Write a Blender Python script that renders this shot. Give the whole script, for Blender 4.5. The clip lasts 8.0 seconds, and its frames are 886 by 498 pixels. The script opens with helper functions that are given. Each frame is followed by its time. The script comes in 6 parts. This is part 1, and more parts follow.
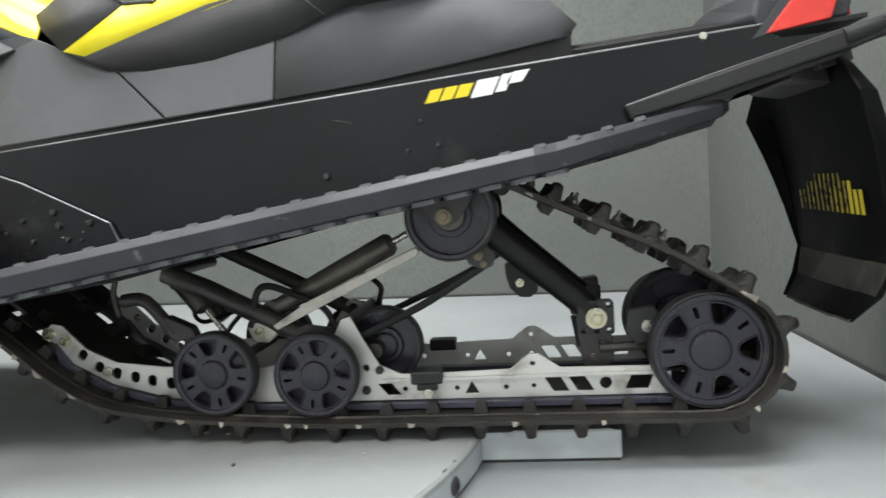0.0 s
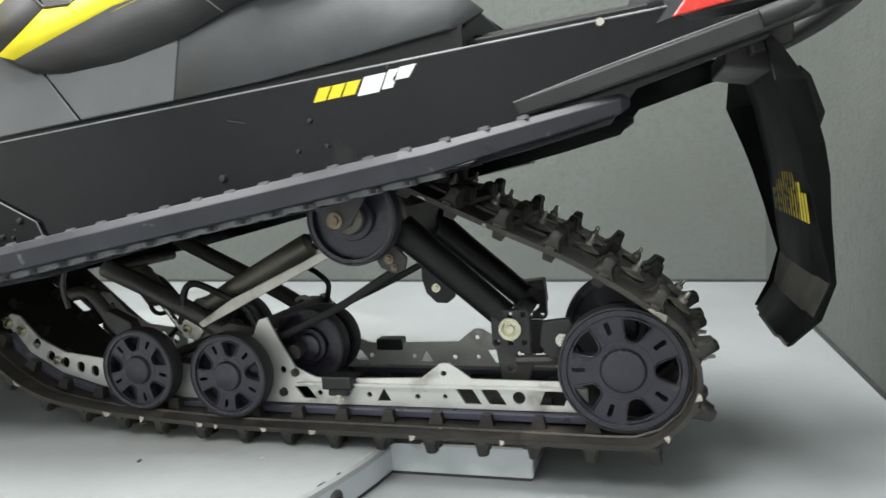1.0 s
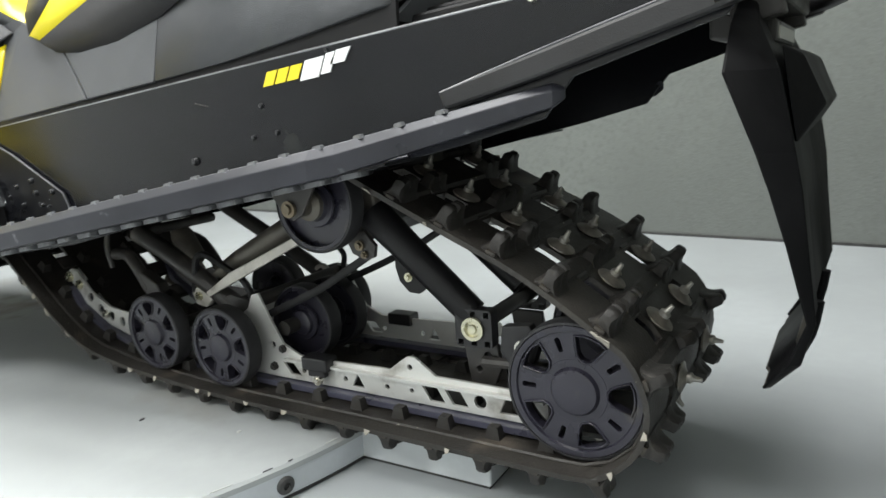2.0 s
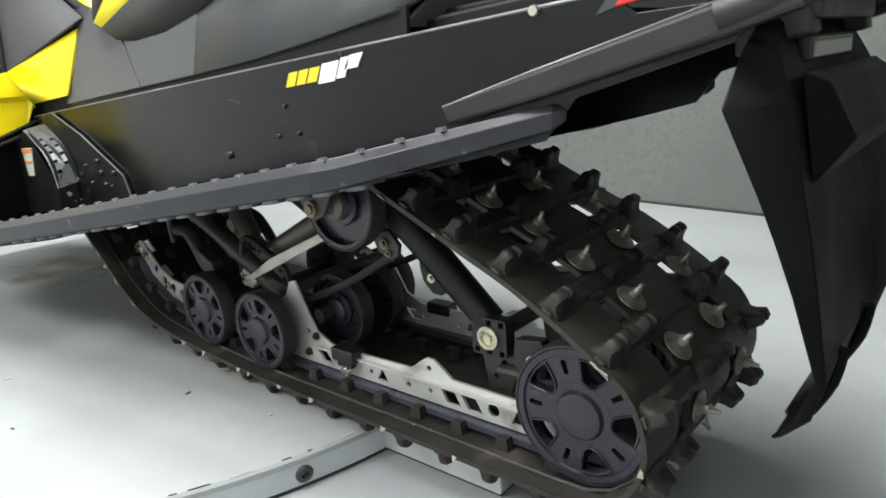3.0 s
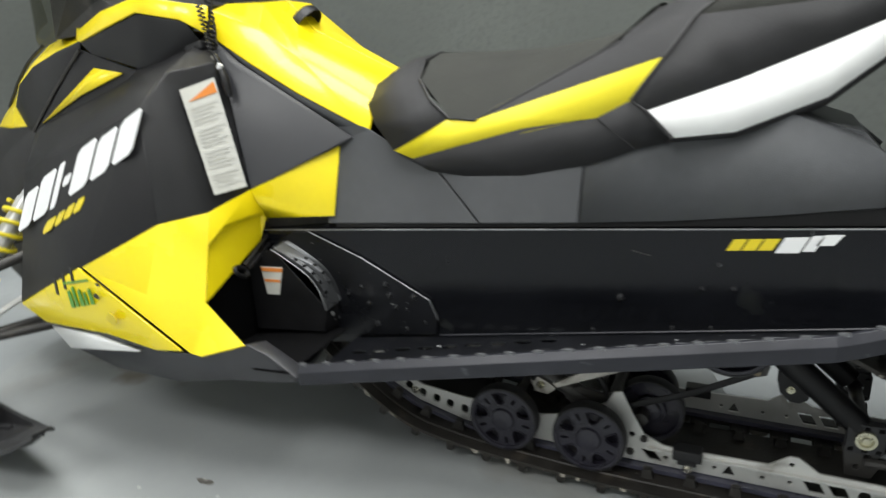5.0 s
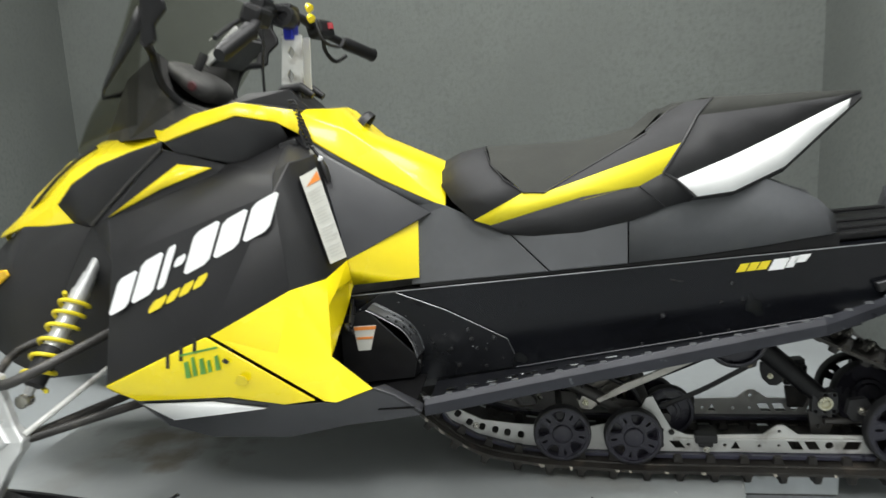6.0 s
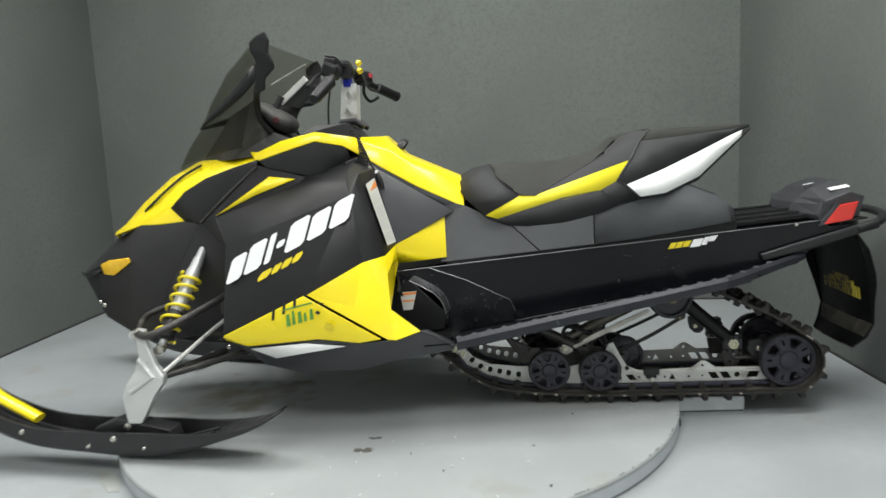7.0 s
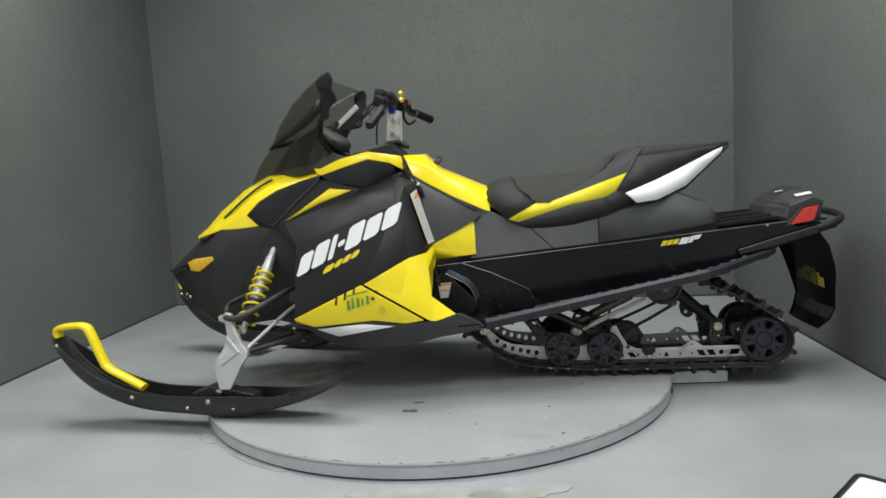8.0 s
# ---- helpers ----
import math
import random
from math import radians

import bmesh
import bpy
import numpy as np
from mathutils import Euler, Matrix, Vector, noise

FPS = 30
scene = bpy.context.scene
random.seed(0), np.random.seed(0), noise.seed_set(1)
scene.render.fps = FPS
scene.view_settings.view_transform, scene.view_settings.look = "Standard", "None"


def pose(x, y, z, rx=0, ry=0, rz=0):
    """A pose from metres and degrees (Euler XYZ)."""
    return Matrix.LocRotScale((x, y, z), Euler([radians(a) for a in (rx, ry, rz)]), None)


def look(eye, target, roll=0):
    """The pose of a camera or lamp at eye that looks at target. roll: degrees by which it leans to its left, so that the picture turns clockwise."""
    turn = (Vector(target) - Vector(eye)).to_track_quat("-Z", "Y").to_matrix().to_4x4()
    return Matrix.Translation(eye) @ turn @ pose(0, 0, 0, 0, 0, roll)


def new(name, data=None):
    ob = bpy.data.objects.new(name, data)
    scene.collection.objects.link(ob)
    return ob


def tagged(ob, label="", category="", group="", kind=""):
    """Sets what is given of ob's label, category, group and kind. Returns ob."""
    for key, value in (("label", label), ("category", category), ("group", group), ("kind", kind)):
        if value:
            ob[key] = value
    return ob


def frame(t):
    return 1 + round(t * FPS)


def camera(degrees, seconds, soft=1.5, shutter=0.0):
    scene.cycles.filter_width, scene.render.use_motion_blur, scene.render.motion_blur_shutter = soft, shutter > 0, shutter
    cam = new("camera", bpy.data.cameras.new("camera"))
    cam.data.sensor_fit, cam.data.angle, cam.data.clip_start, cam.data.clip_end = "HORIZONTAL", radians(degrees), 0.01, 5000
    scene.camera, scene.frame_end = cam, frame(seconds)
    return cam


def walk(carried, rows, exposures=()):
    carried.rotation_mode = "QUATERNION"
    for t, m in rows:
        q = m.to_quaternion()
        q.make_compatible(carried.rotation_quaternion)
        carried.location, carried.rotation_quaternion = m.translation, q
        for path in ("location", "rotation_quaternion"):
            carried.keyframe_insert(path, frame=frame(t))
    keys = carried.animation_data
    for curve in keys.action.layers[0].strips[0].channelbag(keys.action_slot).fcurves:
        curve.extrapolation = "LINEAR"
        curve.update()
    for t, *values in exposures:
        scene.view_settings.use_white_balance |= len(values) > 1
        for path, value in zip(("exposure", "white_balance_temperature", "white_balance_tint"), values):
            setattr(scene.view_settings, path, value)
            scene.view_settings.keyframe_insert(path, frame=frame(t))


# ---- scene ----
cam = camera(65.0, 8.0, shutter=0.6)
PATH = [
    (0, (-0.283, -1.239, 0.446), (-0.517, 0.740, 0.285), -3.7),
    (0.5, (-0.128, -1.196, 0.442), (-0.492, 0.764, 0.284), -3.8),
    (1, (0.025, -1.119, 0.470), (-0.534, 0.789, 0.249), -3.8),
    (1.5, (0.180, -1.020, 0.509), (-0.627, 0.781, 0.185), -4.2),
    (1.7, (0.229, -0.976, 0.520), (-0.672, 0.773, 0.164), -4.2),
    (2.8, (0.359, -0.815, 0.597), (-0.881, 0.661, 0.063), -4.4),
    (3, (0.364, -0.814, 0.605), (-0.894, 0.646, 0.071), -4.1),
    (3.5, (0.359, -0.811, 0.683), (-0.938, 0.584, 0.073), -4.6),
    (4, (0.218, -0.908, 0.797), (-1.030, 0.501, 0.119), -5.0),
    (4.5, (-0.087, -1.115, 0.872), (-1.129, 0.456, 0.206), -3.4),
    (5, (-0.395, -1.305, 0.943), (-1.183, 0.419, 0.304), -2.8),
    (5.2, (-0.568, -1.410, 0.940), (-1.163, 0.413, 0.372), -2.0),
    (6.3, (-0.920, -1.968, 0.925), (-1.105, 0.003, 0.640), -3.1),
    (6.5, (-0.967, -2.122, 0.896), (-1.102, -0.142, 0.647), -3.0),
    (7, (-1.003, -2.451, 0.920), (-1.124, -0.474, 0.645), -2.8),
    (7.5, (-1.000, -2.741, 0.948), (-1.152, -0.766, 0.668), -3.2),
    (8, (-1.031, -2.927, 0.944), (-1.197, -0.950, 0.699), -3.3),
]
walk(cam, [(t, look(eye, target, roll)) for t, eye, target, roll in PATH], [(0, 0.76), (1.5, 0.97), (3.5, 0.94), (4.3, 0.44), (5, 0.12), (6.5, 0.25), (7.2, -0.06), (8, -0.28)])

# ---- world, lights ----
world = bpy.data.worlds.new("world")
world.use_nodes = True
world.node_tree.nodes["Background"].inputs[0].default_value = (0.8, 0.9, 1.0, 1)
world.node_tree.nodes["Background"].inputs[1].default_value = 0.02


def lamp(name, m, sx, sy, power, colour=(1, 1, 1)):
    d = bpy.data.lights.new(name, "AREA")
    d.shape, d.size, d.size_y, d.energy, d.color = "RECTANGLE", sx, sy, power, colour
    ob = new(name, d)
    ob.matrix_world = m
    return ob


CEIL = 3.0
LIGHTS = [(-2.60, 0.0, 44), (-0.40, -0.9, 34), (-1.55, -2.7, 46), (-0.60, 0.20, 19)]
for lx, ly, watts in LIGHTS:
    lamp("ceiling_lamp", pose(lx, ly, CEIL - 0.09), 1.5, 0.9, watts, (1.0, 1.0, 0.97))


# ---- materials ----
def material(name, colour, rough=0.5, metal=0.0, vary=0.15, scale=6.0, bump=0.0, bump_scale=80.0, dirt=None, dirt_amount=0.0, dirt_scale=3.0, coat=0.0, gloss_vary=0.1, island=0.0, spec=0.5, fleck=None, fleck_scale=60.0, fleck_edge=0.68):
    mat = bpy.data.materials.new(name)
    mat.use_nodes = True
    nt = mat.node_tree
    b = nt.nodes["Principled BSDF"]
    tc = nt.nodes.new("ShaderNodeTexCoord")

    def noise_node(s, detail=6.0):
        n = nt.nodes.new("ShaderNodeTexNoise")
        n.inputs["Scale"].default_value, n.inputs["Detail"].default_value = s, detail
        nt.links.new(tc.outputs["Object"], n.inputs["Vector"])
        return n

    def ramp(src, lo, hi, a=0.0, c=1.0):
        r = nt.nodes.new("ShaderNodeMapRange")
        r.inputs[1].default_value, r.inputs[2].default_value, r.inputs[3].default_value, r.inputs[4].default_value = lo, hi, a, c
        nt.links.new(src, r.inputs[0])
        return r.outputs[0]

    def mix(fac, a, c):
        m = nt.nodes.new("ShaderNodeMix")
        m.data_type = "RGBA"
        nt.links.new(fac, m.inputs[0])
        for sock, v in ((m.inputs[6], a), (m.inputs[7], c)):
            if isinstance(v, tuple):
                sock.default_value = (*v, 1)
            else:
                nt.links.new(v, sock)
        return m.outputs[2]

    dark = tuple(c * (1 - vary) for c in colour)
    light = tuple(min(1, c * (1 + vary)) for c in colour)
    big, fine = noise_node(scale), noise_node(scale * 14)
    col = mix(ramp(big.outputs[0], 0.35, 0.65), dark, light)
    col = mix(ramp(fine.outputs[0], 0.3, 0.9, 0, 0.5), col, dark)
    if dirt:
        d = noise_node(dirt_scale, 9.0)
        col = mix(ramp(d.outputs[0], 0.66 - dirt_amount, 0.76, 0, 1), col, dirt)
    if fleck:
        fl = noise_node(fleck_scale, 4.0)
        col = mix(ramp(fl.outputs[0], fleck_edge, fleck_edge + 0.03, 0, 1), col, fleck)
    if island:
        info = nt.nodes.new("ShaderNodeObjectInfo")
        col = mix(ramp(info.outputs["Random"], 0, 1, 0, island), col, tuple(c * 0.4 for c in colour))
    nt.links.new(col, b.inputs["Base Color"])
    nt.links.new(ramp(big.outputs[0], 0.3, 0.7, max(0.03, rough - gloss_vary), min(1, rough + gloss_vary)), b.inputs["Roughness"])
    b.inputs["Metallic"].default_value = metal
    b.inputs["Specular IOR Level"].default_value = spec
    b.inputs["Coat Weight"].default_value = coat
    b.inputs["Coat Roughness"].default_value = 0.08
    if bump:
        bn = noise_node(bump_scale, 3.0)
        bp = nt.nodes.new("ShaderNodeBump")
        bp.inputs["Strength"].default_value, bp.inputs["Distance"].default_value = bump, 0.002
        nt.links.new(bn.outputs[0], bp.inputs["Height"])
        nt.links.new(bp.outputs[0], b.inputs["Normal"])
    return mat


WALL = material("wall_felt", (0.137, 0.149, 0.140), 0.75, vary=0.13, scale=1.3, bump=0.7, bump_scale=120, dirt=(0.112, 0.122, 0.114), dirt_amount=0.20, dirt_scale=55)
FLOOR = material("floor_paint", (0.332, 0.354, 0.364), 0.72, spec=0.25, vary=0.09, scale=2.0, bump=0.08, bump_scale=60, dirt=(0.30, 0.29, 0.25), dirt_amount=0.03, dirt_scale=2.2, gloss_vary=0.12)
DISC = material("turntable_paint", (0.330, 0.349, 0.352), 0.74, spec=0.22, vary=0.08, scale=2.5, bump=0.08, bump_scale=60, dirt=(0.285, 0.285, 0.265), dirt_amount=0.05, dirt_scale=3.4, gloss_vary=0.12)
EDGE = material("turntable_edge_paint", (0.46, 0.49, 0.52), 0.45, vary=0.08, scale=9, dirt=(0.1, 0.1, 0.1), dirt_amount=-0.01, dirt_scale=14)
GALV = material("galvanised_steel", (0.60, 0.63, 0.65), 0.42, 0.3, vary=0.12, scale=9, bump=0.1, bump_scale=40, dirt=(0.3, 0.3, 0.28), dirt_amount=0.05, dirt_scale=14)
CEILING = material("ceiling_paint", (0.8, 0.8, 0.79), 0.9, vary=0.03)
BLACK = material("black_plastic", (0.0125, 0.0125, 0.014), 0.46, vary=0.2, scale=8, bump=0.15, bump_scale=500)
PANEL = material("black_satin_panel", (0.0145, 0.0145, 0.016), 0.46, vary=0.2, scale=5, bump=0.15, bump_scale=600, spec=0.32)
DASH = material("dusty_black_plastic", (0.045, 0.044, 0.043), 0.65, vary=0.35, scale=18, bump=0.3, bump_scale=120, dirt=(0.10, 0.095, 0.088), dirt_amount=0.06, dirt_scale=16)
GREY = material("charcoal_plastic", (0.036, 0.037, 0.042), 0.42, vary=0.12, scale=5, bump=0.2, bump_scale=600)
TUNNEL = material("black_anodised_aluminium", (0.0055, 0.006, 0.008), 0.20, vary=0.25, scale=4, spec=0.30, dirt=(0.030, 0.033, 0.030), dirt_amount=0.02, dirt_scale=5, gloss_vary=0.07)
WORN = material("scratched_black_aluminium", (0.007, 0.0075, 0.0095), 0.34, vary=0.3, scale=8, spec=0.26, dirt=(0.03, 0.03, 0.032), dirt_amount=0.04, dirt_scale=12, fleck=(0.34, 0.35, 0.36), fleck_scale=62, fleck_edge=0.69)
RIVET = material("black_rivet", (0.055, 0.056, 0.060), 0.28, 0.55, vary=0.3, scale=60)
LIP = material("worn_black_aluminium", (0.024, 0.025, 0.032), 0.36, 0.15, vary=0.2, scale=10, spec=0.38, dirt=(0.18, 0.188, 0.20), dirt_amount=-0.02, dirt_scale=22)
TOOTH = material("worn_bare_aluminium", (0.15, 0.154, 0.163), 0.34, 0.35, vary=0.25, scale=40)
DARK = material("dirty_black_steel", (0.033, 0.031, 0.029), 0.45, vary=0.3, scale=14, dirt=(0.10, 0.09, 0.075), dirt_amount=0.10, dirt_scale=16)
YELLOW = material("yellow_paint", (0.95, 0.76, 0.008), 0.28, vary=0.04, scale=3, coat=0.4, gloss_vary=0.05)
STRIPE = material("yellow_vinyl", (0.82, 0.70, 0.02), 0.5, vary=0.05, scale=8, bump=0.15, bump_scale=700)
WHITE = material("white_vinyl", (0.82, 0.83, 0.83), 0.45, vary=0.04, scale=8, bump=0.1, bump_scale=700)
SEAT = material("black_seat_vinyl", (0.030, 0.030, 0.032), 0.62, spec=0.32, vary=0.15, scale=7, bump=0.35, bump_scale=520)
# foot well plastic with its shade put into the base colour
WELL_SHADE = material("foot_well_shade_black", (0.004, 0.004, 0.0045), 0.85, vary=0.3, scale=14, spec=0.08, bump=0.3, bump_scale=120)
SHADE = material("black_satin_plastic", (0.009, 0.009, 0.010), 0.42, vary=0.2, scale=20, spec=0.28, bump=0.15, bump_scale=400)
LINK = material("dirty_cast_aluminium", (0.50, 0.48, 0.44), 0.42, 0.35, vary=0.2, scale=20, dirt=(0.16, 0.14, 0.11), dirt_amount=0.04, dirt_scale=24)
SUEDE = material("grey_seat_suede", (0.040, 0.041, 0.037), 0.85, vary=0.2, scale=9, bump=0.6, bump_scale=420, spec=0.3)
GUARD = material("dark_perforated_metal", (0.085, 0.088, 0.094), 0.36, 0.6, vary=0.25, scale=16, dirt=(0.05, 0.05, 0.05), dirt_amount=0.05, dirt_scale=18)
TEXT = material("label_fine_print", (0.54, 0.54, 0.51), 0.6, vary=0.05)
DECAL = material("white_decal", (0.80, 0.81, 0.82), 0.35, vary=0.03)
YDECAL = material("yellow_decal", (0.75, 0.60, 0.02), 0.35, vary=0.05)
DUST = material("dried_mud_film", (0.070, 0.064, 0.053), 0.7, vary=0.3, scale=16, bump=0.5, bump_scale=60, dirt=(0.014, 0.014, 0.014), dirt_amount=0.20, dirt_scale=15)
FADED = material("faded_yellow_print", (0.40, 0.31, 0.025), 0.5, vary=0.3, scale=25, fleck=(0.015, 0.015, 0.015), fleck_scale=75, fleck_edge=0.56)
PAPER = material("label_paper", (0.60, 0.60, 0.56), 0.5, vary=0.05)
INK = material("label_print", (0.25, 0.25, 0.25), 0.6, vary=0.05)
ORANGE = material("orange_print", (0.75, 0.25, 0.05), 0.5, vary=0.05)
GREEN = material("green_sticker", (0.12, 0.35, 0.06), 0.5, vary=0.2, scale=30)
DIMRED = material("red_switch_plastic", (0.32, 0.02, 0.03), 0.5, vary=0.2, scale=30)
DULLRED = material("dull_red_plastic", (0.085, 0.022, 0.026), 0.6, vary=0.2, scale=30)
AMBER = material("amber_lens", (0.98, 0.56, 0.015), 0.3, vary=0.1, scale=30, coat=0.5)
RED = material("red_lens", (0.68, 0.03, 0.02), 0.22, vary=0.08, scale=20, coat=0.4)
ALU = material("brushed_aluminium", (0.66, 0.66, 0.64), 0.42, 0.55, vary=0.08, scale=12, dirt=(0.22, 0.20, 0.17), dirt_amount=0.06, dirt_scale=14)
SILVER = material("silver_paint", (0.55, 0.56, 0.56), 0.35, 0.5, vary=0.06, scale=10, dirt=(0.25, 0.24, 0.22), dirt_amount=0.0, dirt_scale=12)
CHROME = material("zinc_bolt", (0.62, 0.60, 0.54), 0.28, 0.9, vary=0.15, scale=40)
BRASS = material("yellow_zinc", (0.55, 0.53, 0.40), 0.3, 0.85, vary=0.2, scale=40)
WHEEL = material("idler_wheel_plastic", (0.021, 0.020, 0.030), 0.30, vary=0.15, scale=14, dirt=(0.06, 0.055, 0.05), dirt_amount=0.02, dirt_scale=20)
TYRE = material("idler_rubber", (0.020, 0.020, 0.022), 0.6, vary=0.2, scale=20, bump=0.2, bump_scale=200)
RUBBER = material("track_rubber", (0.022, 0.0195, 0.0165), 0.55, vary=0.35, scale=14, bump=0.5, bump_scale=220, dirt=(0.085, 0.070, 0.055), dirt_amount=0.06, dirt_scale=11, fleck=(0.25, 0.235, 0.205), fleck_scale=70, fleck_edge=0.74)
LUGMAT = material("track_lug_rubber", (0.022, 0.020, 0.018), 0.58, vary=0.35, scale=30, bump=0.4, bump_scale=160, dirt=(0.11, 0.098, 0.08), dirt_amount=0.03, dirt_scale=24, island=0.5, fleck=(0.4, 0.38, 0.34), fleck_scale=90, fleck_edge=0.72)
SLIDER = material("slider_plastic", (0.05, 0.05, 0.075), 0.35, vary=0.2, scale=20)
SPRING = material("yellow_spring_coat", (0.75, 0.62, 0.02), 0.35, vary=0.08, scale=20)
SKIP = material("black_ski_plastic", (0.020, 0.020, 0.022), 0.38, vary=0.25, scale=9, dirt=(0.06, 0.06, 0.06), dirt_amount=0.0, dirt_scale=12)
BLUE = material("blue_anodised", (0.02, 0.03, 0.35), 0.3, 0.6, vary=0.1)
FLAP = material("black_rubber_flap", (0.0065, 0.0065, 0.0072), 0.55, spec=0.09, vary=0.35, scale=7, bump=0.7, bump_scale=26, dirt=(0.045, 0.042, 0.037), dirt_amount=0.02, dirt_scale=9)
FRAY = material("frayed_cord", (0.30, 0.28, 0.24), 0.7, vary=0.3, scale=60)
STEEL = material("dull_steel_pin", (0.36, 0.35, 0.32), 0.4, 0.7, vary=0.25, scale=40)
BRONZE = material("dull_bronze_bolt", (0.20, 0.165, 0.115), 0.42, 0.6, vary=0.25, scale=40)
STUD = material("dull_steel_washer", (0.21, 0.195, 0.17), 0.42, 0.4, vary=0.3, scale=60)
# pale tone for the added out-of-view walls that bounce fill light
BOUNCE = material("bounce_wall_pale", (0.62, 0.63, 0.62), 0.7, vary=0.04, scale=1.5)
SHOCK = material("dusty_grey_shock_body", (0.105, 0.097, 0.082), 0.42, 0.35, vary=0.25, scale=14, dirt=(0.16, 0.14, 0.11), dirt_amount=0.05, dirt_scale=22)
# near black, for real scuffs and for shade painted into narrow gaps
SCUFF_AND_GAP = material("scuff_and_gap_shade", (0.045, 0.045, 0.045), 0.6, vary=0.4, scale=30)
SCUFF = material("worn_brown_scuff", (0.115, 0.108, 0.095), 0.7, vary=0.4, scale=60, fleck=(0.40, 0.40, 0.38), fleck_scale=70, fleck_edge=0.60)
CHIP = material("paint_chip", (0.47, 0.48, 0.47), 0.6, vary=0.1, scale=30)
SBASE = material("charcoal_seat_base_plastic", (0.071, 0.074, 0.080), 0.50, vary=0.14, scale=4, bump=0.25, bump_scale=600, dirt=(0.085, 0.09, 0.092), dirt_amount=0.03, dirt_scale=7, spec=0.35)
GAP = material("black_gap_strip", (0.009, 0.009, 0.010), 0.6, vary=0.2, scale=8, spec=0.25, dirt=(0.06, 0.06, 0.062), dirt_amount=-0.01, dirt_scale=16)
BARE = material("bare_aluminium_edge", (0.24, 0.245, 0.255), 0.34, 0.6, vary=0.25, scale=12, dirt=(0.10, 0.10, 0.11), dirt_amount=0.10, dirt_scale=9)
HOLE = material("hole_interior", (0.01, 0.01, 0.01), 0.8)
DIFFUSER = bpy.data.materials.new("lamp_diffuser")
DIFFUSER.use_nodes = True
DIFFUSER.node_tree.nodes["Principled BSDF"].inputs["Emission Color"].default_value = (0.97, 1, 1, 1)
DIFFUSER.node_tree.nodes["Principled BSDF"].inputs["Emission Strength"].default_value = 2.2
SMOKE = bpy.data.materials.new("smoked_polycarbonate")
SMOKE.use_nodes = True
_nt = SMOKE.node_tree
_p = _nt.nodes["Principled BSDF"]
_p.inputs["Base Color"].default_value = (0.01, 0.01, 0.01, 1)
_p.inputs["Roughness"].default_value = 0.08
_tr = _nt.nodes.new("ShaderNodeBsdfTransparent")
_tr.inputs[0].default_value = (0.86, 0.86, 0.82, 1)
_mx = _nt.nodes.new("ShaderNodeMixShader")
_mx.inputs[0].default_value = 0.12
_nt.links.new(_tr.outputs[0], _mx.inputs[1])
_nt.links.new(_p.outputs[0], _mx.inputs[2])
_nt.links.new(_mx.outputs[0], _nt.nodes["Material Output"].inputs[0])


# ---- mesh helpers ----
from mathutils import geometry

BASE = {}


def part(name, bm, mat, parent=None, label="", smooth=0, bevel=0.0, solid=0.0, at=None, segs=2):
    me = bpy.data.meshes.new(name)
    bm.to_mesh(me)
    bm.free()
    me.materials.append(mat)
    if smooth:
        me.shade_smooth()
        me.set_sharp_from_angle(angle=radians(smooth))
    ob = new(name, me)
    place(ob, parent, at)
    if solid:
        s = ob.modifiers.new("thickness", "SOLIDIFY")
        s.thickness, s.offset = solid, -1
    if bevel:
        v = ob.modifiers.new("edges", "BEVEL")
        v.width, v.segments, v.limit_method, v.angle_limit = bevel, segs, "ANGLE", radians(35)
    if label:
        ob["label"] = label
    return ob


def place(ob, parent, at=None):
    if at is not None:
        ob.matrix_basis = at
    if parent is not None:
        ob.parent = parent
        if parent.name in BASE:
            ob.matrix_parent_inverse = BASE[parent.name].inverted()


def again(ob, parent, at, label=""):
    """Another object on the mesh of ob, with its children."""
    c = ob.copy()
    scene.collection.objects.link(c)
    c.matrix_parent_inverse = Matrix()
    place(c, parent, at)
    for k in ob.children:
        kc = k.copy()
        scene.collection.objects.link(kc)
        kc.parent = c
    return c


def thing(name, base, label, category, group="", kind=""):
    e = new(name)
    e.empty_display_size = 0.1
    e.location = base
    BASE[e.name] = Matrix.Translation(base)
    return tagged(e, label, category, group, kind)


def plate(loops, y0, y1):
    """A flat plate in x and z, cut by the inner loops, from y0 to y1."""
    bm = bmesh.new()
    flat = [p for l in loops for p in l]
    a = [bm.verts.new((p[0], y0, p[1])) for p in flat]
    b = [bm.verts.new((p[0], y1, p[1])) for p in flat]
    for t in geometry.tessellate_polygon([[Vector((p[0], p[1], 0)) for p in l] for l in loops]):
        if len(set(t)) == 3:
            bm.faces.new([a[i] for i in t])
            bm.faces.new([b[i] for i in reversed(t)])
    k = 0
    for l in loops:
        n = len(l)
        for i in range(n):
            j = (i + 1) % n
            bm.faces.new((a[k + i], a[k + j], b[k + j], b[k + i]))
        k += n
    bmesh.ops.recalc_face_normals(bm, faces=bm.faces)
    return bm


def circle(cx, cz, r, n=12, start=0.0):
    return [(cx + r * math.cos(start + 2 * math.pi * i / n), cz + r * math.sin(start + 2 * math.pi * i / n)) for i in range(n)]


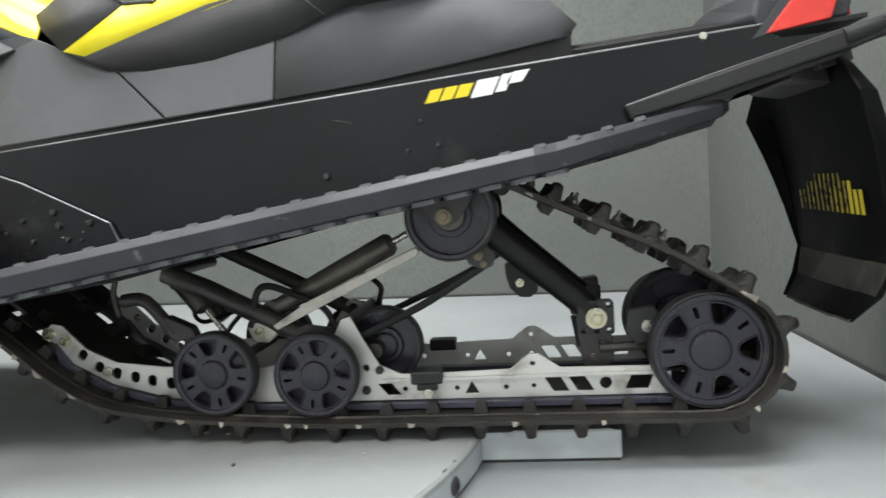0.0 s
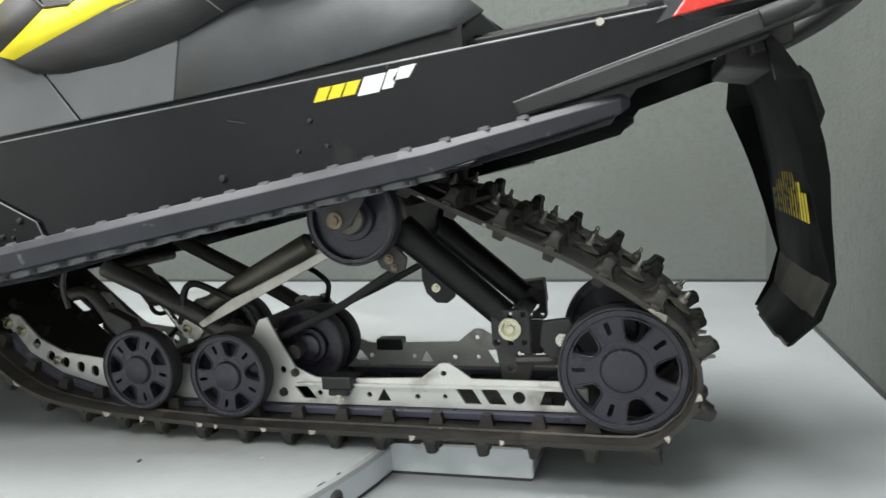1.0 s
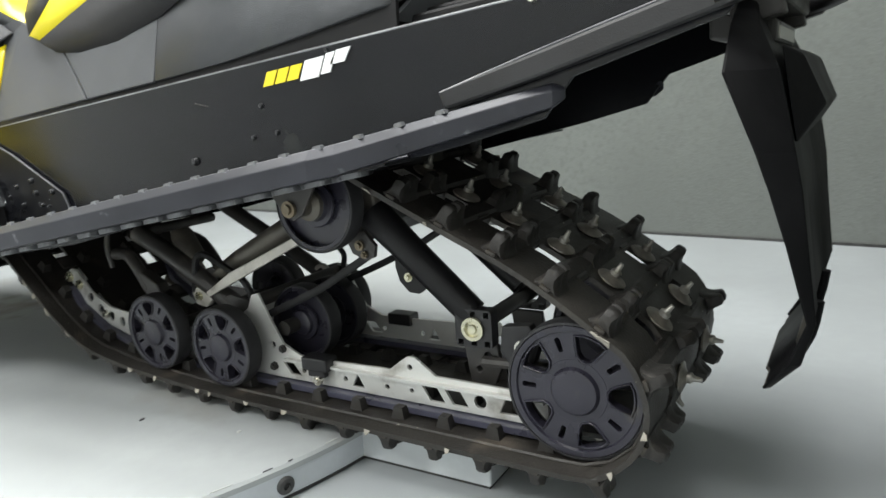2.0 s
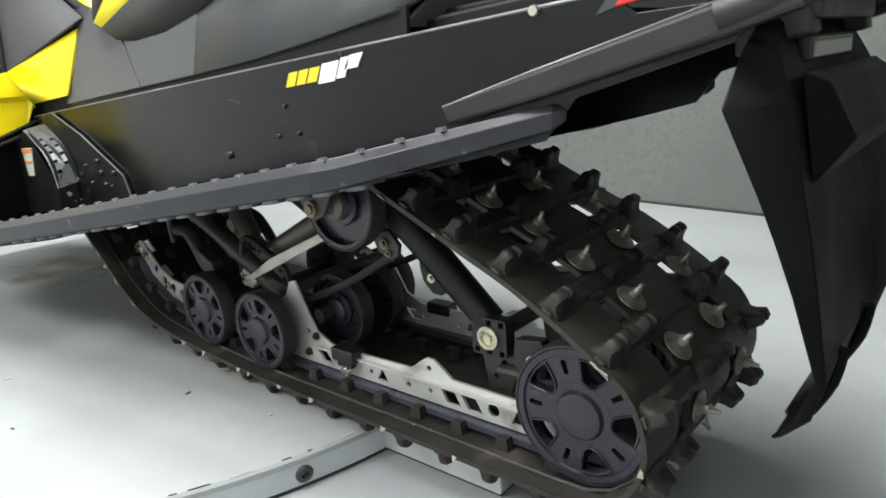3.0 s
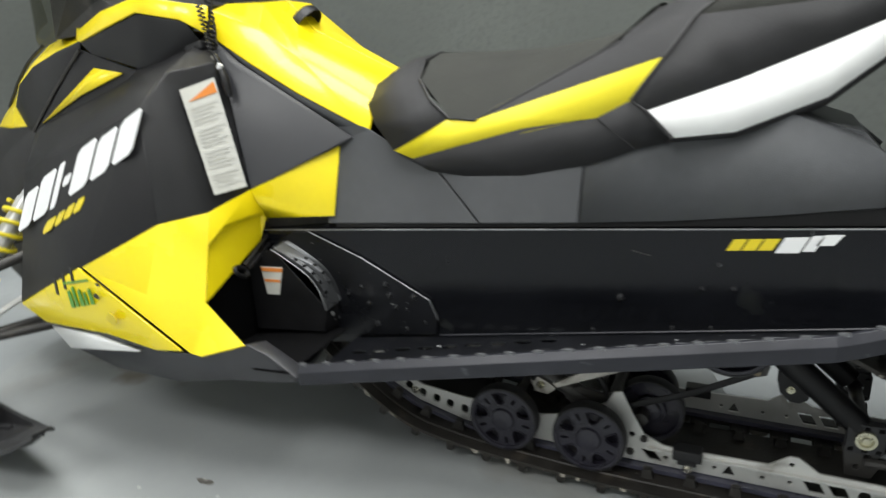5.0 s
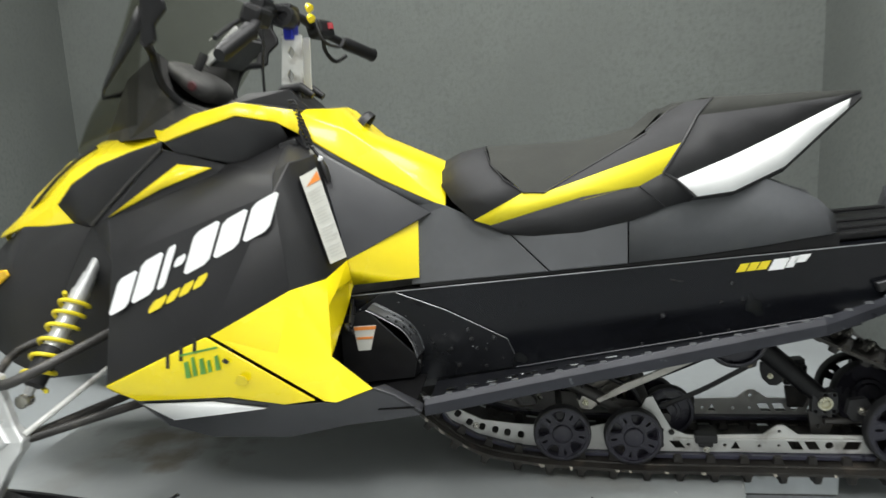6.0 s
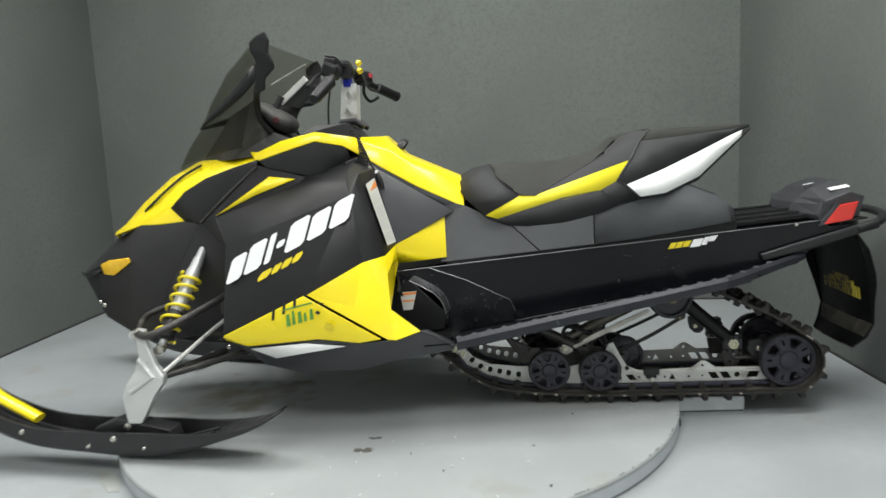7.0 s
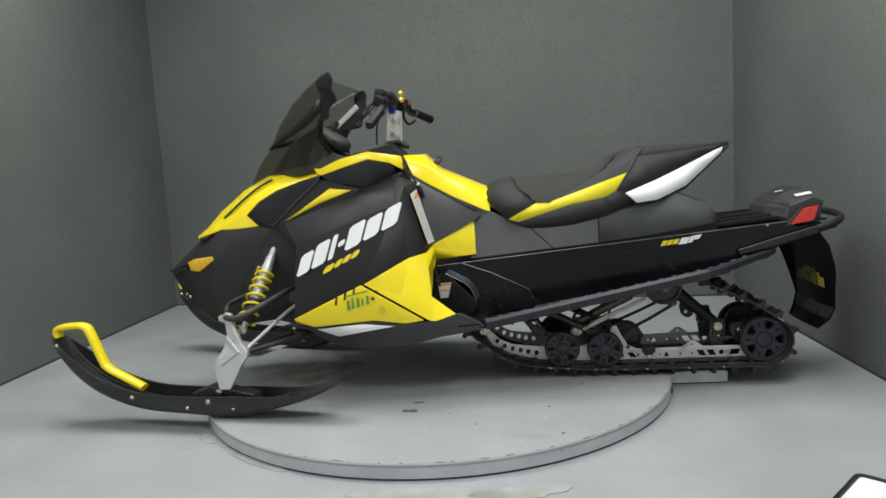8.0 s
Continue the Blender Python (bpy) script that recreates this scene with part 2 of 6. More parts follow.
def curve_points(pts, n=6, closed=False):
    """Catmull-Rom points through pts."""
    pts = [Vector(p) for p in pts]
    out, m = [], len(pts)
    for i in range(m if closed else m - 1):
        p1, p2 = pts[i], pts[(i + 1) % m]
        p0 = pts[(i - 1) % m] if closed or i else p1
        p3 = pts[(i + 2) % m] if closed or i + 2 < m else p2
        for k in range(n):
            t = k / n
            out.append(0.5 * (2 * p1 + (p2 - p0) * t + (2 * p0 - 5 * p1 + 4 * p2 - p3) * t * t + (3 * p1 - p0 - 3 * p2 + p3) * t ** 3))
    if not closed:
        out.append(pts[-1])
    return out


def tube(pts, r, seg=10, n=0, closed=False, bm=None):
    pts = curve_points(pts, n, closed) if n else [Vector(p) for p in pts]
    bm = bm or bmesh.new()
    m = len(pts)
    rs = list(r) if isinstance(r, (list, tuple)) else [r] * m
    side, rings = None, []
    for i in range(m):
        if closed:
            d = pts[(i + 1) % m] - pts[i - 1]
        else:
            d = pts[min(i + 1, m - 1)] - pts[max(i - 1, 0)]
        d.normalize()
        if side is None:
            side = d.orthogonal().normalized()
        side = (side - d * side.dot(d)).normalized()
        up = d.cross(side)
        rings.append([bm.verts.new(pts[i] + rs[i] * (math.cos(2 * math.pi * k / seg) * side + math.sin(2 * math.pi * k / seg) * up)) for k in range(seg)])
    for i in range(m if closed else m - 1):
        a, b = rings[i], rings[(i + 1) % m]
        for k in range(seg):
            bm.faces.new((a[k], a[(k + 1) % seg], b[(k + 1) % seg], b[k]))
    if not closed:
        bm.faces.new(rings[0][::-1])
        bm.faces.new(rings[-1])
    return bm


def lathe(profile, seg=24, bm=None):
    """Turns (radius, y) points round the y axis."""
    bm = bm or bmesh.new()
    rings = []
    for r, h in profile:
        if r < 1e-5:
            rings.append([bm.verts.new((0, h, 0))])
        else:
            rings.append([bm.verts.new((r * math.cos(2 * math.pi * k / seg), h, r * math.sin(2 * math.pi * k / seg))) for k in range(seg)])
    for a, b in zip(rings, rings[1:]):
        for k in range(seg):
            j = (k + 1) % seg
            q = [a[k % len(a)], a[j % len(a)], b[j % len(b)], b[k % len(b)]]
            q = [v for i, v in enumerate(q) if v not in q[:i]]
            if len(q) > 2:
                bm.faces.new(q)
    bmesh.ops.recalc_face_normals(bm, faces=bm.faces)
    return bm


def shift0(pts, dx, dz):
    return [(x + dx, z + dz) for x, z in pts]


def box(sx, sy, sz, m=None, bm=None):
    bm = bm or bmesh.new()
    bmesh.ops.create_cube(bm, size=1, matrix=(m or Matrix()) @ Matrix.Diagonal((sx, sy, sz, 1)))
    return bm


def rounded(w, h, r, n=4):
    out = []
    for cx, cz, a in ((w / 2 - r, h / 2 - r, 0), (-w / 2 + r, h / 2 - r, 90), (-w / 2 + r, -h / 2 + r, 180), (w / 2 - r, -h / 2 + r, 270)):
        for k in range(n + 1):
            t = radians(a + 90 * k / n)
            out.append((cx + r * math.cos(t), cz + r * math.sin(t)))
    return out


CORE = Vector((-1.45, 0, 0.6))


def skin(faces, mirror=False, core=CORE):
    """Joined faces given by their corners, wound to face away from core."""
    bm = bmesh.new()
    seen = {}

    def vert(p):
        q = (p[0], -p[1] if mirror else p[1], p[2])
        key = tuple(round(c, 4) for c in q)
        if key not in seen:
            seen[key] = bm.verts.new(q)
        return seen[key]

    for f in faces:
        c = Vector((sum(p[0] for p in f) / len(f), sum(p[1] for p in f) / len(f) * (-1 if mirror else 1), sum(p[2] for p in f) / len(f)))
        face = bm.faces.new([vert(p) for p in f])
        face.normal_update()
        if face.normal.dot(c - Vector((core[0], core[1] * (-1 if mirror else 1), core[2]))) < 0:
            face.normal_flip()
    bmesh.ops.triangulate(bm, faces=[f for f in bm.faces if len(f.verts) > 4])
    bm.normal_update()
    return bm


def strip(a, b):
    """Quads between two rows of points."""
    return [(a[i], a[i + 1], b[i + 1], b[i]) for i in range(len(a) - 1)]


def both(name, faces, mat, parent, label="", solid=0.006, bevel=0.0025, smooth=25, core=CORE):
    return [part(name, skin(faces, side, core), mat, parent, label, smooth=smooth, solid=solid, bevel=bevel) for side in (False, True)]


# ---- the booth ----
def wall(name, a, b, thick, label, mat=WALL, z1=CEIL):
    """An upright wall whose inner face runs from a to b; it thickens to the left of that line."""
    a, b = Vector((*a, 0)), Vector((*b, 0))
    d = (b - a).normalized()
    nrm = Vector((-d.y, d.x, 0)) * thick
    bm = bmesh.new()
    lo = [bm.verts.new(p) for p in (a, b, b + nrm, a + nrm)]
    hi = [bm.verts.new(v.co + Vector((0, 0, z1))) for v in lo]
    bm.faces.new(lo[::-1])
    bm.faces.new(hi)
    for i in range(4):
        bm.faces.new((lo[i], lo[(i + 1) % 4], hi[(i + 1) % 4], hi[i]))
    bmesh.ops.recalc_face_normals(bm, faces=bm.faces)
    return tagged(part(name, bm, mat), label, "wall", kind="structure")


wall("wall_north", (-3.47, 2.03), (0.44, 1.575), 0.1, "grey textured back wall of the photo booth")
wall("wall_east", (0.44, 1.575), (0.447, -0.75), 0.1, "grey textured side wall of the photo booth")
# the pale front walls and south wall are unseen, added as reflectors
wall("wall_east_front", (0.447, -0.75), (0.46, -4.2), 0.1, "unseen pale side wall added to bounce fill light", BOUNCE)
wall("wall_west", (-3.47, -0.45), (-3.47, 2.03), 0.1, "grey textured side wall of the photo booth")
wall("wall_west_front", (-3.47, -4.2), (-3.47, -0.45), 0.1, "unseen pale side wall added to bounce fill light", BOUNCE)
wall("wall_south", (0.46, -4.2), (-3.47, -4.2), 0.1, "unseen pale end wall added to bounce light onto the sled", BOUNCE)
tagged(part("floor", box(4.4, 6.8, 0.1, pose(-1.5, -1.1, -0.05)), FLOOR), "light grey painted floor with scuffs", "floor", kind="structure")
tagged(part("ceiling", box(4.4, 6.8, 0.1, pose(-1.5, -1.1, CEIL + 0.05)), CEILING), "plain white ceiling above the booth", "ceiling", kind="structure")


def shadow_gap(a, b):
    """A narrow dark strip that paints the shadow gap where a wall meets the floor."""
    a, b = Vector((*a, 0)), Vector((*b, 0))
    d = b - a
    bm = box(d.length, 0.006, 0.009, Matrix.Translation((a + b) / 2 + Vector((0, 0, 0.0045))) @ Matrix.Rotation(math.atan2(d.y, d.x), 4, "Z"))
    tagged(part("trim", bm, SCUFF_AND_GAP), "narrow dark strip painting the shadow gap at the wall's foot", "trim", kind="structure")


shadow_gap((-3.466, 2.026), (0.438, 1.571))
shadow_gap((0.437, 1.570), (0.457, -4.19))
shadow_gap((-3.467, -4.19), (-3.467, 2.02))
for lx, ly, _w in LIGHTS:
    fix = thing("ceiling_light", (lx, ly, CEIL - 0.08), "flat white ceiling light panel", "lamp", "ceiling lights")
    part("frame", plate([rounded(1.6, 1.0, 0.02), rounded(1.5, 0.9, 0.01)], -0.03, 0.05), SILVER, fix, at=pose(lx, ly, CEIL - 0.05, 90, 0, 0))
    part("diffuser", box(1.5, 0.9, 0.01, pose(lx, ly, CEIL - 0.03)), DIFFUSER, fix)

# turntable
DX, DY, DR, DH = -1.323, 0.01, 0.965, 0.055
disc = thing("turntable", (DX, DY, 0), "low round grey painted turntable with chipped edge", "turntable")
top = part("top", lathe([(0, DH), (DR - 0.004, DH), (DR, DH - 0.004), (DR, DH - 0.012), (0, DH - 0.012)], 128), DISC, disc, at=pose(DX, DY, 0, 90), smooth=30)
rim = part("rim", lathe([(DR - 0.03, DH - 0.012), (DR - 0.001, DH - 0.012), (DR - 0.001, 0.0075), (DR - 0.012, 0.0055), (DR - 0.03, 0.0055)], 128), EDGE, disc, at=pose(DX, DY, 0, 90), smooth=30)


# dark ring that paints the shadow line under the turntable's rim
part("base_ring", lathe([(DR - 0.05, 0.004), (DR - 0.004, 0.004), (DR - 0.004, 0.0), (DR - 0.05, 0.0)], 96), SCUFF_AND_GAP, disc, at=pose(DX, DY, 0, 90), smooth=30)


def blob(cx, cy, z, sx, sy, seed, mat, name, parent, turn=0, n=14):
    rnd = random.Random(seed)
    waves = [(k, rnd.uniform(0.03, 0.30 / k ** 0.5), rnd.uniform(0, 6.3)) for k in (1, 2, 3, 5, 7)]
    pts = []
    for i in range(n):
        a = 2 * math.pi * i / n
        r = 0.85 + sum(w * math.sin(k * a + ph) for k, w, ph in waves) * 0.6 + rnd.uniform(-0.05, 0.05)
        pts.append((sx * r * math.cos(a), sy * r * math.sin(a)))
    return part(name, plate([pts], 0.0002, 0.0014), mat, parent, at=pose(cx, cy, z, 90, 0, turn))


blob(-1.364, -0.416, DH, 0.022, 0.010, 1, SCUFF, "scuff", disc)
blob(-1.385, -0.500, DH, 0.036, 0.018, 2, SCUFF, "scuff", disc)
rnd = random.Random(7)
for i in range(26):
    a, r = radians(rnd.uniform(-115, -12)), DR * math.sqrt(rnd.uniform(0.22, 0.93))
    blob(DX + r * math.cos(a), DY + r * math.sin(a), DH, rnd.uniform(0.003, 0.008), rnd.uniform(0.002, 0.005), 10 + i, CHIP if i % 6 else SCUFF_AND_GAP, "paint_fleck", disc, turn=rnd.uniform(0, 180), n=9)
for i in range(34):
    ang = -118 + 3.2 * i + rnd.uniform(-1, 1)
    a = radians(ang)
    blob(DX + (DR - 0.005) * math.cos(a), DY + (DR - 0.005) * math.sin(a), DH, rnd.uniform(0.004, 0.020), rnd.uniform(0.0007, 0.0015), 40 + i, CHIP if i % 3 == 0 else SCUFF_AND_GAP, "worn_spot", disc, turn=ang + 90, n=10)
# screw in the rim and its socket
a = radians(-17.2)
part("rim_screw", lathe([(0, -0.001), (0.005, -0.001), (0.0055, 0.004), (0.011, 0.003), (0.014, 0.0), (0.014, -0.004)], 20), SCUFF_AND_GAP, disc, "dark recessed socket screw", at=pose(DX + DR * math.cos(a), DY + DR * math.sin(a), 0.024, 0, 0, -17.2 + 90 + 180), smooth=30)
# brown blotches below the nose, thinning out to their edges
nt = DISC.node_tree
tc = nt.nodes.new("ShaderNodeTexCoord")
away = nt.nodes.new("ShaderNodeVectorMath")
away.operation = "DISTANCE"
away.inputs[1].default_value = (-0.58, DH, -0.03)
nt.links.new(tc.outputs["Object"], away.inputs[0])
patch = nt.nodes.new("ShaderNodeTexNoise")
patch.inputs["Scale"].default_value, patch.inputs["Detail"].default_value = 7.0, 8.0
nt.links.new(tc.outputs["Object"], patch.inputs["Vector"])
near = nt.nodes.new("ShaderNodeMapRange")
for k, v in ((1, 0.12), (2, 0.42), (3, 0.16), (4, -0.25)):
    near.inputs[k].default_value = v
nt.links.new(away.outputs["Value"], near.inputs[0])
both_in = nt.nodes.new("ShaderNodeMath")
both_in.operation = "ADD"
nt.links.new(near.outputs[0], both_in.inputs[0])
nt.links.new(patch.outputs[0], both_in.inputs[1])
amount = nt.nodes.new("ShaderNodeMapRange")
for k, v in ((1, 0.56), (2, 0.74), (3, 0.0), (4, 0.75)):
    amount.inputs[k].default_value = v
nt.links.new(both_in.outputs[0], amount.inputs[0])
brown_tint = nt.nodes.new("ShaderNodeMix")
brown_tint.data_type = "RGBA"
brown_tint.inputs[7].default_value = (0.17, 0.145, 0.11, 1)
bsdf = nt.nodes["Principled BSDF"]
nt.links.new(bsdf.inputs["Base Color"].links[0].from_socket, brown_tint.inputs[6])
nt.links.new(amount.outputs[0], brown_tint.inputs[0])
nt.links.new(brown_tint.outputs[2], bsdf.inputs["Base Color"])
# stains on the floor round it
floor_marks = [(-1.30, -1.04, 0.26, 0.05, 3), (-1.85, -0.80, 0.16, 0.03, 4), (-1.02, -1.04, 0.16, 0.045, 5), (-2.15, -0.55, 0.12, 0.03, 6)]
MUD = material("beige_floor_stain", (0.345, 0.355, 0.340), 0.65, vary=0.15, scale=12)
for sx, sy, a, b, k in floor_marks:
    tagged(blob(sx, sy, 0.0006, a, b, 60 + k, MUD, "floor_stain", None, turn={4: -32, 6: -52}.get(k, 4 * k - 16), n=40), "beige worn patch on the painted floor", "stain", kind="structure")

# flat bar beside the turntable
bar = thing("steel_bar", (-0.26, -0.06, 0), "flat galvanised steel bar lying beside the turntable", "bar")
part("body", plate([[(-0.43, 0.006), (-0.146, 0.006), (-0.146, 0.052), (-0.43, 0.052)]], -0.135, 0.05), GALV, bar, bevel=0.003)
# recessed strip, coloured dark as the contact shadow below the bar
part("foot", plate([[(-0.425, 0), (-0.150, 0), (-0.150, 0.006), (-0.425, 0.006)]], -0.131, 0.046), SCUFF_AND_GAP, bar, "dark strip painting the shadow gap under the bar")
part("worn_edge", box(0.16, 0.01, 0.004, pose(-0.24, -0.131, 0.0525)), CHIP, bar)

# ---- snowmobile ----
sled = thing("snowmobile", (-1.2, 0, 0.055), "black and yellow snowmobile with studded track parked on turntable", "snowmobile")


SLOPE = 0.165


def zt(x):
    return 0.555 + 0.0811 * (x + 1.105)


def zb(x):
    return 0.372 + SLOPE * (x + 0.969)


# tunnel
for side in (-1, 1):
    y = side * 0.205
    part("tunnel_side", plate([[(-1.33, 0.285), (-0.93, 0.338), (-0.663, 0.393), (-0.45, 0.424), (-0.282, 0.456), (-0.112, 0.491), (-0.012, 0.515), (0.022, 0.557), (0.17, 0.600), (0.185, 0.615), (0.185, 0.634), (0.085, 0.630), (0.06, zt(0.06)), (-1.30, zt(-1.30))]], y - 0.0015, y + 0.0015), TUNNEL, sled, "satin black side plate", bevel=0.001)
    part("tunnel_edge", tube([(-1.30, y, zt(-1.30)), (0.06, y, zt(0.06) + 0.001)], 0.0016, 8), BARE, sled)
part("tunnel_top", plate([[(-1.30, zt(-1.30) - 0.003), (0.06, zt(0.06) - 0.003), (0.06, zt(0.06)), (-1.30, zt(-1.30))]], -0.203, 0.203), TUNNEL, sled)
part("tunnel_rear", plate([[(0.06, 0.643), (0.20, 0.655), (0.20, 0.649), (0.06, 0.637)]], -0.203, 0.203), BLACK, sled)
NS = part("rivet", lathe([(0, 0.004), (0.003, 0.0035), (0.0042, 0.0), (0.0042, -0.002)], 12), RIVET, sled, at=pose(-0.426, -0.2065, 0.554, 0, 0, 180), smooth=40)
for x, z, s in [(-0.448, 0.512, 1), (-0.402, 0.517, 1), (-0.303, 0.616, 0.8), (-0.575, 0.481, 1.6), (-0.62, 0.415, 1), (-0.49, 0.437, 1), (-0.43, 0.445, 1)]:
    again(NS, sled, pose(x, -0.2065, z, 0, 0, 180) @ Matrix.Scale(s, 4))
part("screw", lathe([(0, 0.005), (0.005, 0.005), (0.006, 0.0)], 12), CHROME, sled, at=pose(-0.02, -0.2065, 0.641, 0, 0, 180))
part("scratch", box(0.03, 0.0008, 0.0016, pose(-0.545, -0.2068, 0.562, 0, 12, 0)), DARK, sled)

# foot gusset with its rivets, heel guard and foot well
gus = part("foot_gusset", plate([[(-1.30, zb(-1.30) - 0.012), (-0.918, zb(-0.918) - 0.018), (-0.912, 0.400), (-0.928, 0.432), (-1.069, 0.503), (-1.186, 0.547), (-1.225, 0.543), (-1.29, 0.50)]], -0.212, -0.2075), WORN, sled, "scratched black riveted gusset plate", bevel=0.001)
part("gusset_edge", tube([(-0.912, -0.2125, 0.395), (-0.928, -0.2125, 0.432), (-1.069, -0.2125, 0.503), (-1.186, -0.2125, 0.547)], 0.0013, 6), BARE, gus)
for i, (x, z) in enumerate([(-1.134, 0.369), (-1.075, 0.444), (-1.013, 0.433), (-0.978, 0.408), (-0.98, 0.366), (-1.043, 0.369), (-1.105, 0.425), (-1.0, 0.41), (-0.96, 0.435), (-0.94, 0.385), (-1.06, 0.41), (-1.02, 0.455)]):
    again(NS, gus, pose(x, -0.2125, z, 0, 0, 180) @ Matrix.Scale(0.9 + 0.3 * (i % 3), 4))
# heel box: a perforated metal strip bent over it, a flat black side, a warning tag
GUARD_LINE = curve_points([(-1.252, 0, 0.520), (-1.235, 0, 0.512), (-1.203, 0, 0.494), (-1.177, 0, 0.478), (-1.159, 0, 0.460), (-1.145, 0, 0.435), (-1.137, 0, 0.405)], 4)
GUARD_RUN = [0.0]
for a, b in zip(GUARD_LINE, GUARD_LINE[1:]):
    GUARD_RUN.append(GUARD_RUN[-1] + (b - a).length)


def on_guard(u, v, h=0.0):
    """The point at u along the bent strip and v across it, h above its face."""
    k = max(q for q in range(len(GUARD_RUN) - 1) if GUARD_RUN[q] <= u + 1e-9)
    d = (GUARD_LINE[k + 1] - GUARD_LINE[k]).normalized()
    p = GUARD_LINE[k] + d * (u - GUARD_RUN[k])
    return p + Vector((0.30 * v + 0.005, -0.2305 + v, 0.24 * v - 0.001)) + Vector((-d.z, 0, d.x)) * -h


edge_u = GUARD_RUN[1:-1]
rim_loop = [(GUARD_RUN[0], 0.010)] + [(u, 0.0185) for u in edge_u] + [(GUARD_RUN[-1] - 1e-6, 0.015), (GUARD_RUN[-1] - 1e-6, -0.018)] + [(u, -0.019) for u in edge_u[::-1]] + [(GUARD_RUN[0], -0.014)]
guard_holes = [circle(0.050 + 0.0225 * k, -0.0085, 0.0040, 10) for k in range(5)] + [circle(0.060 + 0.0225 * k, 0.0075, 0.0040, 10) for k in range(4)]
bm = plate([rim_loop] + guard_holes, 0.0, 0.0024)
for v in bm.verts:
    v.co = on_guard(v.co.x, v.co.z, -v.co.y)
hg = part("heel_guard", bm, GUARD, sled, "perforated grey metal heel guard", smooth=30)
near_edge = [on_guard(u, -0.019) for u in GUARD_RUN[:1] + edge_u + [GUARD_RUN[-1] - 1e-6]]
# thin bright tube in place of the highlight along the near flange
part("guard_edge", tube(near_edge, 0.0016, 6), BARE, hg, "bright line painting the highlight on the guard's edge")
part("heel_box_side", plate([[(p.x, p.z) for p in near_edge] + [(-1.146, 0.352), (-1.315, 0.335), (-1.315, 0.500)]], -0.2490, -0.2465), SHADE, hg, "flat black side of the heel box")
part("heel_box_back", skin([(near_edge[-1], on_guard(GUARD_RUN[-1] - 1e-6, 0.015), (-1.136, -0.213, 0.352), (-1.146, -0.2465, 0.352))], core=(-1.25, -0.22, 0.4)), SHADE, hg, solid=0.003)
for x, y, z in ((-1.137, -0.232, 0.386), (-1.139, -0.222, 0.372)):
    part("scuff_mark", box(0.002, 0.007, 0.009, pose(x + 0.002, y, z, 25, -6, 0)), INK, hg)
tag = part("warning_tag", plate([[(-1.284, 0.477), (-1.230, 0.480), (-1.246, 0.420), (-1.276, 0.418)]], -0.2510, -0.2496), PAPER, sled, "small white warning tag")
part("tag_print", plate([[(-1.2835, 0.4755), (-1.2305, 0.4785), (-1.2320, 0.4705), (-1.2820, 0.4675)]], -0.2521, -0.2512), ORANGE, tag)
part("tag_print", plate([[(-1.278, 0.451), (-1.2385, 0.453), (-1.2400, 0.4475), (-1.2770, 0.4455)]], -0.2521, -0.2512), ORANGE, tag)
# liner coloured almost black in place of the shade down there
both("foot_well", [((-1.33, -0.15, 0.56), (-1.33, -0.41, 0.45), (-1.33, -0.41, 0.32), (-1.33, -0.15, 0.30))] + [((-1.33, -0.41, 0.33), (-1.12, -0.41, zb(-1.12) - 0.004), (-1.12, -0.2, zb(-1.12) - 0.004), (-1.33, -0.2, 0.31))], WELL_SHADE, sled, "foot well liner, blackened to hold the shade inside", solid=0.004, core=(-1.2, -0.3, 0.9))
strap = part("strap", tube([(-1.297, -0.195, 0.532), (-1.288, -0.235, 0.520), (-1.282, -0.275, 0.507), (-1.278, -0.305, 0.498)], [0.005, 0.0042, 0.0038, 0.0042], 8), SHADE, sled, "black rubber panel strap with loop end", smooth=40)
part("strap_loop", tube([(-1.274 - 0.0045 * math.sin(a), -0.320 + 0.016 * math.cos(a), 0.492 - 0.006 * math.cos(a) + 0.009 * math.sin(a)) for a in [2 * math.pi * k / 16 for k in range(16)]], 0.0045, 8, closed=True), SHADE, strap, smooth=40)
part("strap", tube([(-1.292, -0.205, 0.512), (-1.283, -0.25, 0.501), (-1.278, -0.297, 0.489)], 0.0042, 8, 4), SHADE, sled, smooth=40)

# running boards: narrowing to the rear, with holes, a standing lip and teeth
RBX0, RBK, DROP = -1.10, -0.25, 0.024
EDGE_X = [RBX0, RBK - 0.015, RBK + 0.015, 0.0, 0.012]
EDGE_Y = [0.406, 0.304, 0.292, 0.212, 0.206]
EDGE_Z = [0.0, -0.002, -0.002, 0.012, 0.010]


def along(xs, ys, x):
    for k in range(len(xs) - 1):
        if x <= xs[k + 1] or k == len(xs) - 2:
            return ys[k] + (ys[k + 1] - ys[k]) * (x - xs[k]) / (xs[k + 1] - xs[k])


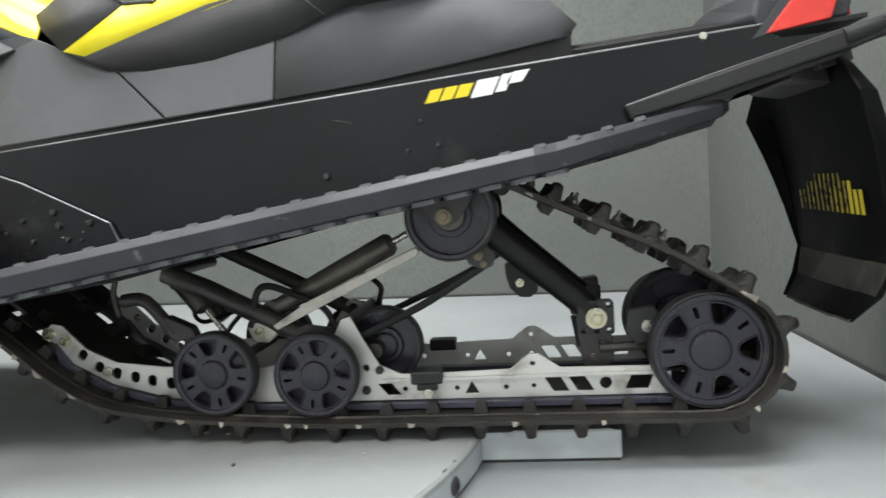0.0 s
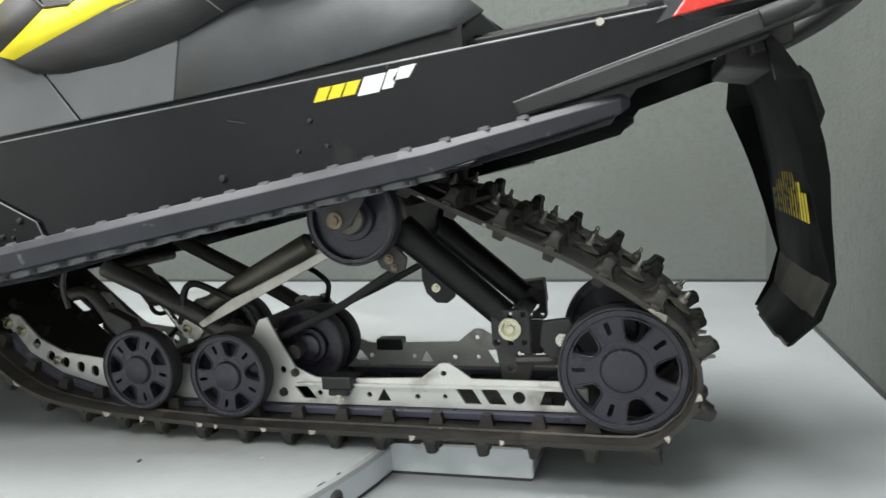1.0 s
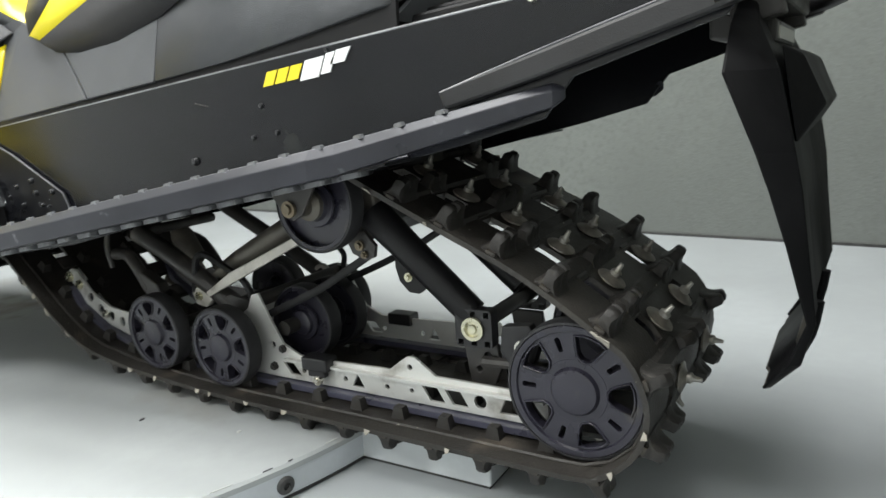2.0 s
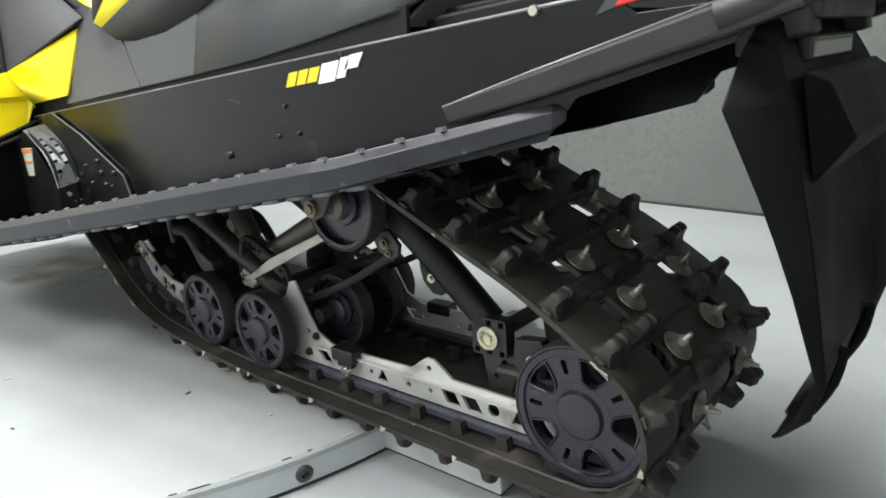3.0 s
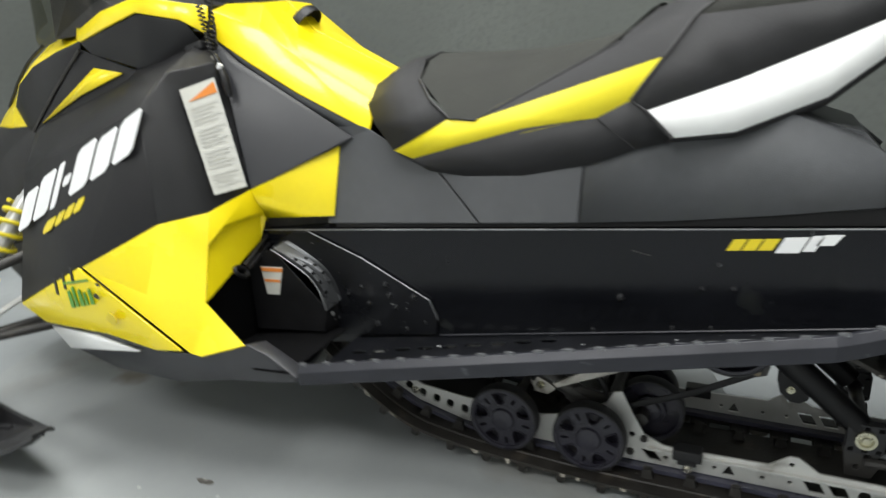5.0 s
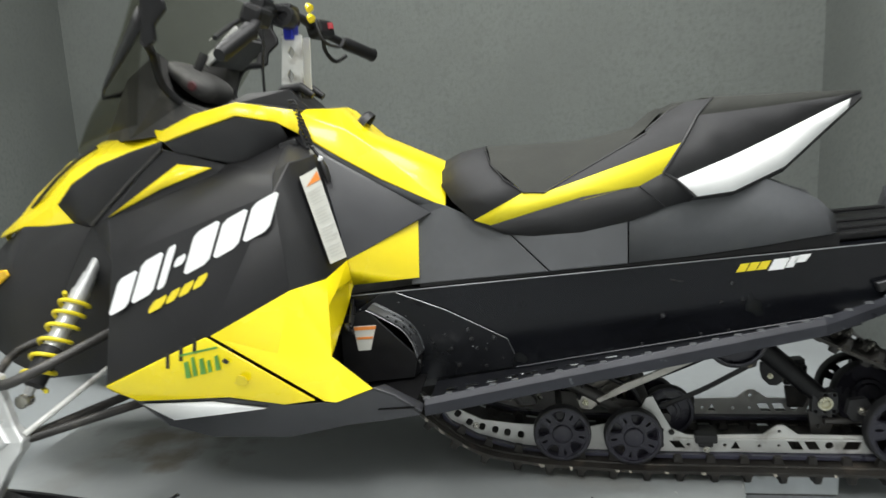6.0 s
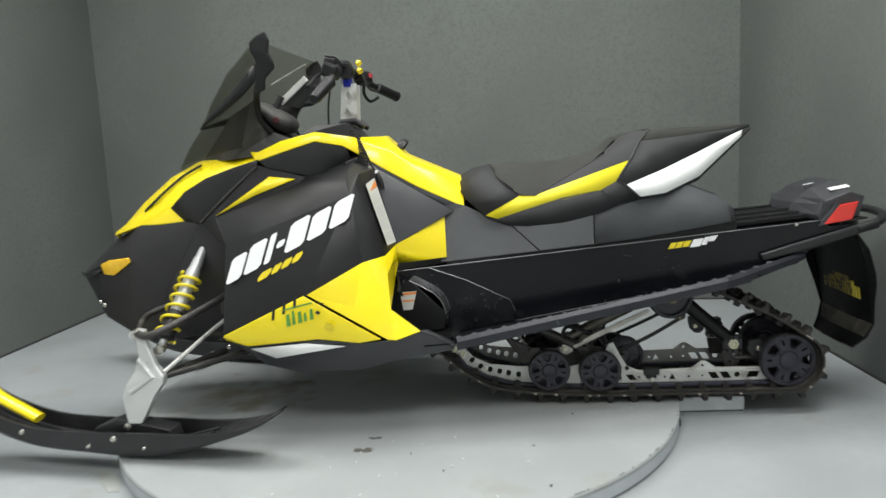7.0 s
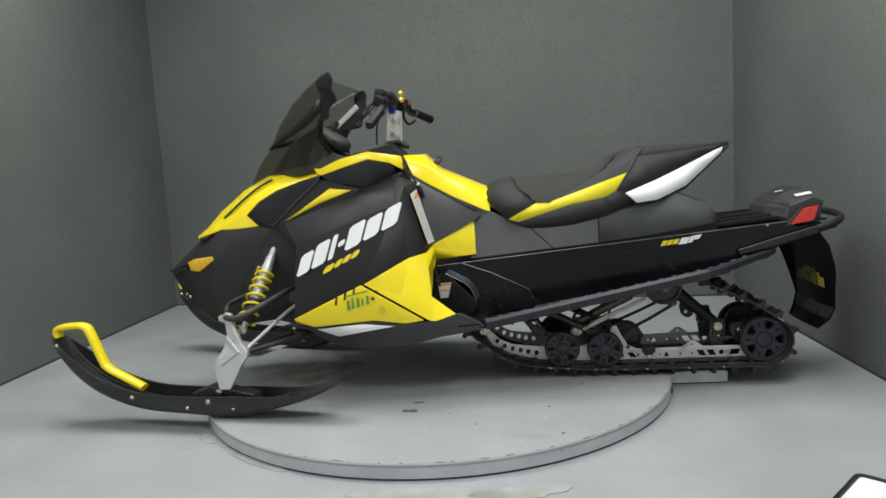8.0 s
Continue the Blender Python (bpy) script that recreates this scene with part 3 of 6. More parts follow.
for side in (-1, 1):
    tilt = Matrix.Translation((-0.969, 0, 0.372 - DROP)) @ pose(0, 0, 0, 0, -math.degrees(math.atan(SLOPE)), 0) @ Matrix.Translation((0.969, 0, 0))
    k = math.sqrt(1 + SLOPE ** 2)

    def lx(x):
        return -0.969 + (x + 0.969) * k

    outer = [(lx(RBX0), side * 0.207)] + [(lx(x), side * y) for x, y in zip(EDGE_X[:3], EDGE_Y)] + [(lx(-0.18), side * along(EDGE_X, EDGE_Y, -0.18)), (lx(-0.18), side * 0.207)]
    holes, spots = [], []
    for i in range(19):
        x = RBX0 + 0.045 + 0.0455 * i
        w = along(EDGE_X, EDGE_Y, x) - 0.207
        for back in (0.032, 0.066, 0.125):
            if w - back > 0.022:
                spots.append((x, w - back, back))
                holes.append([(lx(x) + px, side * (0.207 + w - back) + py) for px, py in rounded(0.030, 0.016, 0.007, 3)])
    part("running_board", plate([outer] + holes, 0, 0.003), WORN, sled, "black perforated running board", at=tilt @ Matrix(((1, 0, 0, 0), (0, 0, 1, 0), (0, -1, 0, 0), (0, 0, 0, 1))))
    collar = None
    for x, w, back in spots:
        if side > 0 or back > 0.1:
            continue
        at = tilt @ Matrix.Translation((lx(x), side * (0.207 + w), 0.0)) @ pose(0, 0, 0, 90, 0, side * 7)
        if collar is None:
            collar = part("hole_collar", plate([rounded(0.037, 0.022, 0.009), rounded(0.030, 0.016, 0.007)], -0.009, 0.0030), TOOTH, sled, "worn pressed collar round a board hole", at=at)
        else:
            again(collar, sled, at)
    part("board_seam", tube([(x, side * 0.209, zb(x) - DROP + 0.003) for x in (-0.91, -0.5, RBK, -0.19)], 0.0022, 6), LIP, sled)
    # the lip: a standing edge along the outside
    bm = bmesh.new()
    prof = [(-0.010, 0.0115), (-0.003, 0.0120), (0.0072, 0.0005), (0.0068, -0.0235), (0.0, -0.0255), (-0.003, -0.012), (-0.010, -0.005), (-0.012, 0.0)]
    rings = []
    for i, (ex, ey) in enumerate(zip(EDGE_X, EDGE_Y)):
        p, q = max(i - 1, 0), min(i + 1, 4)
        d = Vector((EDGE_X[q] - EDGE_X[p], side * (EDGE_Y[q] - EDGE_Y[p]))).normalized()
        nx, ny = (d.y, -d.x) if side < 0 else (-d.y, d.x)
        thin = (1.0, 1.0, 1.0, 0.7, 0.35)[i]
        rings.append([bm.verts.new((ex + nx * o * thin, side * ey + ny * o * thin, zb(ex) + EDGE_Z[i] + h * thin)) for o, h in prof])
    for r0, r1 in zip(rings, rings[1:]):
        for j in range(len(prof)):
            bm.faces.new((r0[j], r0[(j + 1) % len(prof)], r1[(j + 1) % len(prof)], r1[j]))
    bm.faces.new(rings[0])
    bm.faces.new(rings[-1][::-1])
    bmesh.ops.recalc_face_normals(bm, faces=bm.faces)
    lip = part("board_lip", bm, LIP, sled, "worn black standing board edge", bevel=0.0012)
    tooth = None
    for i in range(22):
        x = -0.256 + 0.0466 * (i - 18)
        m = Matrix.Translation((x, side * (along(EDGE_X, EDGE_Y, x) - 0.0055), zb(x) + along(EDGE_X, EDGE_Z, x) + 0.0105)) @ pose(0, 0, 0, 0, -9.9, side * (7 if x < RBK else 20))
        if tooth is None:
            bm = plate([[(-0.0085, -0.001), (-0.007, 0.0035), (-0.0055, 0.0042), (0.0055, 0.0042), (0.007, 0.0035), (0.0085, -0.001)]], -0.003, 0.003)
            tooth = part("board_tooth", bm, TOOTH, lip, at=m, smooth=40)
        else:
            again(tooth, lip, m)

# ---- drive track ----
loop = [(-1.0, 0.130), (-0.90, 0.109), (-0.80, 0.099), (-0.62, 0.089), (-0.45, 0.087), (-0.3, 0.086), (-0.15, 0.0845), (0.0, 0.0835)]
loop += [(-0.011 + 0.099 * math.cos(radians(a)), 0.181 + 0.0975 * math.sin(radians(a))) for a in (-60, -30, 0, 30, 52)]
loop += [(-0.06, 0.332), (-0.16, 0.381), (-0.27, 0.435), (-0.36, 0.479), (-0.43, 0.492), (-0.6, 0.492), (-0.8, 0.493), (-1.0, 0.494), (-1.18, 0.495), (-1.275, 0.462), (-1.31, 0.40), (-1.28, 0.345), (-1.22, 0.295), (-1.15, 0.235), (-1.08, 0.176)]
fine = curve_points([(x, 0, z) for x, z in loop], 12, True)
acc = [0.0]
for a, b in zip(fine, fine[1:] + fine[:1]):
    acc.append(acc[-1] + (b - a).length)
PITCHES = round(acc[-1] / 0.0778)
STEP = acc[-1] / PITCHES


def on_track(s):
    """The frame of the track at the distance s along it: x along, y across, z outward."""
    s = (s - 0.10 * STEP) % acc[-1]
    i = max(k for k in range(len(acc)) if acc[k] <= s)
    a, b = fine[i % len(fine)], fine[(i + 1) % len(fine)]
    p = a.lerp(b, (s - acc[i]) / max(1e-9, acc[i + 1] - acc[i]))
    c0, c1 = fine[(i - 2) % len(fine)], fine[(i + 3) % len(fine)]
    d = (c1 - c0).normalized()
    m = Matrix((d, Vector((0, 1, 0)), Vector((d.z, 0, -d.x)))).transposed().to_4x4()
    m.translation = p
    return m


frames = [on_track(STEP * (i + f)) for i in range(PITCHES) for f in (0, 0.25, 0.5, 0.75)]
# belt: three bands joined by cross bars, with drive windows between them
bm = bmesh.new()
BANDS = [(-0.190, -0.102), (-0.074, 0.074), (0.102, 0.190)]


def ring(m, y0, y1):
    return [bm.verts.new(m @ Vector((0, y, h))) for y, h in ((y0, -0.003), (y1, -0.003), (y1, 0.004), (y0, 0.004))]


for y0, y1 in BANDS:
    rings = [ring(m, y0, y1) for m in frames]
    for i in range(len(rings)):
        a, b = rings[i], rings[(i + 1) % len(rings)]
        for k in range(4):
            bm.faces.new((a[k], a[(k + 1) % 4], b[(k + 1) % 4], b[k]))
for i in range(PITCHES):
    for y0, y1 in ((-0.102, -0.074), (0.074, 0.102)):
        rr = [ring(frames[4 * i + j], y0, y1) for j in (0, 1)]
        rr.append(ring(frames[4 * i + 2], y0, y1))
        for a, b in zip(rr, rr[1:]):
            for k in range(4):
                bm.faces.new((a[k], a[(k + 1) % 4], b[(k + 1) % 4], b[k]))
        bm.faces.new(rr[0])
        bm.faces.new(rr[-1][::-1])
bmesh.ops.recalc_face_normals(bm, faces=bm.faces)
track = part("track", bm, RUBBER, sled, "worn black studded rubber track", smooth=35)


def lug_mesh(w, h, notches, seed=0):
    """A moulded rubber lug of width w and height h: a buttressed block with notches in its worn top."""
    bm = bmesh.new()
    worn = random.Random(seed)
    n = 10
    rows = []
    for i in range(n + 1):
        f = i / n
        y = w * (f - 0.5)
        end = min(f, 1 - f) * n
        top = h * (0.62 if end < 0.5 else 0.93 if end < 1.5 else 1.0)
        for c in notches:
            if abs(f - c) < 0.07:
                top *= 0.66
        top += worn.uniform(-0.0022, 0.0008)
        pinch = 0.82 if end < 0.5 else 1.0
        lean = worn.uniform(-0.0008, 0.0008)
        rows.append([bm.verts.new((x * pinch + lean * (z > 0.01), y, z)) for x, z in ((-0.019, 0), (-0.0125, 0.006), (-0.0095, top * 0.55), (-0.0075, top * 0.93), (-0.004, top), (0.004, top * 0.985), (0.0075, top * 0.9), (0.0095, top * 0.5), (0.0125, 0.006), (0.019, 0))])
    for a, b in zip(rows, rows[1:]):
        for k in range(len(a) - 1):
            bm.faces.new((a[k], b[k], b[k + 1], a[k + 1]))
    bm.faces.new(rows[0])
    bm.faces.new(rows[-1][::-1])
    bmesh.ops.recalc_face_normals(bm, faces=bm.faces)
    return bm


lugs = {}
rnd = random.Random(4)
cross = None
for i in range(PITCHES):
    m = on_track(STEP * (i + 0.25))
    if cross is None:
        bm = bmesh.new()
        ends = [[bm.verts.new((x, y, z)) for x, z in ((-0.014, 0.0), (-0.009, 0.0055), (0.009, 0.0055), (0.014, 0.0))] for y in (-0.186, -0.178, 0.178, 0.186)]
        for q in (0, 3):
            for vtx in ends[q]:
                vtx.co.z *= 0.3
        for a, b in zip(ends, ends[1:]):
            for k in range(3):
                bm.faces.new((a[k], b[k], b[k + 1], a[k + 1]))
        bmesh.ops.recalc_face_normals(bm, faces=bm.faces)
        cross = part("cross_rib", bm, LUGMAT, track, at=m @ pose(0, 0, 0.003), smooth=30)
    else:
        again(cross, track, m @ pose(0, 0, 0.003))
    kinds = [("a", -0.162), ("a", 0.162), ("b", 0.0)] if i % 2 else [("a", -0.160), ("a", 0.160), ("c", -0.083), ("c", 0.083)]
    for kind, y in kinds:
        at = m @ pose(0, y, 0.003, 0, rnd.uniform(-3, 3), rnd.uniform(-4, 4))
        kind, shape = kind + str(rnd.randrange(4)), kind
        if kind not in lugs:
            dims = {"a": (0.044, 0.029, (0.5,)), "b": (0.092, 0.027, (0.3, 0.7)), "c": (0.042, 0.026, (0.5,))}[shape]
            lugs[kind] = part("track_lug", lug_mesh(*dims, seed=len(lugs)), LUGMAT, track, at=at, smooth=38)
        else:
            again(lugs[kind], track, at)
# inner drive teeth and steel guide clips beside the windows
tooth = clip = None
for i in range(PITCHES):
    for y in (-0.138, -0.052, 0.052, 0.138):
        at = on_track(STEP * (i + 0.25)) @ pose(0, y, -0.003)
        if tooth is None:
            bm = box(0.024, 0.018, 0.019, Matrix.Translation((0, 0, -0.008)))
            for v in bm.verts:
                if v.co.z < -0.01:
                    v.co.x *= 0.6
                    v.co.y *= 0.7
            tooth = part("drive_tooth", bm, LUGMAT, track, at=at)
        else:
            again(tooth, track, at)
    for y in (-0.089, 0.089):
        at = on_track(STEP * (i + 0.25)) @ pose(0, y, 0)
        if clip is None:
            clip = part("guide_clip", box(0.030, 0.030, 0.0115, Matrix.Translation((0, 0, 0.0005))), DARK, track, at=at)
        else:
            again(clip, track, at)
for y in (-0.160, 0.160):
    part("guide_band", tube([on_track(STEP * k / 2) @ Vector((0, y, -0.003)) for k in range(PITCHES * 2)], 0.0032, 6, closed=True), RUBBER, track, smooth=40)
rib = None
for i in range(PITCHES):
    for y in (-0.163, 0.163):
        for f, h in ((0.25, 0.005),):
            at = on_track(STEP * (i + f)) @ pose(0, y, h)
            if rib is None:
                rib = part("belt_rib", box(0.013, 0.050, 0.006), RUBBER, track, at=at)
            else:
                again(rib, track, at)
# traction studs: a washer with a steel pin
stud = None
for i in range(0, PITCHES):
    for y in ((-0.052, 0.062) if i % 2 else (-0.044, 0.108)):
        at = on_track(STEP * (i + 0.72)) @ pose(0, y, 0.0035)
        if stud is None:
            stud = part("stud", lathe([(0, 0.010), (0.007, 0.010), (0.012, 0.0065), (0.0200, 0.004), (0.0210, 0.0025), (0.017, 0.0), (0, 0.0)], 18), STUD, track, "steel traction stud with round washer", at=at @ pose(0, 0, 0, 90), smooth=30)
            part("pin", lathe([(0, 0.029), (0.0028, 0.028), (0.0042, 0.018), (0.0075, 0.015), (0.0075, 0.008), (0, 0.008)], 10), STEEL, stud, smooth=40)
        else:
            again(stud, track, at @ pose(0, 0, 0, 90))

# torn cord ends along the belt's edges
bm = bmesh.new()
rnd = random.Random(9)
for i in range(PITCHES * 3):
    m = on_track(STEP * (i / 3 + rnd.uniform(-0.2, 0.2)))
    for y in (-0.1905, 0.1905):
        if rnd.random() < 0.78:
            continue
        w, h, o = rnd.uniform(0.004, 0.013), rnd.uniform(0.002, 0.007), (1 if y > 0 else -1) * rnd.uniform(0.001, 0.005)
        vs = [bm.verts.new(m @ Vector(p)) for p in ((-w, y, -0.002), (w * rnd.uniform(0.4, 1), y, -0.001), (w * 0.5, y + o, h * 0.6), (-w * rnd.uniform(0.1, 0.7), y + o, h))]
        bm.faces.new(vs)
fray = part("frayed_edge", bm, FRAY, track, "pale frayed cord along the track edge", solid=0.0012)
fray["kind"] = "stuff"

# framed white panel lying on the floor near the camera's end
panel = thing("framed_panel", (-0.02, -1.2, 0), "white panel in a black rounded frame on the floor", "panel")
pm = Matrix.Translation((-0.105, -1.062, 0.0)) @ pose(0, 0, 0, 90, 0, -42)
part("frame", plate([shift0(rounded(0.30, 0.24, 0.022), 0.15, 0.12), shift0(rounded(0.276, 0.216, 0.012), 0.15, 0.12)], 0.0, 0.055), BLACK, panel, at=pm, bevel=0.004)
part("face", plate([shift0(rounded(0.274, 0.214, 0.012), 0.15, 0.12)], 0.008, 0.05), WHITE, panel, "glossy white face", at=pm)


# ---- suspension ----
def shift(pts, dx=0, dz=0):
    return [(x + dx, z + dz) for x, z in pts]


def quad_hole(x, z, w=0.026, h=0.024, slant=0.007):
    return [(x - w / 2 - slant, z + h / 2), (x + w / 2 - slant, z + h / 2), (x + w / 2 + slant, z - h / 2), (x - w / 2 + slant, z - h / 2)]


RAIL = [(-1.128, 0.250), (-1.117, 0.260), (-1.098, 0.256), (-1.057, 0.213), (-1.002, 0.187), (-0.913, 0.176), (-0.739, 0.168), (-0.66, 0.185), (-0.607, 0.222), (-0.595, 0.246), (-0.580, 0.250), (-0.559, 0.208), (-0.535, 0.166), (-0.50, 0.150), (-0.472, 0.148), (-0.318, 0.152), (-0.297, 0.168), (-0.285, 0.176), (-0.271, 0.176), (-0.256, 0.166), (-0.237, 0.152), (-0.085, 0.150), (-0.062, 0.140), (-0.062, 0.104), (-0.557, 0.106), (-0.78, 0.110), (-0.908, 0.121), (-1.011, 0.149), (-1.082, 0.188), (-1.125, 0.236)]
HOLES = [circle(-1.093, 0.228, 0.008, 8), circle(-0.558, 0.162, 0.006, 8), circle(-0.494, 0.124, 0.0045, 8), circle(-0.407, 0.123, 0.0045, 8), circle(-0.326, 0.122, 0.0045, 8), circle(-0.281, 0.160, 0.0045, 8), circle(-0.281, 0.123, 0.004, 8), circle(-0.165, 0.124, 0.010, 10),
         [(-0.394, 0.113), (-0.370, 0.113), (-0.382, 0.134)], quad_hole(-0.243, 0.124), quad_hole(-0.204, 0.124), [(-0.135, 0.113), (-0.098, 0.113), (-0.090, 0.135), (-0.125, 0.135)], quad_hole(-0.520, 0.124, 0.024, 0.02, 0.008), circle(-0.56, 0.124, 0.008, 8)]
for hx, hz, a in ((-1.064, 0.203, -38), (-1.035, 0.180, -30), (-1.003, 0.168, -18), (-0.970, 0.160, -12), (-0.939, 0.153, -8), (-0.905, 0.147, -5)):
    ca, sa = math.cos(radians(a)), math.sin(radians(a))
    HOLES.append([(hx + ca * px - sa * pz, hz + sa * px + ca * pz) for px, pz in rounded(0.016, 0.020, 0.006, 2)])


def bolt(parent, x, y, z, r, mat=CHROME, facing=-1, name="bolt"):
    b = lathe([(0, 0.007), (r * 0.55, 0.007), (r * 0.6, 0.003), (r, 0.003), (r, -0.004)], 6 if r < 0.007 else 18)
    return part(name, b, mat, parent, at=pose(x, y, z, 0, 0, 180 if facing < 0 else 0), smooth=30)


for side in (-1, 1):
    y0, y1 = sorted((side * 0.112, side * 0.117))
    rail = part("slide_rail", plate([RAIL] + HOLES, y0, y1), ALU, sled, "silver aluminium slide rail with lightening holes", bevel=0.0008)
    part("rail_flange", plate([[(-0.53, 0.139), (-0.065, 0.139), (-0.065, 0.143), (-0.53, 0.143)]], *sorted((side * 0.117, side * 0.126))), ALU, rail)
    part("slider_shoe", plate([[(-1.11, 0.226), (-1.08, 0.186), (-1.011, 0.147), (-0.908, 0.119), (-0.78, 0.108), (-0.557, 0.104), (-0.062, 0.102), (-0.05, 0.092), (-0.557, 0.094), (-0.78, 0.100), (-0.915, 0.111), (-1.02, 0.141), (-1.095, 0.183)]], *sorted((side * 0.098, side * 0.131))), SLIDER, rail, "dark plastic slider shoe", bevel=0.001)
    bolt(rail, -1.123, side * 0.118, 0.243, 0.011, BRASS, side)
    bolt(rail, -1.093, side * 0.118, 0.228, 0.010, BRASS, side)
    bolt(rail, -1.018, side * 0.118, 0.172, 0.009, CHROME, side)
    bolt(rail, -0.56, side * 0.118, 0.124, 0.007, DARK, side)
    bolt(rail, -0.535, side * 0.118, 0.158, 0.007, DARK, side)
    part("bump_stop", box(0.052, 0.03, 0.022, pose(-0.455, side * 0.121, 0.146)), BLACK, rail, "black rubber bump stop", bevel=0.003)
    part("tab", box(0.034, 0.012, 0.014, pose(-0.455, side * 0.126, 0.131)), BLACK, rail, bevel=0.002)
    bolt(rail, -0.453, side * 0.131, 0.119, 0.008, CHROME, side)


def wheel_face(r, wide, slots):
    """Outline and windows of a spoked idler wheel of radius r."""
    def wedge(a, half, r0, r1):
        return [(r0 * math.cos(a - half * 1.15), r0 * math.sin(a - half * 1.15)), (r1 * math.cos(a - half), r1 * math.sin(a - half)), (r1 * 1.03 * math.cos(a), r1 * 1.03 * math.sin(a)), (r1 * math.cos(a + half), r1 * math.sin(a + half)), (r0 * math.cos(a + half * 1.15), r0 * math.sin(a + half * 1.15))]
    loops = [circle(0, 0, r * 0.95, 48)]
    for i in range(wide):
        a = 2 * math.pi * (i + 0.25) / wide
        win = [(r * q * math.cos(a + d), r * q * math.sin(a + d)) for q, d in ((0.46, -0.10), (0.52, -0.22), (0.66, -0.27), (0.80, -0.29), (0.82, -0.15), (0.825, 0.0), (0.82, 0.15), (0.80, 0.29), (0.66, 0.27), (0.52, 0.22), (0.46, 0.10))]
        loops.append(win)
        b = a + math.pi / wide
        loops.append([(r * q * math.cos(b + d), r * q * math.sin(b + d)) for q, d in ((0.57, 0.0), (0.58, -0.06), (0.76, -0.055), (0.785, 0.0), (0.76, 0.055), (0.58, 0.06))])
    return loops


def idler(name, x, y, z, r, wide, parent, turn=0.0, side=-1, label="", dish=0.0):
    m = pose(x, y, z, 0, 0, 0 if side < 0 else 180) @ pose(0, 0, 0, 0, turn, 0)
    w = part(name, plate(wheel_face(r, wide, True) if wide else [circle(0, 0, r * 0.93, 40)], -0.010 if wide else -0.002, 0.004), WHEEL, parent, label or "dark plastic spoked idler wheel", at=m, bevel=0.0012, segs=1)
    part("tyre", lathe([(r * 0.945, -0.010), (r * 0.955, -0.0145), (r * 0.985, -0.014), (r, -0.011), (r, 0.011), (r * 0.98, 0.015), (r * 0.84, 0.013)], 48), TYRE, w, "black rubber tyre", smooth=40)
    part("rim_ring", lathe([(r * 0.845, -0.010), (r * 0.86, -0.0135), (r * 0.94, -0.0140), (r * 0.952, -0.0115), (r * 0.952, -0.006)], 48), WHEEL, w, smooth=40)
    if wide:
        for loop in wheel_face(r, wide, True)[1::2]:
            part("window_bead", tube([(px, -0.0105, pz) for px, pz in loop], r * 0.021, 6, closed=True), WHEEL, w, smooth=60)
    part("hub", lathe([(0, -0.0175), (r * 0.27, -0.0172), (r * 0.32, -0.0155), (r * 0.355, -0.0105), (r * 0.46, -0.0104), (r * 0.48, -0.008), (r * 0.3, 0.02), (0, 0.02)], 28), WHEEL, w, "round flat hub cap", smooth=35)
    if dish:
        part("wheel_back", lathe([(r * 0.40, 0.004), (r * 0.62, 0.010), (r * dish, 0.009), (r * dish, 0.012), (r * 0.60, 0.014), (r * 0.40, 0.010)], 32), WHEEL, w, smooth=40)
    return w


for side in (-1, 1):
    idler("idler_wheel", -0.803, side * 0.155, 0.172, 0.070, 5, sled, 12 + 20 * side, side, dish=0.84)
    idler("idler_wheel", -0.632, side * 0.153, 0.164, 0.070, 5, sled, 40 + 30 * side, side, dish=0.84)
    idler("rear_wheel", -0.010, side * 0.142, 0.180, 0.091, 5, sled, 18, side, "large dark plastic spoked rear idler wheel")
    up = idler("upper_wheel", -0.397, side * 0.146, 0.410, 0.073, 0, sled, 30, side, "black upper idler wheel")
    part("spacer", lathe([(0.017, -0.016), (0.023, -0.016), (0.023, -0.024), (0.014, -0.030), (0.014, -0.050), (0, -0.050)], 20), SHOCK, up, smooth=30)
    br = part("wheel_bracket", plate([[(-0.505, 0.440), (-0.345, 0.460), (-0.358, 0.435), (-0.380, 0.402), (-0.398, 0.393), (-0.416, 0.402), (-0.432, 0.425)]], *sorted((side * 0.196, side * 0.201))), DARK, sled, "black steel wheel bracket", bevel=0.001)
    bolt(br, -0.402, side * 0.203, 0.41, 0.012, BRONZE, side)
# inner rear wheel, axles and tubes across
idler("inner_rear_wheel", -0.02, 0.03, 0.200, 0.088, 0, sled, 5, -1, "dark inner rear idler wheel")
for nm, x, z, r, w in (("rear_axle", -0.010, 0.180, 0.011, 0.140), ("upper_axle", -0.395, 0.41, 0.010, 0.19), ("front_axle", -0.803, 0.172, 0.009, 0.152), ("second_axle", -0.632, 0.164, 0.009, 0.150), ("front_pivot", -0.595, 0.232, 0.012, 0.112), ("rear_pivot", -0.175, 0.228, 0.012, 0.105), ("head_axle", -0.905, 0.338, 0.010, 0.085)):
    part(nm, tube([(x, -w, z), (x, w, z)], r, 12), DARK, sled, smooth=40)
for y in (-0.055, 0.045):
    idler("centre_wheel", -0.534 - 0.022 * (y > 0), y, 0.188 - 0.014 * (y > 0), 0.066, 0, sled, 33, -1, "black centre idler wheel")
part("centre_spacer", tube([(-0.545, -0.10, 0.186), (-0.545, 0.06, 0.186)], 0.013, 14), DARK, sled, smooth=40)

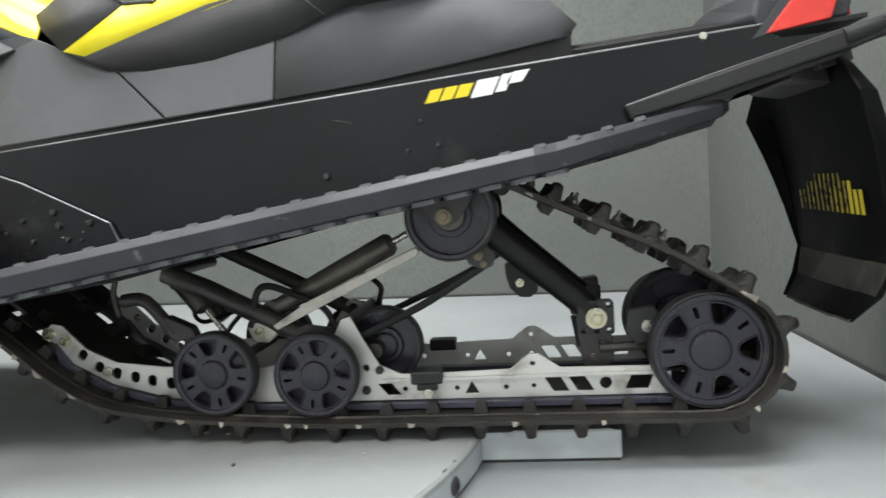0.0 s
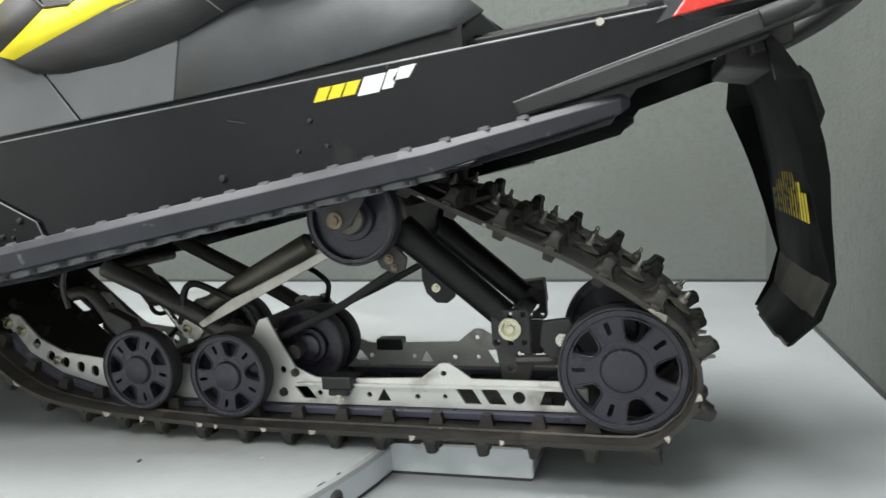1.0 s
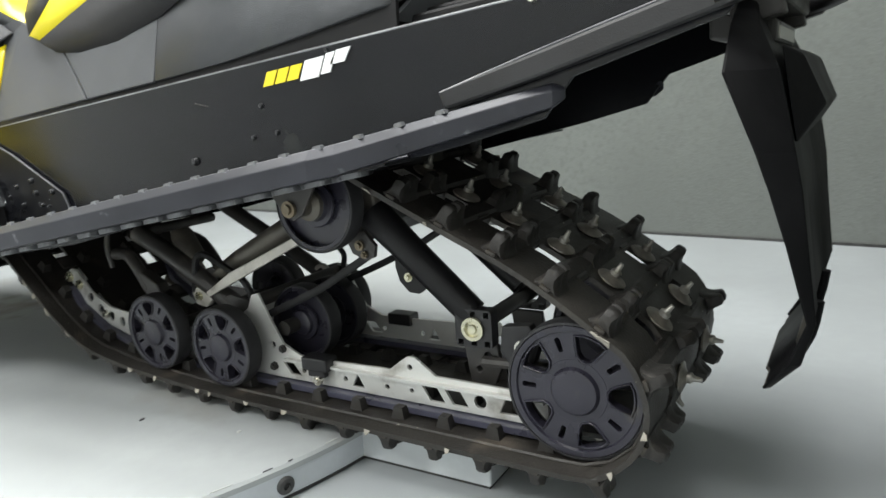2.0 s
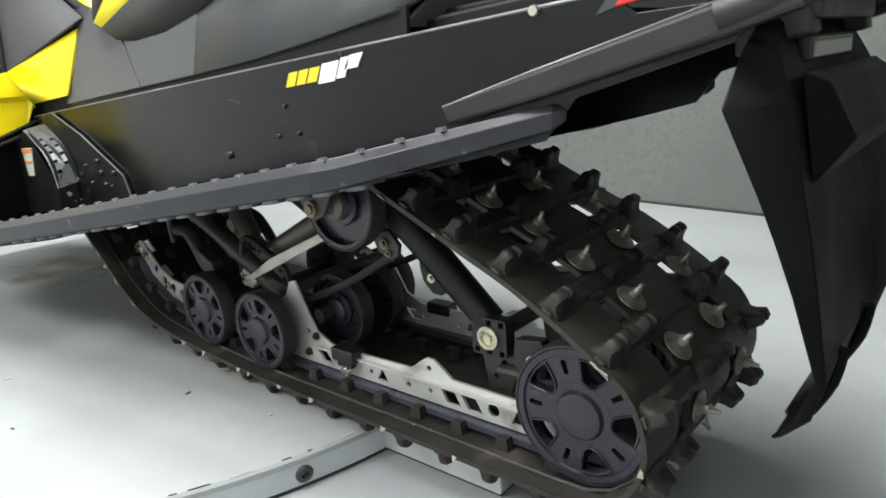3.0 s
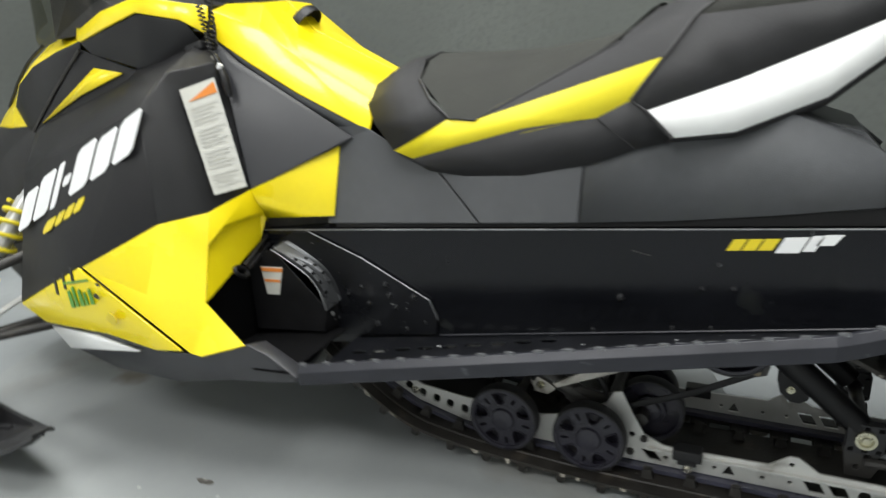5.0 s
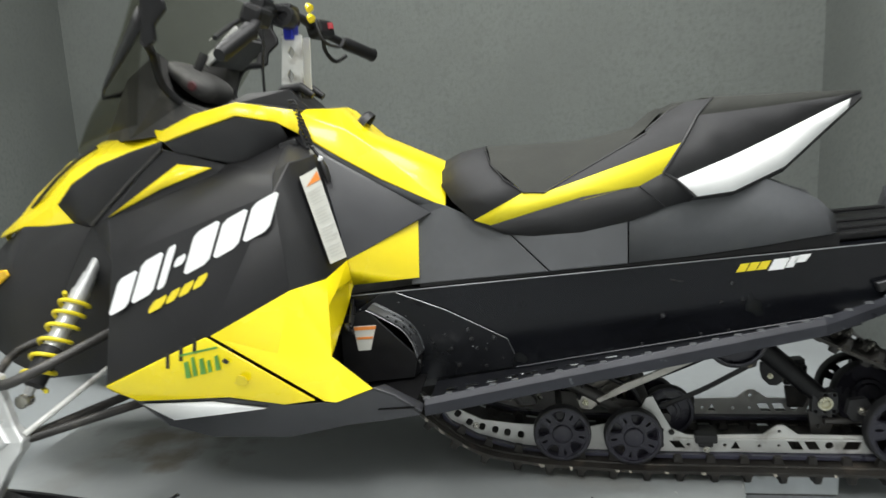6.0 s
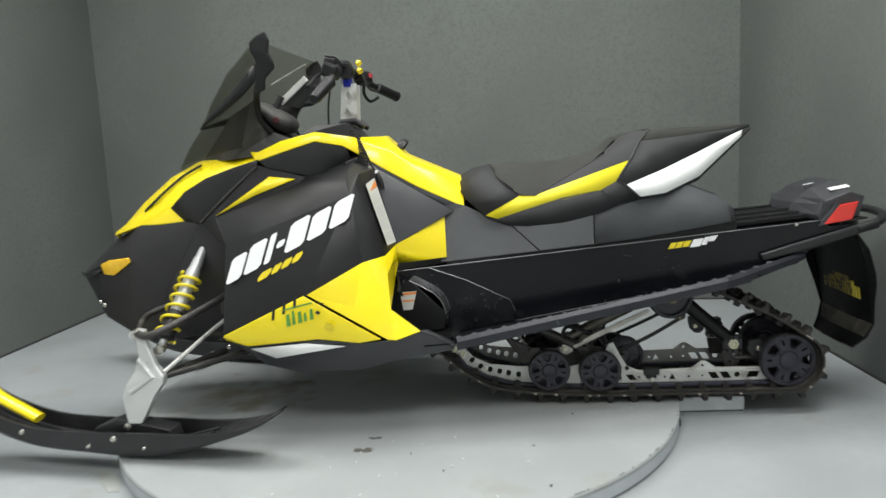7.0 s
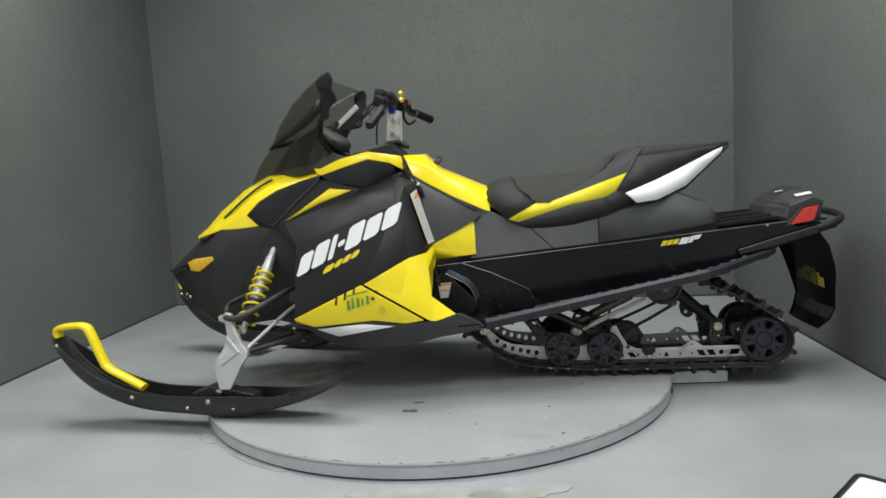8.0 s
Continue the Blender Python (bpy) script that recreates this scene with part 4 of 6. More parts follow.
# front arms
for y, pts in ((-0.09, [(-0.912, 0.337), (-0.838, 0.305), (-0.768, 0.268), (-0.699, 0.231), (-0.640, 0.202)]), (0.11, [(-0.905, 0.368), (-0.892, 0.3605), (-0.741, 0.284), (-0.672, 0.247), (-0.630, 0.222)])):
    part("front_arm", tube([(x, y, z) for x, z in pts], 0.0175 if y < 0 else 0.0155, 14), DARK, sled, "black steel suspension arm", smooth=40)
part("arm_plate", plate([[(-0.70, 0.222), (-0.66, 0.238), (-0.60, 0.228), (-0.575, 0.198), (-0.62, 0.188), (-0.68, 0.198)]], -0.105, -0.098), DARK, sled, bevel=0.001)
# centre shock with its collar and rod, and the limiter bar below it
sh = part("centre_shock", tube([(-0.507, -0.07, 0.3675), (-0.513, -0.07, 0.3645), (-0.5135, -0.07, 0.3642), (-0.60, -0.07, 0.3225), (-0.66, -0.07, 0.294), (-0.732, -0.07, 0.258)], [0.015, 0.020, 0.0205, 0.0195, 0.018, 0.014], 18), SHOCK, sled, "grey centre shock absorber", smooth=30)
part("shock_rod", tube([(-0.507, -0.07, 0.3675), (-0.482, -0.07, 0.380)], 0.006, 10), CHROME, sh, smooth=40)
part("shock_eye", lathe([(0, -0.014), (0.018, -0.014), (0.018, 0.014), (0, 0.014)], 16), DARK, sh, at=pose(-0.728, -0.07, 0.260), smooth=30)
part("limiter_plate", plate([[(-0.716, 0.239), (-0.709, 0.231), (-0.462, 0.345), (-0.455, 0.353), (-0.462, 0.360), (-0.650, 0.279)]], -0.112, -0.104), LINK, sled, "flat silver limiter bar", bevel=0.002)
fsh = part("front_shock", tube([(-0.952, 0.03, 0.325), (-0.940, 0.03, 0.306), (-0.905, 0.03, 0.256), (-0.900, 0.03, 0.249)], [0.016, 0.024, 0.022, 0.011], 14), SHOCK, sled, "small front shock absorber", smooth=30)
part("shock_rod", tube([(-0.899, 0.03, 0.250), (-0.850, 0.03, 0.184)], 0.006, 10), CHROME, fsh, smooth=40)
part("wire_loop", tube([(-0.620, 0.105, 0.303), (-0.596, 0.105, 0.292), (-0.572, 0.105, 0.270), (-0.573, 0.105, 0.250), (-0.579, 0.105, 0.233), (-0.590, 0.105, 0.224)], 0.0055, 8, 5), SHADE, sled, "bent black wire loop", smooth=40)
part("wire_loop", tube([(-0.928, 0.03, 0.298), (-0.939, 0.03, 0.290), (-0.941, 0.03, 0.276), (-0.932, 0.03, 0.266), (-0.918, 0.03, 0.268)], 0.0042, 8, 5), SHADE, sled, smooth=40)
part("wire_loop", tube([(-0.926, 0.03, 0.256), (-0.922, 0.03, 0.236), (-0.905, 0.03, 0.227), (-0.870, 0.03, 0.236), (-0.838, 0.03, 0.246), (-0.833, 0.03, 0.238), (-0.848, 0.03, 0.222), (-0.866, 0.03, 0.201), (-0.888, 0.03, 0.182)], 0.0045, 8, 5), SHADE, sled, smooth=40)
part("rocker_link", plate([[(-0.690, 0.168), (-0.672, 0.158), (-0.650, 0.172), (-0.612, 0.212), (-0.606, 0.226), (-0.610, 0.240), (-0.622, 0.248), (-0.638, 0.244), (-0.648, 0.232)], circle(-0.627, 0.230, 0.009, 12)], 0.096, 0.106), LINK, sled, "grey cast rocker link", bevel=0.002)
part("spring_rod", tube([(-0.758, -0.10, 0.236), (-0.752, -0.10, 0.262), (-0.746, -0.10, 0.290), (-0.735, -0.10, 0.304), (-0.714, -0.10, 0.3045), (-0.672, -0.10, 0.287), (-0.634, -0.10, 0.268), (-0.618, -0.10, 0.250), (-0.607, -0.10, 0.218)], 0.0062, 8, 5), SHADE, sled, "bent black torsion spring rod", smooth=40)
for y, pts in ((-0.10, [(-0.600, 0.199), (-0.576, 0.209), (-0.465, 0.258), (-0.395, 0.297), (-0.347, 0.325)]), (0.07, [(-0.60, 0.200), (-0.545, 0.226), (-0.460, 0.262), (-0.378, 0.300), (-0.325, 0.330)])):
    bm = tube([(x, y, z) for x, z in pts], 0.0066 if y < 0 else 0.0062, 10, 4)
    for vtx in bm.verts:
        vtx.co.y = y + (vtx.co.y - y) * 0.4
    part("control_strap", bm, SHADE, sled, "slim flat black control strap", smooth=40)
part("strap_bracket", plate([[(-0.388, 0.352), (-0.352, 0.362), (-0.332, 0.340), (-0.336, 0.322), (-0.352, 0.316), (-0.376, 0.326)]], -0.106, -0.098), DARK, sled, bevel=0.001)
part("spring_block", plate([[(-0.765, 0.236), (-0.745, 0.246), (-0.722, 0.240), (-0.712, 0.222), (-0.728, 0.208), (-0.756, 0.212)]], -0.104, -0.088), LINK, sled, "brown dusty spring block", bevel=0.003)
bolt(sled, -0.742, -0.105, 0.229, 0.008, BRASS)
# rear arm: two round legs, a boxed knuckle, the axle end block
part("upper_yoke", plate([[(-0.44, 0.44), (-0.35, 0.46), (-0.330, 0.42), (-0.325, 0.37), (-0.345, 0.345), (-0.375, 0.35), (-0.40, 0.38)]], -0.10, 0.10), DARK, sled, "black steel yoke", bevel=0.006)
for y in (-0.085, 0.085):
    part("rear_arm", tube([(-0.345, y, 0.385), (-0.290, y, 0.336), (-0.185, y, 0.243)], [0.0265, 0.0235, 0.022], 18), SHADE, sled, "black tubular rear suspension arm", smooth=40)
    eb = part("arm_end", plate([shift(rounded(0.058, 0.056, 0.006), -0.175, 0.228), circle(-0.175, 0.228, 0.017, 16)] + [shift([(-0.004, -0.004), (0.004, -0.004), (0.004, 0.004), (-0.004, 0.004)], -0.175 + dx, 0.228 + dz) for dx in (-0.021, 0, 0.021) for dz in (-0.021, 0.021)], *sorted((y * 1.0, y * 1.24))), BLACK, sled, "ribbed black axle end block", bevel=0.001)
    if y < 0:
        part("bearing", lathe([(0.0, -0.003), (0.006, -0.004), (0.007, -0.001), (0.011, 0.0), (0.012, -0.004), (0.017, -0.004), (0.017, 0.004)], 24), BRASS, eb, "yellow zinc pivot bolt and washer", at=pose(-0.175, -0.106, 0.228), smooth=30)
part("arm_bracket", plate([[(-0.318, 0.322), (-0.285, 0.325), (-0.262, 0.300), (-0.266, 0.272), (-0.278, 0.263), (-0.296, 0.264), (-0.312, 0.280), (-0.318, 0.302)], circle(-0.295, 0.288, 0.005, 10)], -0.080, -0.070), SHADE, sled, "rounded black lug on the rear arm", bevel=0.002)
bolt(sled, -0.295, -0.079, 0.288, 0.007, BRASS)
bolt(sled, -0.360, -0.107, 0.340, 0.008, BRONZE)
bolt(sled, -0.352, -0.107, 0.326, 0.006, BRONZE)
part("axle_tower", plate([[(-0.205, 0.20), (-0.150, 0.20), (-0.145, 0.165), (-0.155, 0.14), (-0.195, 0.14)], circle(-0.165, 0.182, 0.006, 8), circle(-0.180, 0.160, 0.005, 8)], -0.085, -0.075), DARK, sled, bevel=0.002)
part("axle_tower", plate([[(-0.205, 0.20), (-0.150, 0.20), (-0.145, 0.165), (-0.155, 0.14), (-0.195, 0.14)]], 0.075, 0.085), DARK, sled, bevel=0.002)
part("tower_cap", plate([[(-0.207, 0.264), (-0.150, 0.270), (-0.146, 0.226), (-0.20, 0.222)]], 0.09, 0.125), BLACK, sled, bevel=0.003)
part("adjuster_block", plate([[(-0.125, 0.240), (-0.085, 0.245), (-0.07, 0.222), (-0.08, 0.192), (-0.115, 0.185), (-0.13, 0.205)]], -0.116, -0.098), BLACK, sled, bevel=0.002)
bolt(sled, -0.096, -0.117, 0.214, 0.010, CHROME)
part("axle_link", tube([(-0.17, -0.09, 0.175), (-0.07, -0.09, 0.178)], 0.008, 8), DARK, sled, smooth=40)
# dark bulkhead parts in front of the skid
part("front_bracket", plate([[(-0.915, 0.262), (-0.868, 0.240), (-0.860, 0.222), (-0.900, 0.215), (-0.922, 0.235)]], -0.10, -0.075), DARK, sled, "dark front suspension bracket", bevel=0.003)
part("front_bracket_arm", tube([(-0.995, -0.09, 0.291), (-0.951, -0.09, 0.288), (-0.902, -0.09, 0.225)], 0.012, 10, 4), DARK, sled, smooth=40)
part("front_bracket_arm", tube([(-0.985, 0.07, 0.300), (-0.93, 0.07, 0.285), (-0.88, 0.07, 0.225)], 0.012, 10, 4), DARK, sled, smooth=40)
part("drive_sprocket", lathe([(0, -0.09), (0.075, -0.09), (0.08, -0.05), (0.05, -0.04), (0.05, 0.04), (0.08, 0.05), (0.075, 0.09), (0, 0.09)], 24), BLACK, sled, at=pose(-1.205, 0, 0.395), smooth=30)
part("front_link", tube([(-0.985, -0.10, 0.36), (-1.005, -0.10, 0.31), (-0.998, -0.10, 0.265)], 0.005, 10, 4), DARK, sled, smooth=40)

# ---- seat ----
def seat_rows(s):
    """Named corners of one side of the seat."""
    def V(x, y, z):
        return (x, s * y, z)
    k = {}
    k["front"] = [V(-1.092, 0.0, 0.832), V(-1.087, 0.080, 0.814), V(-1.077, 0.125, 0.786), V(-1.050, 0.152, 0.752), V(-0.998, 0.180, 0.709)]
    k["mid"] = [V(-1.035, 0.0, 0.861), V(-1.030, 0.085, 0.846), V(-1.018, 0.132, 0.814), V(-0.985, 0.165, 0.768), V(-0.940, 0.186, 0.741)]
    k["brow"] = [V(-0.975, 0.0, 0.872), V(-0.970, 0.085, 0.862), V(-0.957, 0.140, 0.833), V(-0.925, 0.168, 0.799), V(-0.882, 0.188, 0.771)]
    k["S1"], k["S6"], k["S2"], k["S2b"] = V(-0.998, 0.180, 0.709), V(-0.958, 0.186, 0.697), V(-0.882, 0.188, 0.771), V(-0.834, 0.190, 0.769)
    k["S3"], k["S4"], k["S5"], k["S5b"] = V(-0.528, 0.172, 0.868), V(-0.573, 0.192, 0.804), V(-0.625, 0.194, 0.776), V(-0.654, 0.192, 0.772)
    k["W1"], k["W2"] = V(-0.548, 0.203, 0.789), V(-0.507, 0.210, 0.750)
    k["F"], k["ST"] = V(-0.490, 0.136, 0.925), V(-0.447, 0.085, 0.962)
    k["Rf"], k["R1"], k["R2"], k["R3"] = V(-0.602, 0.136, 0.890), V(-0.598, 0.112, 0.897), V(-0.545, 0.096, 0.938), V(-0.505, 0.087, 0.957)
    k["edge"] = [V(-0.880, 0.188, 0.771), V(-0.834, 0.188, 0.771), V(-0.790, 0.176, 0.795), V(-0.715, 0.163, 0.832), V(-0.650, 0.147, 0.866), V(-0.605, 0.115, 0.896), V(-0.560, 0.085, 0.938)]
    k["half"] = [V(-0.955, 0.138, 0.832), V(-0.895, 0.130, 0.835), V(-0.830, 0.120, 0.842), V(-0.745, 0.110, 0.862), V(-0.665, 0.100, 0.884), V(-0.605, 0.080, 0.900), V(-0.555, 0.060, 0.942)]
    k["crest"] = [V(-0.973, 0.0, 0.871), V(-0.915, 0.0, 0.872), V(-0.850, 0.0, 0.872), V(-0.750, 0.0, 0.876), V(-0.665, 0.0, 0.889), V(-0.605, 0.0, 0.904), V(-0.553, 0.0, 0.945)]
    k["upper"] = [((h[0] + c[0]) / 2, h[1] * 0.56, h[2] + 0.77 * (c[2] - h[2])) for h, c in zip(k["half"], k["crest"])]
    rx = [-0.42, -0.30, -0.18, -0.11]
    k["top_c"] = [V(-0.447, 0, 0.966)] + [V(x, 0, 0.967) for x in rx]
    k["top_e"] = [k["ST"]] + [V(x, y, z) for x, y, z in zip(rx, (0.083, 0.070, 0.058, 0.045), (0.963, 0.964, 0.964, 0.964))]
    k["fold"] = [k["F"]] + [V(x, y, z) for x, y, z in zip(rx, (0.126, 0.100, 0.070, 0.052), (0.930, 0.940, 0.951, 0.961))]
    k["white_t"] = [k["W1"]] + [V(x, y, z) for x, y, z in zip(rx, (0.152, 0.112, 0.074, 0.055), (0.831, 0.879, 0.930, 0.957))]
    k["white_b"] = [k["W2"]] + [V(x, y, z) for x, y, z in zip(rx, (0.184, 0.138, 0.085, 0.057), (0.757, 0.803, 0.897, 0.950))]
    k["under"] = [V(-0.516, 0.182, 0.738)] + [V(x, y, z) for x, y, z in zip(rx, (0.168, 0.125, 0.080, 0.056), (0.746, 0.789, 0.886, 0.944))]
    k["skirt_t"] = [k["S6"], V(-0.860, 0.189, 0.725), V(-0.750, 0.191, 0.756), k["S5b"], k["S5"], k["S4"]]
    k["skirt_b"] = [V(-0.930, 0.176, 0.674), V(-0.860, 0.177, 0.667), V(-0.750, 0.181, 0.674), V(-0.640, 0.182, 0.698), V(-0.610, 0.182, 0.709), V(-0.565, 0.181, 0.726)]
    return k


seat_core = (-0.6, 0, 0.80)
low_core = (-0.6, 0, 0.5)
KS = [seat_rows(s) for s in (-1, 1)]
seat = part("seat", skin([f for k in KS for f in strip(k["edge"], k["half"]) + strip(k["half"], k["upper"]) + strip(k["upper"], k["crest"])], core=low_core), SUEDE, sled, "black vinyl saddle seat with yellow stripe", smooth=50)
for k in KS:
    part("seat_bolster", skin(strip(k["front"], k["mid"]) + strip(k["mid"], k["brow"]), core=(-0.95, 0, 0.72)), SEAT, seat, "black front bolster", smooth=50, solid=0.004)
    part("seat_wing", skin([(k["S2b"], k["S3"], k["F"], k["Rf"]), (k["Rf"], k["F"], k["ST"], k["R3"], k["R2"], k["R1"])], core=low_core), SEAT, seat, "black raised seat side", smooth=15, solid=0.004, bevel=0.003)
    part("yellow_stripe", skin([(k["S1"], k["S2"], k["S6"]), (k["S6"], k["S2"], k["S2b"], k["S5b"]), (k["S2b"], k["S3"], k["S5"], k["S5b"]), (k["S5"], k["S3"], k["S4"])], core=seat_core), STRIPE, seat, "yellow vinyl stripe", smooth=50, solid=0.004)
    part("seat_skirt", skin(strip(k["skirt_t"], k["skirt_b"]) + [(k["S1"], k["S6"], k["skirt_b"][0]), (k["S4"], k["W1"], k["W2"], k["under"][0], k["skirt_b"][-1])], core=seat_core), SEAT, seat, smooth=40, solid=0.004)
    part("seat_back", skin([(k["F"], k["fold"][1], k["white_t"][1], k["W1"], k["S4"], k["S3"])] + strip(k["fold"][1:], k["white_t"][1:]), core=seat_core), SEAT, seat, "black raised seat back", smooth=25, solid=0.004)
    part("seat_back_top", skin(strip(k["fold"], k["top_e"]) + strip(k["top_e"], k["top_c"]), core=low_core), SUEDE, seat, smooth=25, solid=0.004)
    wt, wb = [list(k[n][:-1]) + [tuple(Vector(k[n][-2]).lerp(Vector(k[n][-1]), f))] for n, f in (("white_t", 0.62), ("white_b", 0.50))]
    part("seat_tip", skin([(wt[-1], k["white_t"][-1], k["white_b"][-1], wb[-1])], core=seat_core), SEAT, seat, solid=0.004)
    part("white_panel", skin(strip(wt, wb), core=seat_core), WHITE, seat, "white vinyl panel", smooth=12, solid=0.004)
    part("seat_under", skin(strip(k["white_b"], k["under"]), core=seat_core), SEAT, seat, smooth=40, solid=0.004)
    part("seam", tube([k["ST"], k["F"], k["S3"], k["S4"], k["W1"], k["W2"], k["under"][0]], 0.0030, 6), BLACK, seat)
    part("seam", tube(k["brow"] + [k["S2b"]], 0.0024, 6), BLACK, seat)
    part("seam", tube([k["S2b"], k["Rf"], k["R1"], k["R2"]], 0.0022, 6), BLACK, seat)
    part("seam", tube([k["S5"], k["skirt_b"][-1]], 0.0016, 6), BLACK, seat)
a, b = KS
part("seat_bridge", skin([(a["R1"], a["R2"], b["R2"], b["R1"]), (a["R2"], a["R3"], b["R3"], b["R2"]), (a["R3"], a["ST"], b["ST"], b["R3"])], core=low_core), SUEDE, seat, smooth=40, solid=0.004)
part("seat_tail", skin([(a["top_e"][-1], b["top_e"][-1], b["under"][-1], a["under"][-1])] + [(p, q, r, t) for p, q, r, t in zip(a["under"], a["under"][1:], b["under"][1:], b["under"])], core=seat_core), SEAT, seat, smooth=40, solid=0.004)

# plastic seat base in three panels a side
for s in (-1, 1):
    def P(x, y, z):
        return (x, s * y, z)
    c = (-0.6, 0, 0.66)
    front = [P(-1.150, 0.195, zt(-1.150) + 0.011), P(-0.829, 0.202, zt(-0.829) + 0.011), P(-0.919, 0.172, 0.675), P(-1.065, 0.149, 0.742), P(-1.150, 0.143, 0.772), P(-1.150, 0.145, 0.715)]
    part("seat_base_panel", skin([front], core=c), SBASE, sled, "charcoal plastic seat base panel", solid=0.006, bevel=0.002)
    mid0 = [P(-0.825, 0.202, zt(-0.825) + 0.011), P(-0.740, 0.202, zt(-0.74) + 0.011), P(-0.651, 0.202, zt(-0.651) + 0.011)]
    mid1 = [P(-0.915, 0.172, 0.674), P(-0.78, 0.180, 0.672), P(-0.648, 0.178, 0.703)]
    part("seat_base_panel", skin(strip(mid0, mid1), core=c), SBASE, sled, "charcoal plastic seat base panel", solid=0.006, bevel=0.002)
    r0 = [P(x, 0.202, zt(x) + g) for x, g in ((-0.648, 0.012), (-0.50, 0.014), (-0.35, 0.022), (-0.222, 0.032))] + [P(-0.205, 0.195, zt(-0.2) + 0.032)]
    r1 = [P(-0.645, 0.178, 0.704), P(-0.50, 0.168, 0.752), P(-0.35, 0.148, 0.782), P(-0.222, 0.138, 0.725), P(-0.185, 0.13, 0.690)]
    r2 = [P(-0.645, 0.15, 0.71), P(-0.50, 0.12, 0.765), P(-0.35, 0.10, 0.79), P(-0.24, 0.09, 0.74), P(-0.19, 0.09, 0.70)]
    part("seat_base_panel", skin(strip(r0, r1) + strip(r1, r2), core=c), SBASE, sled, "charcoal plastic seat base panel", solid=0.006, smooth=60)
    t0 = [P(x, 0.196, zt(x) + 0.003) for x in (-1.13, -0.8, -0.5, -0.2)]
    # black strip added for the dark gap between seat base and tunnel
    part("seat_base_seal", skin(strip(t0, [P(x, 0.194, zt(x) + g) for x, g in ((-1.13, 0.016), (-0.8, 0.016), (-0.5, 0.018), (-0.2, 0.036))]), core=c), GAP, sled, solid=0.006)
part("seat_base_rear", skin([((-0.19, -0.13, 0.69), (-0.19, 0.13, 0.69), (-0.205, 0.195, 0.64), (-0.205, -0.195, 0.64)), ((-0.19, -0.13, 0.69), (-0.19, 0.13, 0.69), (-0.24, 0.10, 0.745), (-0.24, -0.10, 0.745)), ((-0.24, 0.10, 0.745), (-0.24, -0.10, 0.745), (-0.36, -0.11, 0.785), (-0.36, 0.11, 0.785))], core=(-0.6, 0, 0.66)), SBASE, sled, solid=0.006)

# ---- tail: rack, light, bumper, flap ----
tail = part("rear_rack", box(0.26, 0.310, 0.018, pose(-0.085, 0, 0.650, 0, -4.6, 0)), SHADE, sled, "black stepped rear deck cover", bevel=0.004)
part("deck_step", box(0.24, 0.250, 0.016, pose(-0.085, 0, 0.660, 0, -4.0, 0)), SHADE, tail, bevel=0.004)
for y in (-0.07, 0.07):
    part("deck_rib", box(0.22, 0.020, 0.008, pose(-0.085, y, 0.6705, 0, -4.0, 0)), SHADE, tail, bevel=0.003)
H0 = [(0.020, 0.700), (0.038, 0.717), (0.072, 0.745), (0.150, 0.772), (0.198, 0.722), (0.182, 0.655), (0.06, 0.645), (0.005, 0.665)]
bm = bmesh.new()
rings = []
for y, inset in ((-0.194, 1), (-0.085, 0), (0.085, 0), (0.194, 1)):
    rings.append([bm.verts.new((x if not inset else max(x * 0.97 + 0.003, 0.052 + 0.25 * (z - 0.66)), y, z - (0.036 if z > 0.74 else 0.0) * inset)) for x, z in H0])
for a, b in zip(rings, rings[1:]):
    for k in range(len(H0)):
        bm.faces.new((a[k], b[k], b[(k + 1) % len(H0)], a[(k + 1) % len(H0)]))
bm.faces.new(rings[0])
bm.faces.new(rings[-1][::-1])
bmesh.ops.recalc_face_normals(bm, faces=bm.faces)
hous = part("tail_light_housing", bm, GREY, sled, "black plastic tail light housing", bevel=0.005)
for s in (-1, 1):
    y0, y1 = sorted((s * 0.200, s * 0.211))
    part("reflector", plate([[(0.064, 0.636), (0.150, 0.650), (0.168, 0.706), (0.112, 0.697)]], y0, y1), RED, hous, "red side reflector", bevel=0.002)
    part("reflector_rim", plate([[(0.046, 0.631), (0.064, 0.636), (0.112, 0.697), (0.104, 0.704)]], *sorted((s * 0.200, s * 0.209))), GREY, hous)
part("tail_lens", plate([[(-0.17, -0.022), (0.17, -0.022), (0.17, 0.028), (-0.17, 0.028)]], -0.006, 0.006), RED, hous, "red tail light lens", at=pose(0.184, 0, 0.682, -12, 0, 90), bevel=0.003)
part("white_mark", box(0.060, 0.022, 0.001, pose(0.135, -0.150, 0.7478, 18, -9, 0)), DECAL, hous)
part("white_mark", box(0.03, 0.015, 0.001, pose(0.075, -0.070, 0.7580, 0, -11, 0)), DECAL, hous)
bump = part("rear_bumper", tube([(0.16, -0.219, 0.620), (0.235, -0.205, 0.640), (0.282, -0.13, 0.656), (0.296, 0.0, 0.662), (0.282, 0.13, 0.656), (0.235, 0.205, 0.640), (0.16, 0.219, 0.620)], 0.0135, 12, 5), BLACK, sled, "black tubular rear grab bumper", smooth=40)
